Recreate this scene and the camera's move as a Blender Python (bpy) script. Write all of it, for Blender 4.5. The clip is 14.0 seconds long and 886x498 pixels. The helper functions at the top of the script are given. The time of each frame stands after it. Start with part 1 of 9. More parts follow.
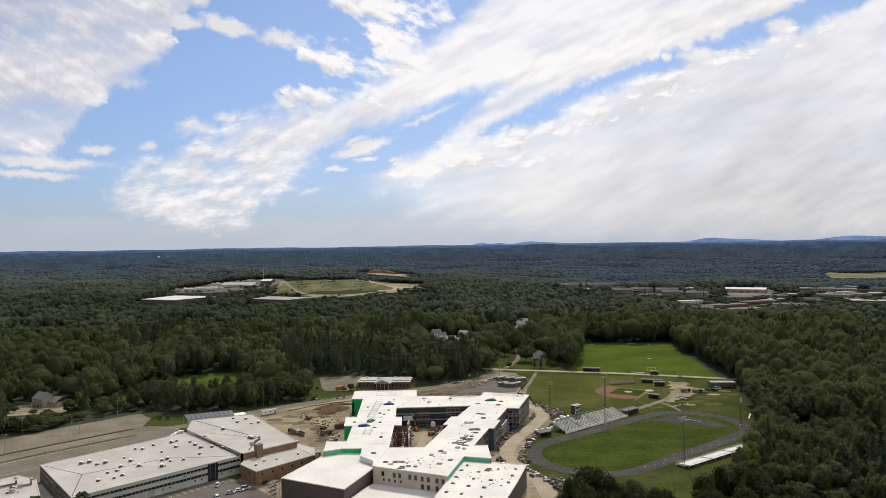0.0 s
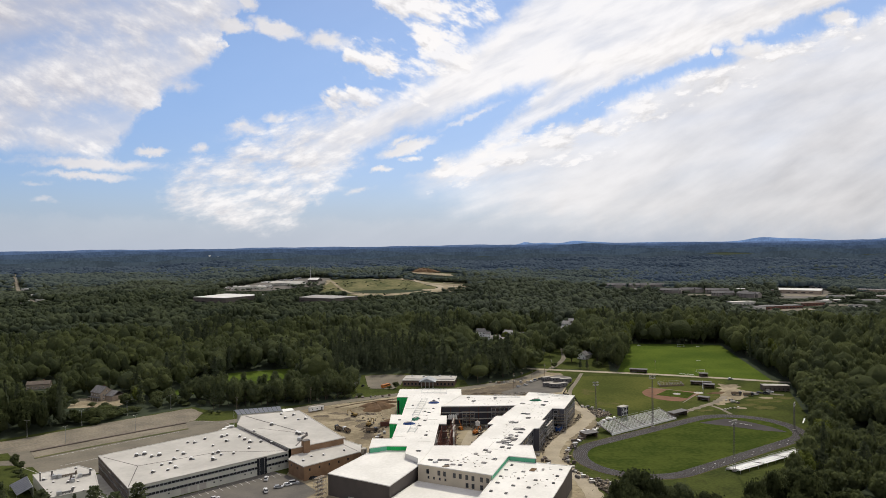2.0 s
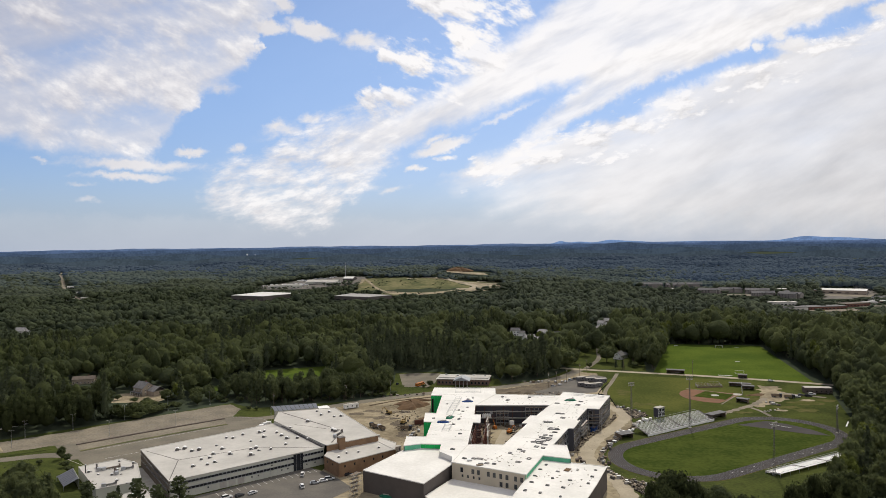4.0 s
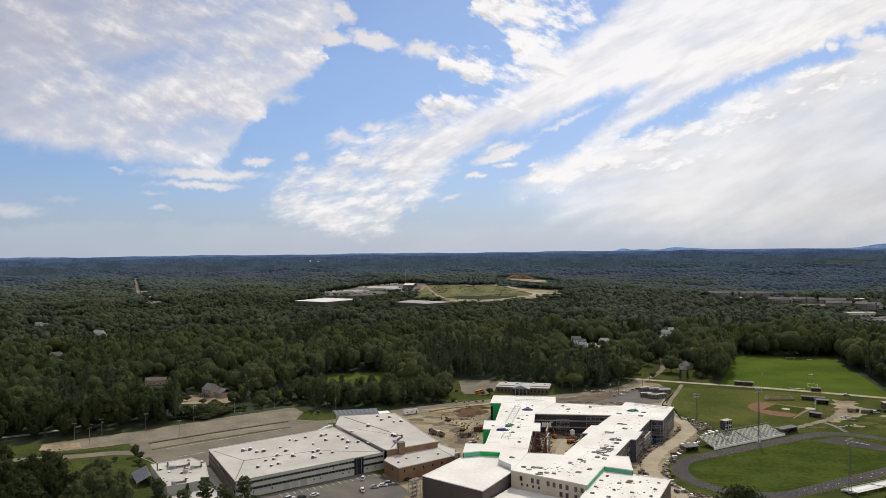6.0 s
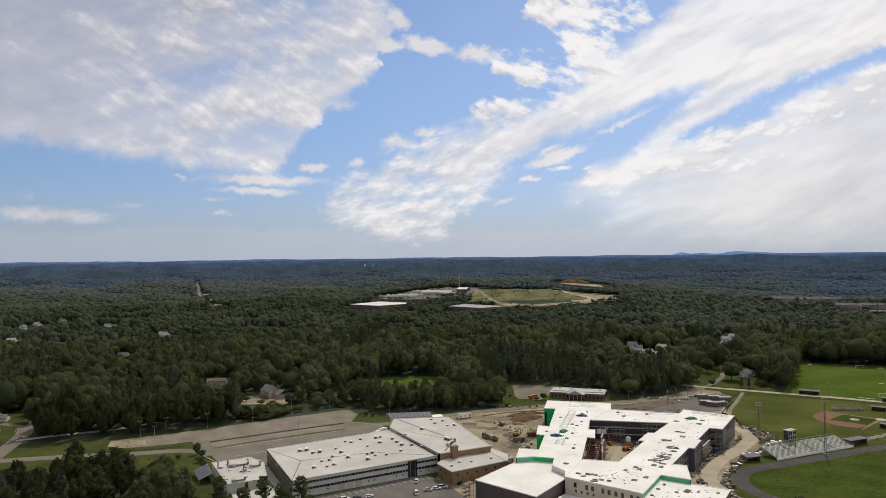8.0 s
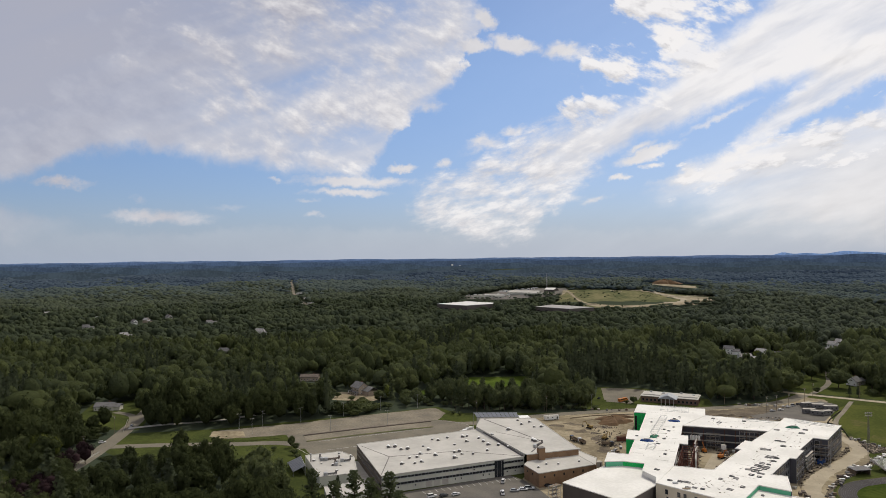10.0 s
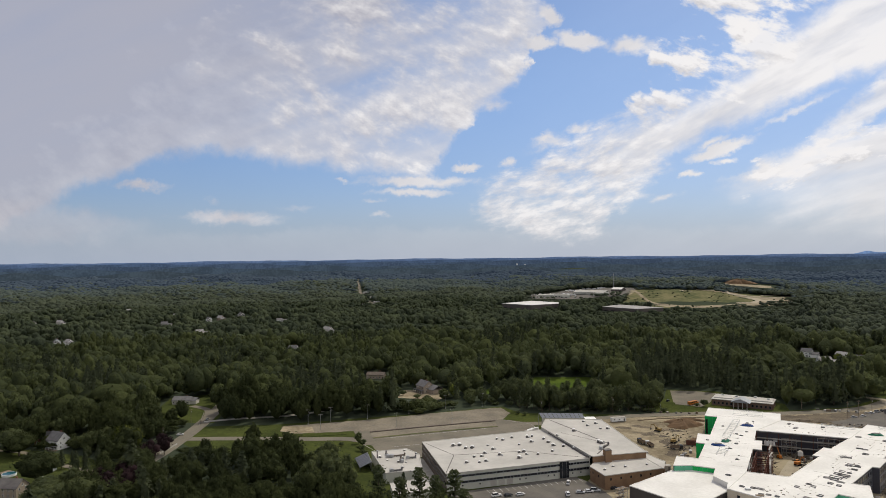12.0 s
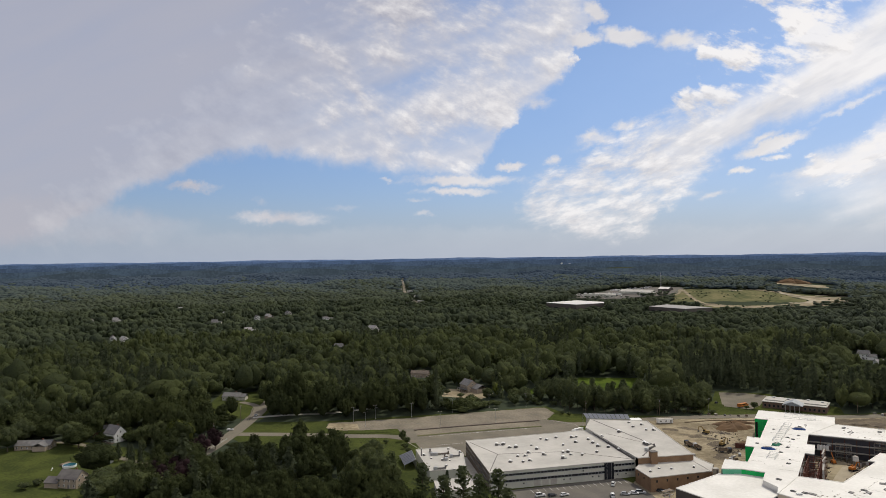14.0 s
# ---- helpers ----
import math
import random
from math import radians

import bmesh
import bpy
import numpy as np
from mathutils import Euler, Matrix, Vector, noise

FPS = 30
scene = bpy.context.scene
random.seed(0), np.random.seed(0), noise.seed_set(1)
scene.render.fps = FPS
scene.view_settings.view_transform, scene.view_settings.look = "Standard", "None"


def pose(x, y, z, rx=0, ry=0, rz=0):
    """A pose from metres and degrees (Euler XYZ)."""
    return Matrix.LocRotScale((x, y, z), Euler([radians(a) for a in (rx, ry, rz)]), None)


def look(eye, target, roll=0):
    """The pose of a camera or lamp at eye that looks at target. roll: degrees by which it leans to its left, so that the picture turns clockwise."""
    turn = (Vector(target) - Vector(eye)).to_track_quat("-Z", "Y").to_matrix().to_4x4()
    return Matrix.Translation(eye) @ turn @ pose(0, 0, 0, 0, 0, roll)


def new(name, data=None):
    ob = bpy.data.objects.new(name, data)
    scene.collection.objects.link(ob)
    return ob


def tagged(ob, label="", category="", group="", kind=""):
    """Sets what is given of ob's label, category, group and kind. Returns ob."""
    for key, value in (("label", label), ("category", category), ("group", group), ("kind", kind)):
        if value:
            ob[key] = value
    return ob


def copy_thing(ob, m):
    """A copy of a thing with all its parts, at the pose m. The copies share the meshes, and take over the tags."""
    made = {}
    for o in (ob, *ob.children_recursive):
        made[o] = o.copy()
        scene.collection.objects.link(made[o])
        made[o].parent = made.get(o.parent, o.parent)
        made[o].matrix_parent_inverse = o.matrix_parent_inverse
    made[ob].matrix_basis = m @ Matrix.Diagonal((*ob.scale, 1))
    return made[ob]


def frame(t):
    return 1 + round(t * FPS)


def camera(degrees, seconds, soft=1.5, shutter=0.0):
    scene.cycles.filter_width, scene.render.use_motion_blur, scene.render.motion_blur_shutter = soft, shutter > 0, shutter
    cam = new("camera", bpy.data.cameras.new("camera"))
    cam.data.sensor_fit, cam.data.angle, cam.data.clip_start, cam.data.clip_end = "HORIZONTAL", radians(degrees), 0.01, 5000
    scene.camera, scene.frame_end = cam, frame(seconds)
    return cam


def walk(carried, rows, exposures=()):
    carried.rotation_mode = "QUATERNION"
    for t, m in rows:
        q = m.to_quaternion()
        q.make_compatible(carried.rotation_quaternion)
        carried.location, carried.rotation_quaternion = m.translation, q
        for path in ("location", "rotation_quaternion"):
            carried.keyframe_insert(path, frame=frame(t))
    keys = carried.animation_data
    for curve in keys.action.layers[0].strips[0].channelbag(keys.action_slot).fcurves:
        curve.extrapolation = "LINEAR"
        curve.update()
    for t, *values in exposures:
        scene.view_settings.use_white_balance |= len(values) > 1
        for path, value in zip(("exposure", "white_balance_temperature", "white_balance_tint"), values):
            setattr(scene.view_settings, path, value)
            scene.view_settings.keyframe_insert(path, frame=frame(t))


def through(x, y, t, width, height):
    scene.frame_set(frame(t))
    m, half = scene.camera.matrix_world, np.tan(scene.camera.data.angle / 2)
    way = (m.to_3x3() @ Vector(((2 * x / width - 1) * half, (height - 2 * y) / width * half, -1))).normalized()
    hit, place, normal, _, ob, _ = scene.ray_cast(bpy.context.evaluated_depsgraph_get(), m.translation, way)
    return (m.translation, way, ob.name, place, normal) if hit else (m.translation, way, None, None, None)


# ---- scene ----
# ---------------- camera: hovers about 120 m up and turns to its left ----------------
cam = camera(65.01, 14.0, soft=0.8)
PATH = [
    (0.0, pose(0.00, 0.00, 120.00, 89.586, 0.817, -0.006)),
    (0.5, pose(-0.04, -0.19, 119.97, 89.601, 0.787, 0.782)),
    (1.0, pose(-0.06, -0.39, 119.95, 89.603, 0.766, 1.994)),
    (1.5, pose(-0.07, -0.60, 119.93, 89.598, 0.775, 2.836)),
    (2.0, pose(-0.07, -0.81, 119.91, 89.589, 0.776, 3.674)),
    (4.5, pose(0.14, -1.95, 119.90, 89.581, 0.743, 7.446)),
    (5.0, pose(0.22, -2.20, 119.91, 89.799, 0.685, 8.633)),
    (5.5, pose(0.32, -2.45, 119.93, 89.987, 0.667, 9.954)),
    (6.0, pose(0.43, -2.71, 119.95, 90.190, 0.658, 11.429)),
    (6.5, pose(0.55, -2.98, 119.97, 90.401, 0.657, 12.763)),
    (7.0, pose(0.69, -3.25, 120.00, 90.586, 0.627, 14.121)),
    (7.5, pose(0.84, -3.53, 120.03, 90.596, 0.660, 14.812)),
    (10.0, pose(1.78, -5.02, 120.27, 90.657, 0.646, 23.000)),
    (10.5, pose(2.01, -5.33, 120.33, 90.665, 0.656, 24.605)),
    (11.0, pose(2.26, -5.65, 120.40, 90.668, 0.760, 25.865)),
    (11.5, pose(2.51, -5.98, 120.47, 90.662, 0.743, 26.906)),
    (12.0, pose(2.78, -6.31, 120.54, 90.661, 0.739, 28.322)),
    (12.5, pose(3.07, -6.65, 120.62, 90.656, 0.700, 29.893)),
    (13.0, pose(3.36, -7.00, 120.71, 90.649, 0.710, 30.883)),
    (13.5, pose(3.67, -7.35, 120.79, 90.635, 0.731, 31.522)),
    (14.0, pose(4.00, -7.71, 120.89, 90.627, 0.797, 31.943)),
]
walk(cam, PATH, exposures=((0.0, 0.07), (5.0, 0.08), (7.5, -0.03), (11.0, -0.05), (14.0, -0.02)))

# cloud banks on the sky: across, lower edge, upper edge, cover; then with the softness of upper and lower edge
LEFT_VEIL = [
    (-1.634, 0.013, 0.600, 0.8),
    (-1.233, 0.018, 0.600, 0.8),
    (-0.993, 0.058, 0.600, 0.8),
    (-0.925, 0.088, 0.600, 0.8),
    (-0.847, 0.121, 0.600, 0.82),
    (-0.740, 0.150, 0.600, 0.85),
    (-0.668, 0.171, 0.600, 0.85),
    (-0.591, 0.179, 0.600, 0.85),
    (-0.513, 0.160, 0.600, 0.8),
    (-0.414, 0.144, 0.600, 0.72),
    (-0.334, 0.130, 0.600, 0.62),
    (-0.255, 0.126, 0.600, 0.6),
    (-0.220, 0.138, 0.600, 0.58),
    (-0.178, 0.198, 0.600, 0.6),
    (-0.128, 0.232, 0.600, 0.66),
    (-0.095, 0.263, 0.600, 0.62),
    (-0.067, 0.342, 0.600, 0.45),
    (-0.047, 0.389, 0.600, 0),
]
LOW_VEIL = [
    (-1.634, 0.023, 0.142, 0.6),
    (-1.051, 0.025, 0.118, 0.6),
    (-0.925, 0.031, 0.108, 0.6),
    (-0.815, 0.033, 0.085, 0.55),
    (-0.730, 0.035, 0.065, 0.4),
    (-0.638, 0.037, 0.055, 0.2),
    (-0.568, 0.038, 0.049, 0),
]
FAN = [
    (-0.182, 0.066, 0.075, 0),
    (-0.169, 0.059, 0.077, 0.5),
    (-0.130, 0.042, 0.115, 0.64),
    (-0.079, 0.028, 0.141, 0.62),
    (-0.027, 0.023, 0.160, 0.6),
    (0.011, 0.035, 0.173, 0.62),
    (0.035, 0.072, 0.184, 0.66),
    (0.066, 0.094, 0.193, 0.5),
    (0.114, 0.117, 0.214, 0),
]
MAIN_STREAK = [
    (-0.030, 0.116, 0.150, 0),
    (0.021, 0.096, 0.166, 0.6),
    (0.066, 0.112, 0.186, 0.8),
    (0.106, 0.143, 0.198, 0.84),
    (0.157, 0.160, 0.206, 0.86),
    (0.226, 0.182, 0.258, 0.88),
    (0.280, 0.212, 0.306, 0.88),
    (0.322, 0.234, 0.346, 0.88),
    (0.363, 0.244, 0.385, 0.88),
    (0.409, 0.252, 0.440, 0.87),
    (0.446, 0.254, 0.600, 0.86),
    (0.542, 0.270, 0.600, 0.82),
    (0.643, 0.300, 0.600, 0.82),
    (0.748, 0.336, 0.600, 0.82),
    (0.859, 0.379, 0.600, 0.82),
    (0.950, 0.425, 0.600, 0.8),
    (1.095, 0.522, 0.600, 0.75),
    (1.644, 0.794, 0.600, 0.6),
]
LEFT_PUFFS = [
    (-0.700, 0.180, 0.600, 0.0),
    (-0.560, 0.186, 0.600, 0.32),
    (-0.440, 0.150, 0.600, 0.56),
    (-0.334, 0.128, 0.600, 0.70),
    (-0.255, 0.124, 0.600, 0.70),
    (-0.220, 0.136, 0.600, 0.70),
    (-0.178, 0.198, 0.600, 0.74),
    (-0.128, 0.232, 0.600, 0.78),
    (-0.095, 0.263, 0.600, 0.72),
    (-0.067, 0.342, 0.600, 0.55),
    (-0.047, 0.389, 0.600, 0),
]
PUFF_TOP = [
    (0.050, 0.225, 0.260, 0),
    (0.080, 0.226, 0.300, 0.58),
    (0.120, 0.232, 0.345, 0.62),
    (0.160, 0.250, 0.600, 0.66),
    (0.200, 0.290, 0.600, 0.72),
    (0.250, 0.318, 0.600, 0.66),
    (0.290, 0.340, 0.600, 0.4),
    (0.330, 0.365, 0.600, 0),
]
SECOND_STREAK = [
    (0.262, 0.130, 0.138, 0),
    (0.290, 0.142, 0.165, 0.55),
    (0.321, 0.156, 0.188, 0.76),
    (0.365, 0.180, 0.232, 0.82),
    (0.408, 0.200, 0.262, 0.86),
    (0.444, 0.218, 0.284, 0.86),
    (0.496, 0.240, 0.302, 0.86),
    (0.585, 0.274, 0.330, 0.86),
    (0.690, 0.317, 0.362, 0.86),
    (0.803, 0.360, 0.400, 0.85),
    (0.916, 0.408, 0.450, 0.85),
    (1.095, 0.482, 0.600, 0.8),
]
RIGHT_VEIL = [
    (0.150, 0.082, 0.092, 0),
    (0.178, 0.074, 0.102, 0.55),
    (0.230, 0.060, 0.124, 0.66),
    (0.277, 0.048, 0.142, 0.70),
    (0.364, 0.034, 0.164, 0.74),
    (0.452, 0.028, 0.190, 0.78),
    (0.540, 0.022, 0.230, 0.80),
    (0.629, 0.018, 0.264, 0.82),
    (0.695, 0.015, 0.284, 0.82),
    (0.803, 0.009, 0.324, 0.82),
    (0.916, 0.008, 0.363, 0.82),
    (1.056, 0.007, 0.408, 0.82),
    (1.355, -0.001, 0.600, 0.8),
    (2.140, -0.022, 0.600, 0.75),
]
# small puffs along the brighter rims
MAIN_RIM = [
    (-0.010, 0.150, 0.190, 0),
    (0.040, 0.160, 0.215, 0.62),
    (0.100, 0.175, 0.245, 0.66),
    (0.160, 0.190, 0.285, 0.66),
    (0.230, 0.230, 0.335, 0.66),
    (0.300, 0.290, 0.400, 0.62),
    (0.360, 0.350, 0.440, 0),
]
VEIL_RIM = [
    (0.170, 0.078, 0.106, 0),
    (0.230, 0.080, 0.134, 0.60),
    (0.300, 0.100, 0.156, 0.66),
    (0.380, 0.115, 0.178, 0.64),
    (0.470, 0.140, 0.205, 0.62),
    (0.560, 0.180, 0.246, 0.60),
    (0.660, 0.225, 0.282, 0.60),
    (0.800, 0.280, 0.332, 0.60),
    (0.950, 0.330, 0.385, 0.55),
    (1.100, 0.380, 0.430, 0),
]
HORIZON_BAND = [
    (-1.700, -0.060, 0.040, 0.75),
    (-0.700, -0.060, 0.046, 0.7),
    (-0.200, -0.060, 0.044, 0.7),
    (0.300, -0.060, 0.034, 0.65),
    (0.800, -0.060, 0.030, 0.6),
    (1.700, -0.060, 0.040, 0.6),
]
# bank, softness above and below, grain, strength of the grain from one side to the other, thin to dense and greatest cover
CLOUDS = (
    (LEFT_VEIL, 0.049, 0.018, "veil", (0.3, 1.4, -0.70, -0.22), (0.0, 1.0, 0.88)),
    (LEFT_PUFFS, 0.049, 0.018, "puffs", (3.2, 3.2, -0.70, -0.22), (0.34, 1.12, 0.92)),
    (LOW_VEIL, 0.018, 0.024, "veil", (0.4, 0.8, -0.9, -0.4), (0.10, 0.95, 0.80)),
    (FAN, 0.034, 0.020, "ripples", (2.2, 2.2, -0.2, 0.1), (0.02, 0.88, 0.92)),
    (MAIN_STREAK, 0.030, 0.018, "fibres", (1.4, 0.8, 0.15, 0.55), (0.0, 0.98, 0.96)),
    (PUFF_TOP, 0.026, 0.026, "puffs", (5.0, 5.0, 0.0, 0.3), (0.36, 0.88, 0.97)),
    (MAIN_RIM, 0.022, 0.022, "puffs", (4.6, 4.6, 0.0, 0.3), (0.40, 0.95, 0.92)),
    (VEIL_RIM, 0.014, 0.024, "ripples", (4.0, 3.0, 0.2, 0.9), (0.38, 0.98, 0.80)),
    (SECOND_STREAK, 0.020, 0.012, "fibres", (2.0, 1.2, 0.2, 0.8), (0.0, 0.98, 0.93)),
    (RIGHT_VEIL, 0.016, 0.050, "veil", (1.8, 0.7, 0.25, 0.6), (0.0, 0.95, 0.92)),
    (HORIZON_BAND, 0.010, 0.010, "veil", (0.9, 0.9, -0.5, 0.5), (0.05, 0.95, 0.16)),
)
# small clouds: across, up, turn, half length, half width, cover
WISPS = [
    (-0.257, 0.113, -2.1, 0.1, 0.0078, 0.8),
    (-0.266, 0.097, -1.9, 0.071, 0.0052, 0.75),
    (-0.566, 0.067, -1.7, 0.112, 0.0105, 0.62),
    (-0.718, 0.123, -4.4, 0.06, 0.0083, 0.6),
    (-0.591, 0.095, -10.5, 0.023, 0.0089, 0.35),
    (-0.375, 0.119, -5.7, 0.016, 0.0036, 0.5),
    (-0.321, 0.085, -2.8, 0.024, 0.0036, 0.4),
    (-0.317, 0.063, -1.4, 0.02, 0.0044, 0.4),
    (-0.449, 0.078, -2.8, 0.046, 0.0066, 0.3),
    (-0.18, 0.131, -2.3, 0.026, 0.005, 0.8),
    (-0.073, 0.304, -0.6, 0.029, 0.008, 0.9),
    (-0.013, 0.304, -12.2, 0.042, 0.0103, 1),
    (0.056, 0.292, -1.1, 0.033, 0.0114, 0.8),
    (-0.057, 0.343, -44.5, 0.019, 0.01, 0.95),
]
WISPS_BEYOND = [
    (-0.143, 0.218, 0.4, 0.03, 0.0083, 0.5),
    (0.056, 0.083, -1.8, 0.06, 0.0061, 0.25),
    (-0.057, 0.164, 8.7, 0.034, 0.0127, 0.6),
    (0.17, 0.142, 16.3, 0.05, 0.0075, 0.95),
    (0.24, 0.111, 10.7, 0.075, 0.0078, 0.7),
    (0.126, 0.108, 6.4, 0.019, 0.0049, 0.8),
    (0.174, 0.125, 7.4, 0.017, 0.0042, 0.7),
    (0.094, 0.079, 14.4, 0.028, 0.0056, 0.5),
    (0.643, 0.305, 11.6, 0.023, 0.0083, 0.8),
    (0.674, 0.301, 9.2, 0.012, 0.0063, 0.7),
    (0.735, 0.308, 7.3, 0.045, 0.0118, 0.95),
    (0.711, 0.325, -5.3, 0.024, 0.0084, 0.8),
]
WISPS_ALOFT = [
    (0.904, 0.371, 8.9, 0.04, 0.0127, 0.9),
    (0.782, 0.376, 21.2, 0.015, 0.0088, 0.6),
    (0.853, 0.399, 11.6, 0.02, 0.0091, 0.7),
    (0.292, 0.14, 20.5, 0.07, 0.0062, 0.7),
    (0.267, 0.19, 26, 0.062, 0.0053, 0.5),
    (0.155, 0.15, 21, 0.03, 0.005, 0.6),
    (-0.118, 0.134, 20.4, 0.016, 0.0066, 0.6),
    (-0.065, 0.167, 17, 0.023, 0.009, 0.7),
    (-0.022, 0.179, 11.1, 0.024, 0.0076, 0.6),
]

# ---------------- world: blue sky with broken cloud, one sun ahead of the camera ----------------
SUN_EL, SUN_AZ = 50.0, 8.0      # degrees up, degrees to the right of +y
world = bpy.data.worlds.new("world")
scene.world = world
world.use_nodes = True
wt = world.node_tree
wt.nodes.clear()


def wmath(op, a, b=None, c=None, clamp=False):
    n = wt.nodes.new("ShaderNodeMath")
    n.operation, n.use_clamp = op, clamp
    for i, s in enumerate((a, b, c)):
        if s is None:
            continue
        if isinstance(s, (int, float)):
            n.inputs[i].default_value = s
        else:
            wt.links.new(s, n.inputs[i])
    return n.outputs[0]


def wnoise(vec, scale, detail, rough=0.55, warp=0.0):
    n = wt.nodes.new("ShaderNodeTexNoise")
    n.inputs["Scale"].default_value, n.inputs["Detail"].default_value = scale, detail
    n.inputs["Roughness"].default_value, n.inputs["Distortion"].default_value = rough, warp
    wt.links.new(vec, n.inputs["Vector"])
    return n


def build_sky():
    tc = wt.nodes.new("ShaderNodeTexCoord")
    turn = wt.nodes.new("ShaderNodeMapping")
    turn.inputs["Rotation"].default_value = (0, 0, radians(-16))
    wt.links.new(tc.outputs["Generated"], turn.inputs["Vector"])
    sep = wt.nodes.new("ShaderNodeSeparateXYZ")
    wt.links.new(turn.outputs[0], sep.inputs[0])
    ahead = wmath("MAXIMUM", wmath("ABSOLUTE", sep.outputs[1]), 0.05)
    u, v = wmath("DIVIDE", sep.outputs[0], ahead), wmath("DIVIDE", sep.outputs[2], ahead)
    flat = wt.nodes.new("ShaderNodeCombineXYZ")
    wt.links.new(u, flat.inputs[0])
    wt.links.new(v, flat.inputs[1])

    def shove(base, noise_node, amount, tall=0.7):
        sub = wt.nodes.new("ShaderNodeVectorMath")
        sub.operation = "SUBTRACT"
        sub.inputs[1].default_value = (0.5, 0.5, 0.5)
        wt.links.new(noise_node.outputs["Color"], sub.inputs[0])
        mad = wt.nodes.new("ShaderNodeVectorMath")
        mad.operation = "MULTIPLY_ADD"
        mad.inputs[1].default_value = (amount, amount * tall, 0)
        wt.links.new(sub.outputs[0], mad.inputs[0])
        wt.links.new(base, mad.inputs[2])
        return mad.outputs[0]

    def combed(base, turn_deg, thin, lift=0.0):
        """The sky's plane stretched along a direction, for streaky cloud."""
        m = wt.nodes.new("ShaderNodeMapping")
        m.vector_type = "TEXTURE"
        m.inputs["Location"].default_value = (lift * 0.35, -lift, 0)
        m.inputs["Rotation"].default_value = (0, 0, radians(turn_deg))
        m.inputs["Scale"].default_value = (1.0, thin, 1.0)
        wt.links.new(base, m.inputs["Vector"])
        return m.outputs[0]

    def ranged(value, frm, to, a, b, smooth=True):
        mr = wt.nodes.new("ShaderNodeMapRange")
        if smooth:
            mr.interpolation_type = "SMOOTHSTEP"
        mr.inputs["From Min"].default_value, mr.inputs["From Max"].default_value = frm, to
        mr.inputs["To Min"].default_value, mr.inputs["To Max"].default_value = a, b
        wt.links.new(value, mr.inputs["Value"])
        return mr.outputs[0]

    n1 = wnoise(flat.outputs[0], 5.0, 3.0, 0.5)
    n2 = wnoise(flat.outputs[0], 22.0, 5.0, 0.6)
    n6 = wnoise(flat.outputs[0], 60.0, 4.0, 0.6)
    drift = shove(flat.outputs[0], n1, 0.03)
    soft_pos = shove(shove(drift, n2, 0.055), n6, 0.016)
    fine_pos = shove(shove(shove(flat.outputs[0], n1, 0.010), n2, 0.022), n6, 0.026)
    # four kinds of cloud grain: its own noise, and the same noise a little higher for the lit upper sides
    GRAIN = {"puffs": (-24, 0.55, 9.0, 9.0, 0.60), "ripples": (12, 0.42, 20.0, 8.0, 0.60), "fibres": (25, 0.26, 5.0, 8.0, 0.55), "veil": (13, 0.22, 3.0, 8.0, 0.52)}
    kinds = {}
    for kind, (deg, thin, scale, detail, rough) in GRAIN.items():
        low, high = (wnoise(combed(drift, deg, thin, lift), scale, detail, rough).outputs["Fac"] for lift in (0.0, 0.010))
        kinds[kind] = (wmath("SUBTRACT", low, 0.5), wmath("SUBTRACT", low, high))
    sp = wt.nodes.new("ShaderNodeSeparateXYZ")
    wt.links.new(soft_pos, sp.inputs[0])
    su = wmath("MULTIPLY_ADD", sp.outputs[0], 0.25, 0.5, clamp=True)
    sv = wmath("MINIMUM", sp.outputs[1], 0.44)
    v2 = wmath("ADD", sv, 0.2)

    def soft_step(value, width):
        return ranged(value, -width, width, 0.0, 1.0)

    clear = None
    relief = None
    for rows, soft_top, soft_bottom, kind, rag, edge in CLOUDS:
        ramp = wt.nodes.new("ShaderNodeValToRGB")
        ramp.color_ramp.interpolation = "LINEAR"
        els = ramp.color_ramp.elements
        for i, (cu, lo, hi, amp) in enumerate(rows):
            at = min(max(cu * 0.25 + 0.5, 0.0), 1.0)
            if i < 2:
                e = els[i]
                e.position = at
            else:
                e = els.new(at)
            e.color = (lo + 0.2, hi + 0.2, amp, 1)
        wt.links.new(su, ramp.inputs[0])
        rgb = wt.nodes.new("ShaderNodeSeparateColor")
        wt.links.new(ramp.outputs[0], rgb.inputs[0])
        above = soft_step(wmath("SUBTRACT", v2, rgb.outputs[0]), soft_bottom)
        below = soft_step(wmath("SUBTRACT", rgb.outputs[1], v2), soft_top)
        body = wmath("MULTIPLY", wmath("MULTIPLY", above, below), rgb.outputs[2])
        rough_amp = ranged(u, rag[2], rag[3], rag[0], rag[1])
        there = ranged(body, 0.0, 0.25, 0.0, 1.0)
        value = wmath("ADD", body, wmath("MULTIPLY", wmath("MULTIPLY", kinds[kind][0], rough_amp), there))
        alpha = ranged(value, edge[0], edge[1], 0.0, edge[2])
        gap = wmath("SUBTRACT", 1.0, alpha)
        clear = gap if clear is None else wmath("MULTIPLY", clear, gap)
        lit = wmath("MULTIPLY", wmath("MULTIPLY", kinds[kind][1], alpha), rough_amp)
        relief = lit if relief is None else wmath("ADD", relief, lit)
    wisp = None
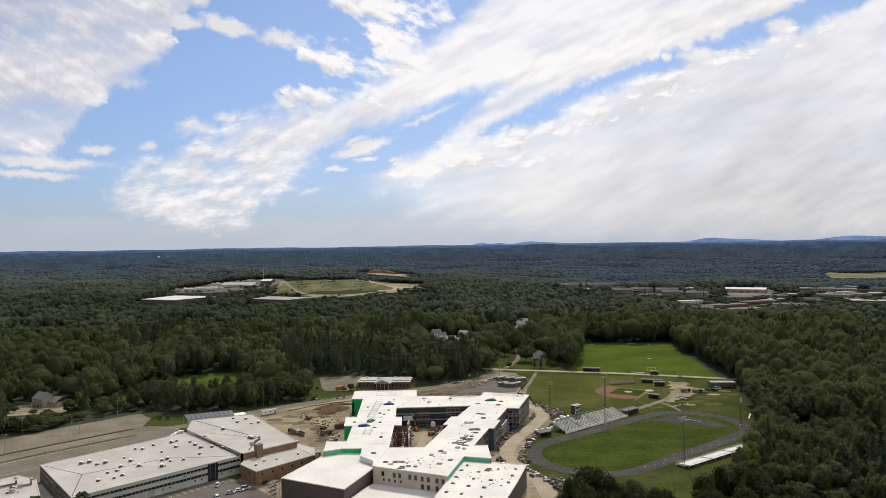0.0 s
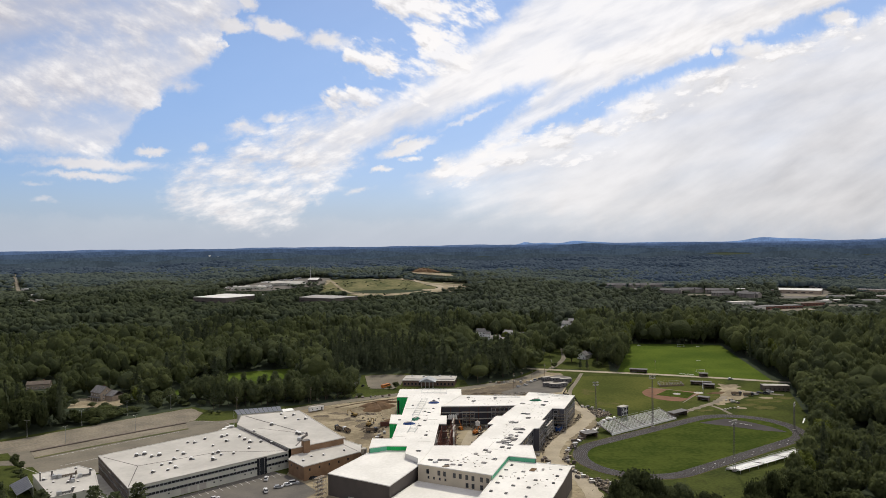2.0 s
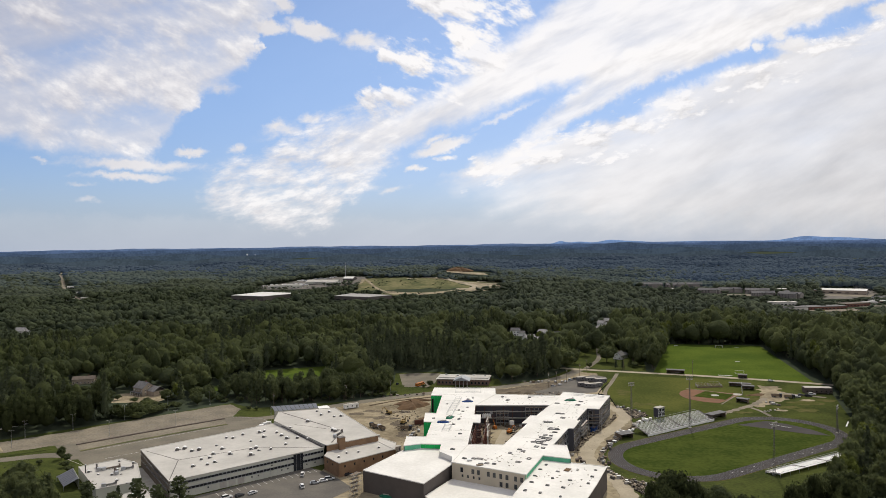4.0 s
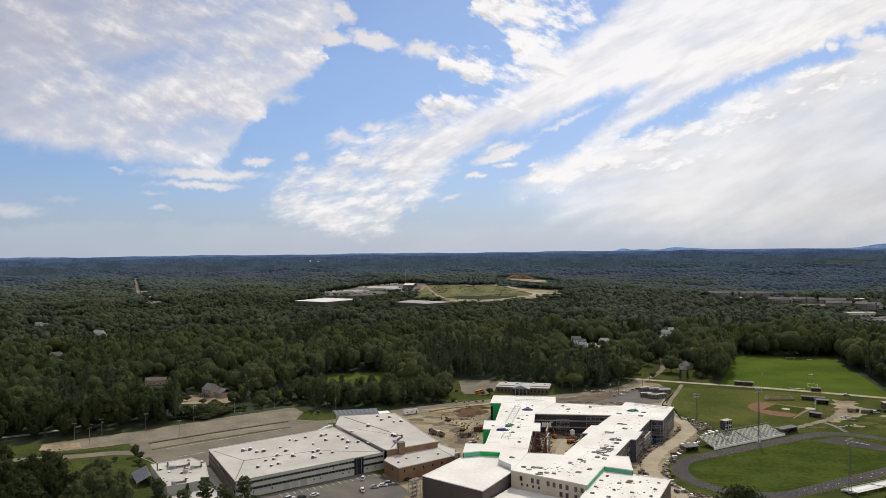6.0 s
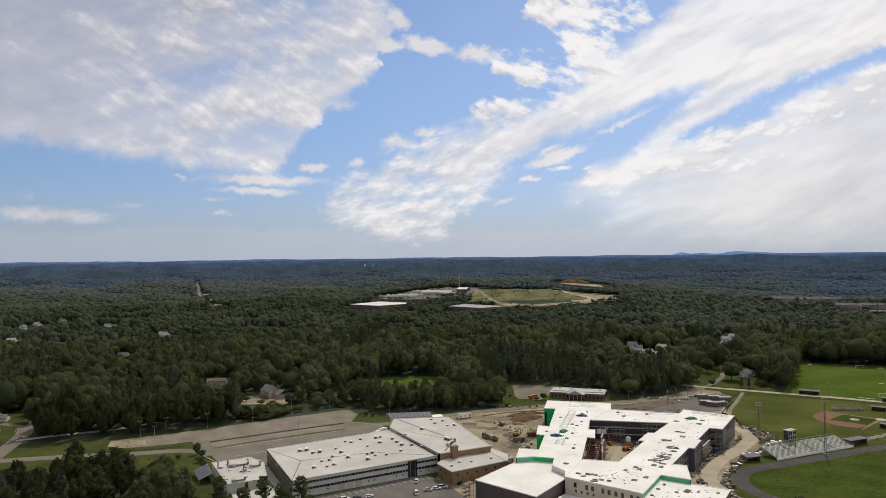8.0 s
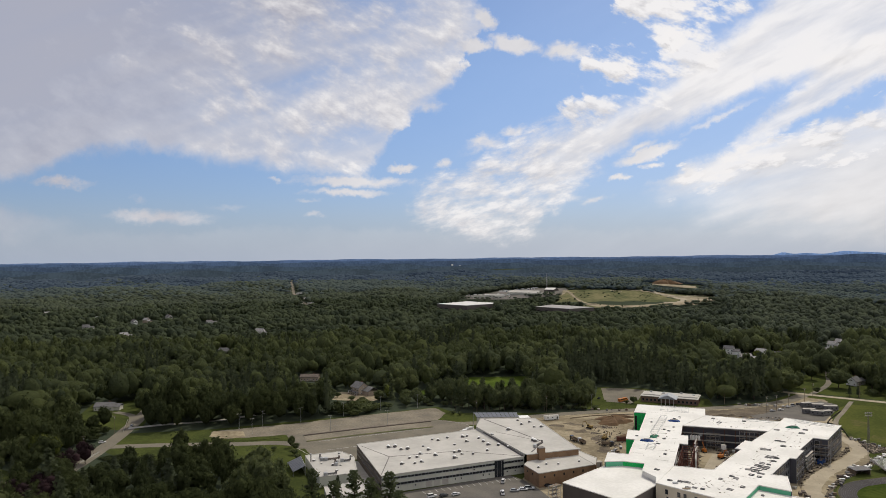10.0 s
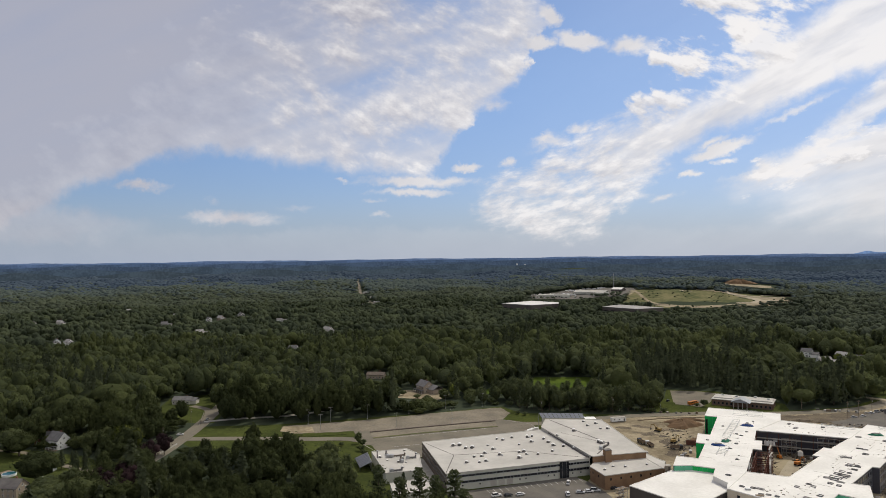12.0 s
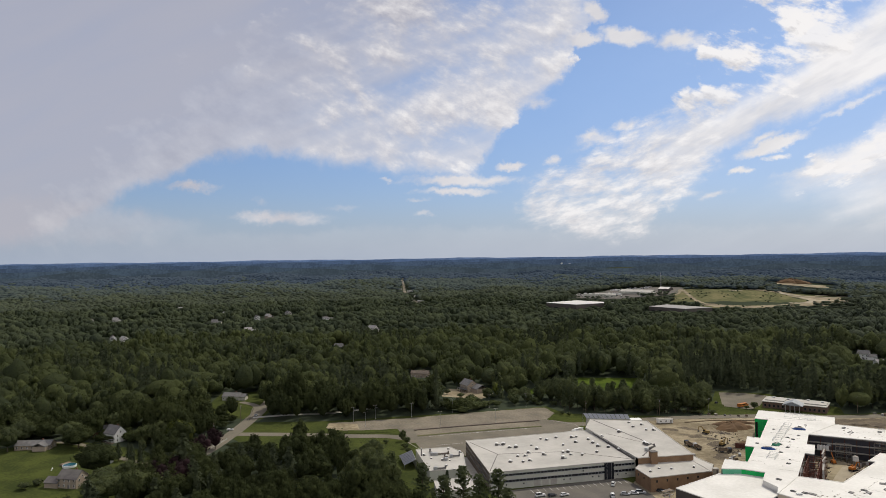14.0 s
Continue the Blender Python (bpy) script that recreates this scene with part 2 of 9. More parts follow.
    for rows in (WISPS, WISPS_BEYOND, WISPS_ALOFT):
        for cu, cv, turn_deg, lh, wh, amp in rows:
            m = wt.nodes.new("ShaderNodeMapping")
            m.vector_type = "TEXTURE"
            m.inputs["Location"].default_value = (cu, cv, 0)
            m.inputs["Rotation"].default_value = (0, 0, radians(turn_deg))
            m.inputs["Scale"].default_value = (lh, wh * 1.35, 1)
            wt.links.new(fine_pos, m.inputs["Vector"])
            ln = wt.nodes.new("ShaderNodeVectorMath")
            ln.operation = "LENGTH"
            wt.links.new(m.outputs[0], ln.inputs[0])
            one = ranged(ln.outputs["Value"], 0.2, 1.3, amp * 1.1, 0.0, False)
            wisp = one if wisp is None else wmath("MAXIMUM", wisp, one)
    wisp = ranged(wmath("ADD", wisp, wmath("MULTIPLY", wmath("MULTIPLY", kinds["ripples"][0], 0.9), ranged(wisp, 0.0, 0.3, 0.0, 1.0))), 0.14, 0.80, 0.0, 0.95)
    clear = wmath("MULTIPLY", clear, wmath("SUBTRACT", 1.0, wisp))
    # behind the viewer denser bright cloud is added to fill the shaded sides
    front = wmath("GREATER_THAN", sep.outputs[1], 0.0)
    rest = ranged(kinds["puffs"][0], -0.24, 0.02, 0.35, 1.0)
    clear = wmath("MULTIPLY", clear, ranged(u, -0.5, 0.3, 0.97, 0.88))
    cover = wmath("ADD", wmath("MULTIPLY", wmath("SUBTRACT", 1.0, clear), front), wmath("MULTIPLY", wmath("SUBTRACT", 1.0, front), rest))
    # haze near the horizon
    el = sep.outputs[2]
    haze = ranged(el, -0.02, 0.10, 0.85, 0.0)
    sky = wt.nodes.new("ShaderNodeTexSky")
    sky.sky_type, sky.sun_disc = "NISHITA", False
    sky.sun_elevation, sky.sun_rotation = radians(SUN_EL), radians(SUN_AZ)
    sky.altitude, sky.air_density, sky.dust_density, sky.ozone_density = 100, 1.0, 0.4, 1.5
    sky_lit = wt.nodes.new("ShaderNodeVectorMath")
    sky_lit.operation = "MULTIPLY"
    deep = wt.nodes.new("ShaderNodeMix")
    deep.data_type = "RGBA"
    wt.links.new(ranged(el, 0.0, 0.30, 0.0, 1.0), deep.inputs[0])
    deep.inputs[6].default_value, deep.inputs[7].default_value = (*SKY_LOW, 1), (*SKY_TINT, 1)
    wt.links.new(deep.outputs[2], sky_lit.inputs[1])
    wt.links.new(sky.outputs[0], sky_lit.inputs[0])
    # thin cloud is white, thick cloud greyer, upper sides brighter
    shade = wt.nodes.new("ShaderNodeValToRGB")
    shade.color_ramp.elements[0].position, shade.color_ramp.elements[0].color = 0.12, (0, 0, 0, 1)
    shade.color_ramp.elements[1].position, shade.color_ramp.elements[1].color = 0.66, (1, 1, 1, 1)
    grey, body_tone = wt.nodes.new("ShaderNodeMix"), wt.nodes.new("ShaderNodeMix")
    grey.data_type = body_tone.data_type = "RGBA"
    wt.links.new(ranged(u, -0.35, 0.45, 0.0, 1.0), grey.inputs[0])
    grey.inputs[6].default_value, grey.inputs[7].default_value = (*CLOUD_GREY, 1), (*CLOUD_CREAM, 1)
    wt.links.new(shade.outputs[0], body_tone.inputs[0])
    wt.links.new(grey.outputs[2], body_tone.inputs[6])
    body_tone.inputs[7].default_value = (*CLOUD_WHITE, 1)
    lean = wmath("ADD", wmath("MULTIPLY", wmath("MINIMUM", u, 0.25), 0.42), wmath("MULTIPLY", wmath("SUBTRACT", v, 0.2), ranged(u, -0.3, 0.5, -0.7, 0.7)))
    lean = wmath("ADD", lean, wmath("MULTIPLY", kinds["fibres"][0], ranged(u, -0.3, 0.2, 0.0, 0.6)))
    lean = wmath("ADD", lean, wmath("MULTIPLY", kinds["puffs"][0], ranged(u, -0.6, 0.3, 0.5, 0.15)))
    lean = wmath("ADD", lean, wmath("MULTIPLY", relief, 0.55))
    lean = wmath("ADD", lean, ranged(u, 0.3, 0.85, 0.48, 0.30))
    wt.links.new(lean, shade.inputs[0])
    mix1 = wt.nodes.new("ShaderNodeMix")
    mix1.data_type = "RGBA"
    wt.links.new(haze, mix1.inputs[0])
    wt.links.new(sky_lit.outputs[0], mix1.inputs[6])
    mix1.inputs[7].default_value = (*HAZE, 1)
    mix2 = wt.nodes.new("ShaderNodeMix")
    mix2.data_type = "RGBA"
    wt.links.new(cover, mix2.inputs[0])
    wt.links.new(mix1.outputs[2], mix2.inputs[6])
    wt.links.new(body_tone.outputs[2], mix2.inputs[7])
    bg = wt.nodes.new("ShaderNodeBackground")
    bg.inputs["Strength"].default_value = 0.1
    wt.links.new(mix2.outputs[2], bg.inputs["Color"])
    out = wt.nodes.new("ShaderNodeOutputWorld")
    wt.links.new(bg.outputs[0], out.inputs["Surface"])


SKY_LOW, CLOUD_CREAM = (0.54, 0.61, 0.86), (5.3, 5.15, 5.2)
SKY_TINT, CLOUD_GREY, CLOUD_WHITE, HAZE = (0.76, 0.87, 1.04), (4.65, 4.58, 5.15), (9.35, 9.1, 9.05), (3.6, 4.4, 5.75)
build_sky()
sun = new("sun", bpy.data.lights.new("sun", "SUN"))
sun.data.energy, sun.data.angle, sun.data.color = 2.88, radians(0.53), (1.0, 0.92, 0.77)
sun.matrix_world = look((600 * math.sin(radians(SUN_AZ)), 600 * math.cos(radians(SUN_AZ)), 600 * math.tan(radians(SUN_EL))), (0, 0, 0))

# ---------------- materials ----------------
def mat(name, a, b=None, scale=0.4, fine=6.0, rough=0.85, metal=0.0, bump=0.0, spread=0.25, per_piece=0.0, spec=0.12, leafy=0.0, coords="Object"):
    """Two colours mixed by noise at two sizes (per metre), with fine relief; per_piece varies single pieces."""
    m = bpy.data.materials.new(name)
    m.use_nodes = True
    t = m.node_tree
    bsdf = t.nodes["Principled BSDF"]
    b = b or tuple(c * 0.7 for c in a)
    geo = t.nodes.new("ShaderNodeNewGeometry")
    big, small = t.nodes.new("ShaderNodeTexNoise"), t.nodes.new("ShaderNodeTexNoise")
    for n, s, d in ((big, scale, 4.0), (small, fine, 3.0)):
        n.inputs["Scale"].default_value, n.inputs["Detail"].default_value = s, d
        t.links.new(geo.outputs["Position"], n.inputs["Vector"])
    add = t.nodes.new("ShaderNodeMath")
    add.operation = "MULTIPLY_ADD"
    t.links.new(small.outputs["Fac"], add.inputs[0])
    add.inputs[1].default_value = spread
    t.links.new(big.outputs["Fac"], add.inputs[2])
    ramp = t.nodes.new("ShaderNodeMapRange")
    ramp.inputs["From Min"].default_value, ramp.inputs["From Max"].default_value = 0.34 + spread * 0.5, 0.66 + spread * 0.5
    t.links.new(add.outputs[0], ramp.inputs["Value"])
    mix = t.nodes.new("ShaderNodeMix")
    mix.data_type = "RGBA"
    mix.inputs[6].default_value, mix.inputs[7].default_value = (*a, 1), (*b, 1)
    t.links.new(ramp.outputs[0], mix.inputs[0])
    colour = mix.outputs[2]
    if per_piece:
        if leafy:
            rnd = geo.outputs["Random Per Island"]
        else:
            rnd = t.nodes.new("ShaderNodeObjectInfo").outputs["Random"]
        hsv = t.nodes.new("ShaderNodeHueSaturation")
        val = t.nodes.new("ShaderNodeMapRange")
        val.inputs["To Min"].default_value, val.inputs["To Max"].default_value = 1 - per_piece, 1 + per_piece
        t.links.new(rnd, val.inputs["Value"])
        t.links.new(val.outputs[0], hsv.inputs["Value"])
        t.links.new(colour, hsv.inputs["Color"])
        colour = hsv.outputs[0]
    t.links.new(colour, bsdf.inputs["Base Color"])
    bsdf.inputs["Roughness"].default_value, bsdf.inputs["Metallic"].default_value = rough, metal
    bsdf.inputs["Specular IOR Level"].default_value = spec
    if bump:
        bp = t.nodes.new("ShaderNodeBump")
        bp.inputs["Strength"].default_value, bp.inputs["Distance"].default_value = bump, 0.3
        t.links.new(add.outputs[0], bp.inputs["Height"])
        t.links.new(bp.outputs[0], bsdf.inputs["Normal"])
    if leafy:
        tr, ms = t.nodes.new("ShaderNodeBsdfTranslucent"), t.nodes.new("ShaderNodeMixShader")
        ms.inputs[0].default_value = leafy
        t.links.new(colour, tr.inputs["Color"])
        t.links.new(bsdf.outputs[0], ms.inputs[1])
        t.links.new(tr.outputs[0], ms.inputs[2])
        t.links.new(ms.outputs[0], t.nodes["Material Output"].inputs["Surface"])
    return m


def foliage(name, sunny, deep, through=0.35, clump=0.36, relief=1.0, drift=0.02, per_piece=0.14, air=0.0):
    """Leaf canopy: tone drifting from stand to stand and from bough to bough, clumps in relief, light passing through;
    air adds painted haze.
    """
    m = bpy.data.materials.new(name)
    m.use_nodes = True
    t = m.node_tree
    bsdf = t.nodes["Principled BSDF"]
    geo = t.nodes.new("ShaderNodeNewGeometry")
    fac = []
    for scale, detail in ((drift, 3.0), (clump, 5.0)):
        n = t.nodes.new("ShaderNodeTexNoise")
        n.inputs["Scale"].default_value, n.inputs["Detail"].default_value = scale, detail
        n.inputs["Roughness"].default_value = 0.62
        t.links.new(geo.outputs["Position"], n.inputs["Vector"])
        fac.append(n.outputs["Fac"])

    def sums(op, a, b, c=0.0):
        n = t.nodes.new("ShaderNodeMath")
        n.operation = op
        for k, x in enumerate((a, b, c)):
            if isinstance(x, (int, float)):
                n.inputs[k].default_value = x
            else:
                t.links.new(x, n.inputs[k])
        return n.outputs[0]

    tone = sums("MULTIPLY_ADD", fac[0], 1.1, sums("MULTIPLY_ADD", fac[1], 0.75, -0.42))
    tone = sums("MULTIPLY_ADD", geo.outputs["Random Per Island"], per_piece * 2, sums("SUBTRACT", tone, per_piece))
    ramp = t.nodes.new("ShaderNodeMapRange")
    ramp.inputs["From Min"].default_value, ramp.inputs["From Max"].default_value = 0.22, 0.80
    t.links.new(tone, ramp.inputs["Value"])
    mix = t.nodes.new("ShaderNodeMix")
    mix.data_type = "RGBA"
    mix.inputs[6].default_value, mix.inputs[7].default_value = (*deep, 1), (*sunny, 1)
    t.links.new(ramp.outputs[0], mix.inputs[0])
    t.links.new(mix.outputs[2], bsdf.inputs["Base Color"])
    bsdf.inputs["Roughness"].default_value, bsdf.inputs["Specular IOR Level"].default_value = 0.9, 0.02
    # painted haze: far foliage gives off a faint blue glow
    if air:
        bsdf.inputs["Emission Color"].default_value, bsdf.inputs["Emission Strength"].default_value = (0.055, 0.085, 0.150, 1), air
    bp = t.nodes.new("ShaderNodeBump")
    bp.inputs["Strength"].default_value, bp.inputs["Distance"].default_value = 1.0, relief
    t.links.new(fac[1], bp.inputs["Height"])
    t.links.new(bp.outputs[0], bsdf.inputs["Normal"])
    tr, ms = t.nodes.new("ShaderNodeBsdfTranslucent"), t.nodes.new("ShaderNodeMixShader")
    ms.inputs[0].default_value = through
    t.links.new(mix.outputs[2], tr.inputs["Color"])
    t.links.new(bsdf.outputs[0], ms.inputs[1])
    t.links.new(tr.outputs[0], ms.inputs[2])
    t.links.new(ms.outputs[0], t.nodes["Material Output"].inputs["Surface"])
    return m


M_LEAF = foliage("broadleaf_foliage", (0.138, 0.158, 0.064), (0.088, 0.106, 0.056), 0.48, relief=4.0, per_piece=0.24)
# two darker copies of the broadleaf, with shade put into the colour
M_SHADELEAF = foliage("shaded_leaf_foliage", (0.070, 0.083, 0.032), (0.043, 0.054, 0.026), 0.38, relief=3.5, clump=0.5, per_piece=0.12)
M_DIMLEAF = foliage("dimmed_leaf_foliage", (0.114, 0.133, 0.052), (0.066, 0.082, 0.044), 0.48, relief=4.0, per_piece=0.26)
M_PINE = foliage("pine_foliage", (0.080, 0.094, 0.050), (0.052, 0.064, 0.040), 0.36, relief=0.6, clump=0.6)
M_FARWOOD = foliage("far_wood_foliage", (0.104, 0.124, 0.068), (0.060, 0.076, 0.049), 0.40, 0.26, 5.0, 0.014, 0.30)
# lighter, greyer far wood with bright haze put into the colour
M_HAZEWOOD = foliage("haze_lightened_foliage", (0.136, 0.158, 0.100), (0.084, 0.102, 0.074), 0.44, 0.26, 4.0, 0.014, 0.28)
M_WHITEPINE = foliage("white_pine_needles", (0.118, 0.138, 0.066), (0.076, 0.092, 0.050), 0.48, relief=0.5, clump=0.6)
# haze put into the leaf colour, greyer and faintly glowing
M_UPWOOD = foliage("hazed_upland_foliage", (0.120, 0.142, 0.100), (0.094, 0.114, 0.090), 0.45, 0.06, 0.6, 0.010, 0.12, air=0.22)
# painted haze: the skyline woods get bluer leaves and a faint blue glow
M_DISTWOOD = foliage("hazed_skyline_foliage", (0.088, 0.112, 0.122), (0.072, 0.094, 0.110), 0.45, 0.04, 0.5, 0.008, 0.06, air=0.40)
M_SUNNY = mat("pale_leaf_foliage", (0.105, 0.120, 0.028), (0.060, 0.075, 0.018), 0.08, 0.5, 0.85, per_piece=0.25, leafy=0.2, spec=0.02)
M_RIDGE = mat("hazed_ridge_woods", (0.050, 0.075, 0.090), (0.038, 0.058, 0.074), 0.002, 0.02, 1.0, spec=0.0)
M_BARK = mat("bark", (0.10, 0.08, 0.06), (0.06, 0.05, 0.04), 0.8, 8)
M_FLOOR = mat("woodland_floor", (0.050, 0.061, 0.040), (0.040, 0.050, 0.034), 0.01, 0.3, 0.95, spread=0.5, spec=0.0)
M_LAWN = mat("lawn_grass", (0.066, 0.078, 0.023), (0.038, 0.048, 0.017), 0.05, 0.6, 0.95, bump=0.2, spread=0.7, spec=0.0)
M_FIELD = mat("field_grass", (0.058, 0.074, 0.017), (0.034, 0.050, 0.012), 0.05, 0.4, 0.95, bump=0.2, spread=0.7, spec=0.0)
M_SOCCER = mat("meadow_field_grass", (0.080, 0.110, 0.020), (0.050, 0.078, 0.015), 0.025, 0.5, 0.95, bump=0.2, spread=0.7, spec=0.0)
M_BALL = mat("ball_field_grass", (0.088, 0.094, 0.027), (0.052, 0.064, 0.019), 0.025, 0.5, 0.95, bump=0.2, spread=0.7, spec=0.0)
M_ASPH = mat("weathered_asphalt", (0.172, 0.154, 0.120), (0.128, 0.115, 0.091), 0.06, 0.8, 0.9, bump=0.1, spread=0.6)
M_ASPHD = mat("dark_asphalt", (0.140, 0.128, 0.112), (0.100, 0.093, 0.084), 0.08, 1.0, 0.9, spread=0.5)
M_GRAVEL = mat("gravel_lot", (0.218, 0.190, 0.145), (0.138, 0.122, 0.095), 0.06, 0.7, 0.95, bump=0.2, spread=0.8)
M_DIRT = mat("bare_sandy_earth", (0.310, 0.262, 0.175), (0.165, 0.135, 0.088), 0.045, 0.35, 0.95, bump=0.6, spread=0.6)
M_HAUL = mat("packed_haul_gravel", (0.36, 0.315, 0.235), (0.29, 0.25, 0.185), 0.08, 0.8, 0.95, bump=0.3, spread=0.5)
M_SPOIL = mat("trampled_dark_earth", (0.150, 0.122, 0.085), (0.085, 0.070, 0.052), 0.12, 0.8, 0.95, bump=0.6, spread=0.9)
M_DEBRIS = mat("site_debris", (0.25, 0.21, 0.16), (0.05, 0.043, 0.037), 0.25, 1.5, 0.9, per_piece=0.55, leafy=0.02, spread=1.0)
M_CLAY = mat("reddish_earth", (0.150, 0.094, 0.052), (0.100, 0.066, 0.040), 0.1, 1.0, 0.95, bump=0.6)
M_WORN = mat("worn_turf", (0.105, 0.096, 0.040), (0.064, 0.072, 0.022), 0.12, 0.8, 0.95, bump=0.2, spread=0.8, spec=0.0)
M_INFIELD = mat("infield_clay", (0.190, 0.100, 0.060), (0.135, 0.074, 0.046), 0.1, 1.5, 0.95)
M_TRACK = mat("track_surface", (0.062, 0.056, 0.055), (0.046, 0.042, 0.042), 0.06, 1.0, 0.85, spec=0.05)
M_FAINT = mat("worn_lane_paint", (0.16, 0.16, 0.17), (0.10, 0.10, 0.105), 0.2, 2)
M_LINE = mat("white_line_paint", (0.55, 0.55, 0.53), (0.42, 0.42, 0.40), 0.5, 4)
M_ROOF = mat("white_roof_membrane", (0.715, 0.70, 0.662), (0.60, 0.586, 0.548), 0.06, 0.7, 0.6, spread=0.5)
M_ROOFFAR = mat("dusty_white_roofing", (0.60, 0.59, 0.57), (0.50, 0.49, 0.47), 0.02, 0.2, 0.7, spread=0.5)
M_ROOFOLD = mat("aged_roof_membrane", (0.465, 0.446, 0.412), (0.38, 0.365, 0.336), 0.06, 0.5, 0.75, spread=0.4)
M_SEAM = mat("roof_seam", (0.16, 0.15, 0.14), (0.11, 0.10, 0.10), 0.3, 3)
M_BEIGE = mat("beige_cladding", (0.52, 0.46, 0.36), (0.45, 0.40, 0.31), 0.1, 2.0, 0.8)
M_DARKPANEL = mat("dark_metal_panel", (0.060, 0.062, 0.078), (0.045, 0.046, 0.060), 0.1, 2.0, 0.5, spec=0.4)
M_BROWNPANEL = mat("brown_grey_panel", (0.115, 0.100, 0.092), (0.09, 0.08, 0.075), 0.1, 2.0, 0.7)
M_GREEN = mat("green_sheathing", (0.020, 0.46, 0.110), (0.016, 0.38, 0.095), 0.3, 2.0, 0.7)
M_TEAL = mat("pale_green_sheathing", (0.12, 0.42, 0.26), (0.10, 0.36, 0.22), 0.3, 2.0, 0.7)
M_GLASS = mat("window_glass", (0.020, 0.024, 0.030), (0.014, 0.017, 0.022), 0.3, 2.0, 0.08, spec=0.6)
M_PALEWALL = mat("pale_grey_cladding", (0.50, 0.50, 0.44), (0.42, 0.42, 0.37), 0.1, 1.5, 0.8)
M_BRICK = mat("brown_brick", (0.245, 0.158, 0.096), (0.190, 0.120, 0.074), 0.3, 3.0, 0.9, spread=0.5)
M_REDBRICK = mat("red_brick", (0.17, 0.085, 0.065), (0.13, 0.065, 0.05), 0.3, 3.0, 0.9, spread=0.5)
M_STEEL = mat("galvanised_steel", (0.42, 0.43, 0.44), (0.34, 0.35, 0.36), 0.5, 4.0, 0.45, metal=0.7)
M_RUST = mat("primer_red_steel", (0.16, 0.070, 0.050), (0.11, 0.050, 0.040), 0.4, 3.0, 0.7)
M_BENCH = mat("aluminium_bench", (0.42, 0.43, 0.43), (0.33, 0.34, 0.34), 0.3, 2.0, 0.5, metal=0.3)
M_WHITE = mat("white_paint", (0.80, 0.80, 0.78), (0.70, 0.70, 0.68), 0.4, 3.0, 0.5)
M_GREYSH = mat("grey_shingle", (0.17, 0.165, 0.165), (0.12, 0.118, 0.118), 0.5, 4.0, 0.9)
M_PALESH = mat("sunlit_grey_shingle", (0.33, 0.32, 0.31), (0.26, 0.25, 0.245), 0.5, 4.0, 0.9)
M_BROWNSH = mat("brown_shingle", (0.15, 0.125, 0.105), (0.11, 0.09, 0.078), 0.5, 4.0, 0.9)
M_SIDING = mat("pale_siding", (0.55, 0.53, 0.48), (0.47, 0.45, 0.41), 0.4, 3.0, 0.8)
M_APART = mat("greyish_tan_siding", (0.27, 0.245, 0.225), (0.21, 0.19, 0.175), 0.2, 1.5, 0.8)
M_TANSIDING = mat("tan_siding", (0.36, 0.30, 0.24), (0.30, 0.25, 0.20), 0.4, 3.0, 0.8)
M_WOOD = mat("weathered_timber", (0.22, 0.17, 0.12), (0.15, 0.12, 0.09), 0.4, 4.0, 0.9)
M_CONC = mat("pale_concrete", (0.42, 0.40, 0.36), (0.34, 0.32, 0.29), 0.3, 2.0, 0.9)
M_BLUE = mat("blue_tarpaulin", (0.020, 0.060, 0.20), (0.014, 0.045, 0.15), 0.5, 3.0, 0.5)
M_GREENTARP = mat("dark_green_tarpaulin", (0.012, 0.13, 0.075), (0.010, 0.10, 0.06), 0.5, 3.0, 0.5)
M_BLACK = mat("black_rubber", (0.025, 0.025, 0.026), (0.018, 0.018, 0.019), 1.0, 6.0, 0.8)
M_ORANGE = mat("safety_orange_paint", (0.46, 0.165, 0.034), (0.37, 0.13, 0.030), 1.0, 6.0, 0.5)
M_YELLOW = mat("machine_yellow_paint", (0.29, 0.20, 0.07), (0.21, 0.15, 0.06), 1.0, 6.0, 0.6)
M_CAR = [mat("car_paint_" + n, c, tuple(k * 0.9 for k in c), 0.5, 3.0, 0.25, spec=0.5) for n, c in
         (("white", (0.72, 0.72, 0.72)), ("silver", (0.42, 0.43, 0.44)), ("dark", (0.035, 0.037, 0.042)), ("red", (0.22, 0.025, 0.02)), ("blue", (0.03, 0.06, 0.16)))]
M_ROOFPANEL = mat("grey_roof_panel", (0.11, 0.115, 0.13), (0.08, 0.085, 0.10), 0.4, 2.0, 0.45, spec=0.3)
M_OFFICE = mat("brown_office_brick", (0.170, 0.112, 0.086), (0.125, 0.084, 0.068), 0.3, 3.0, 0.9, spread=0.5)
M_PORTICO = mat("pale_standing_seam", (0.33, 0.35, 0.37), (0.27, 0.29, 0.31), 0.4, 2.0, 0.5, spec=0.3)
M_HILL = mat("dry_hill_grass", (0.170, 0.156, 0.084), (0.078, 0.088, 0.044), 0.02, 0.12, 0.95, spread=0.6, spec=0.0)
M_POND = mat("pool_water", (0.02, 0.10, 0.14), (0.018, 0.085, 0.12), 0.4, 2.0, 0.05, spec=0.6)


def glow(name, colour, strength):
    """A far backdrop tone: haze painted as colour, with a faint glow of its own."""
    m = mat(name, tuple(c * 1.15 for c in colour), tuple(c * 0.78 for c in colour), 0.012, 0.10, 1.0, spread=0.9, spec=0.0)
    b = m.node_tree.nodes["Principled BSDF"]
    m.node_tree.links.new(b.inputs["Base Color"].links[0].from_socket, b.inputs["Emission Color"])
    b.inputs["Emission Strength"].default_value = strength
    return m


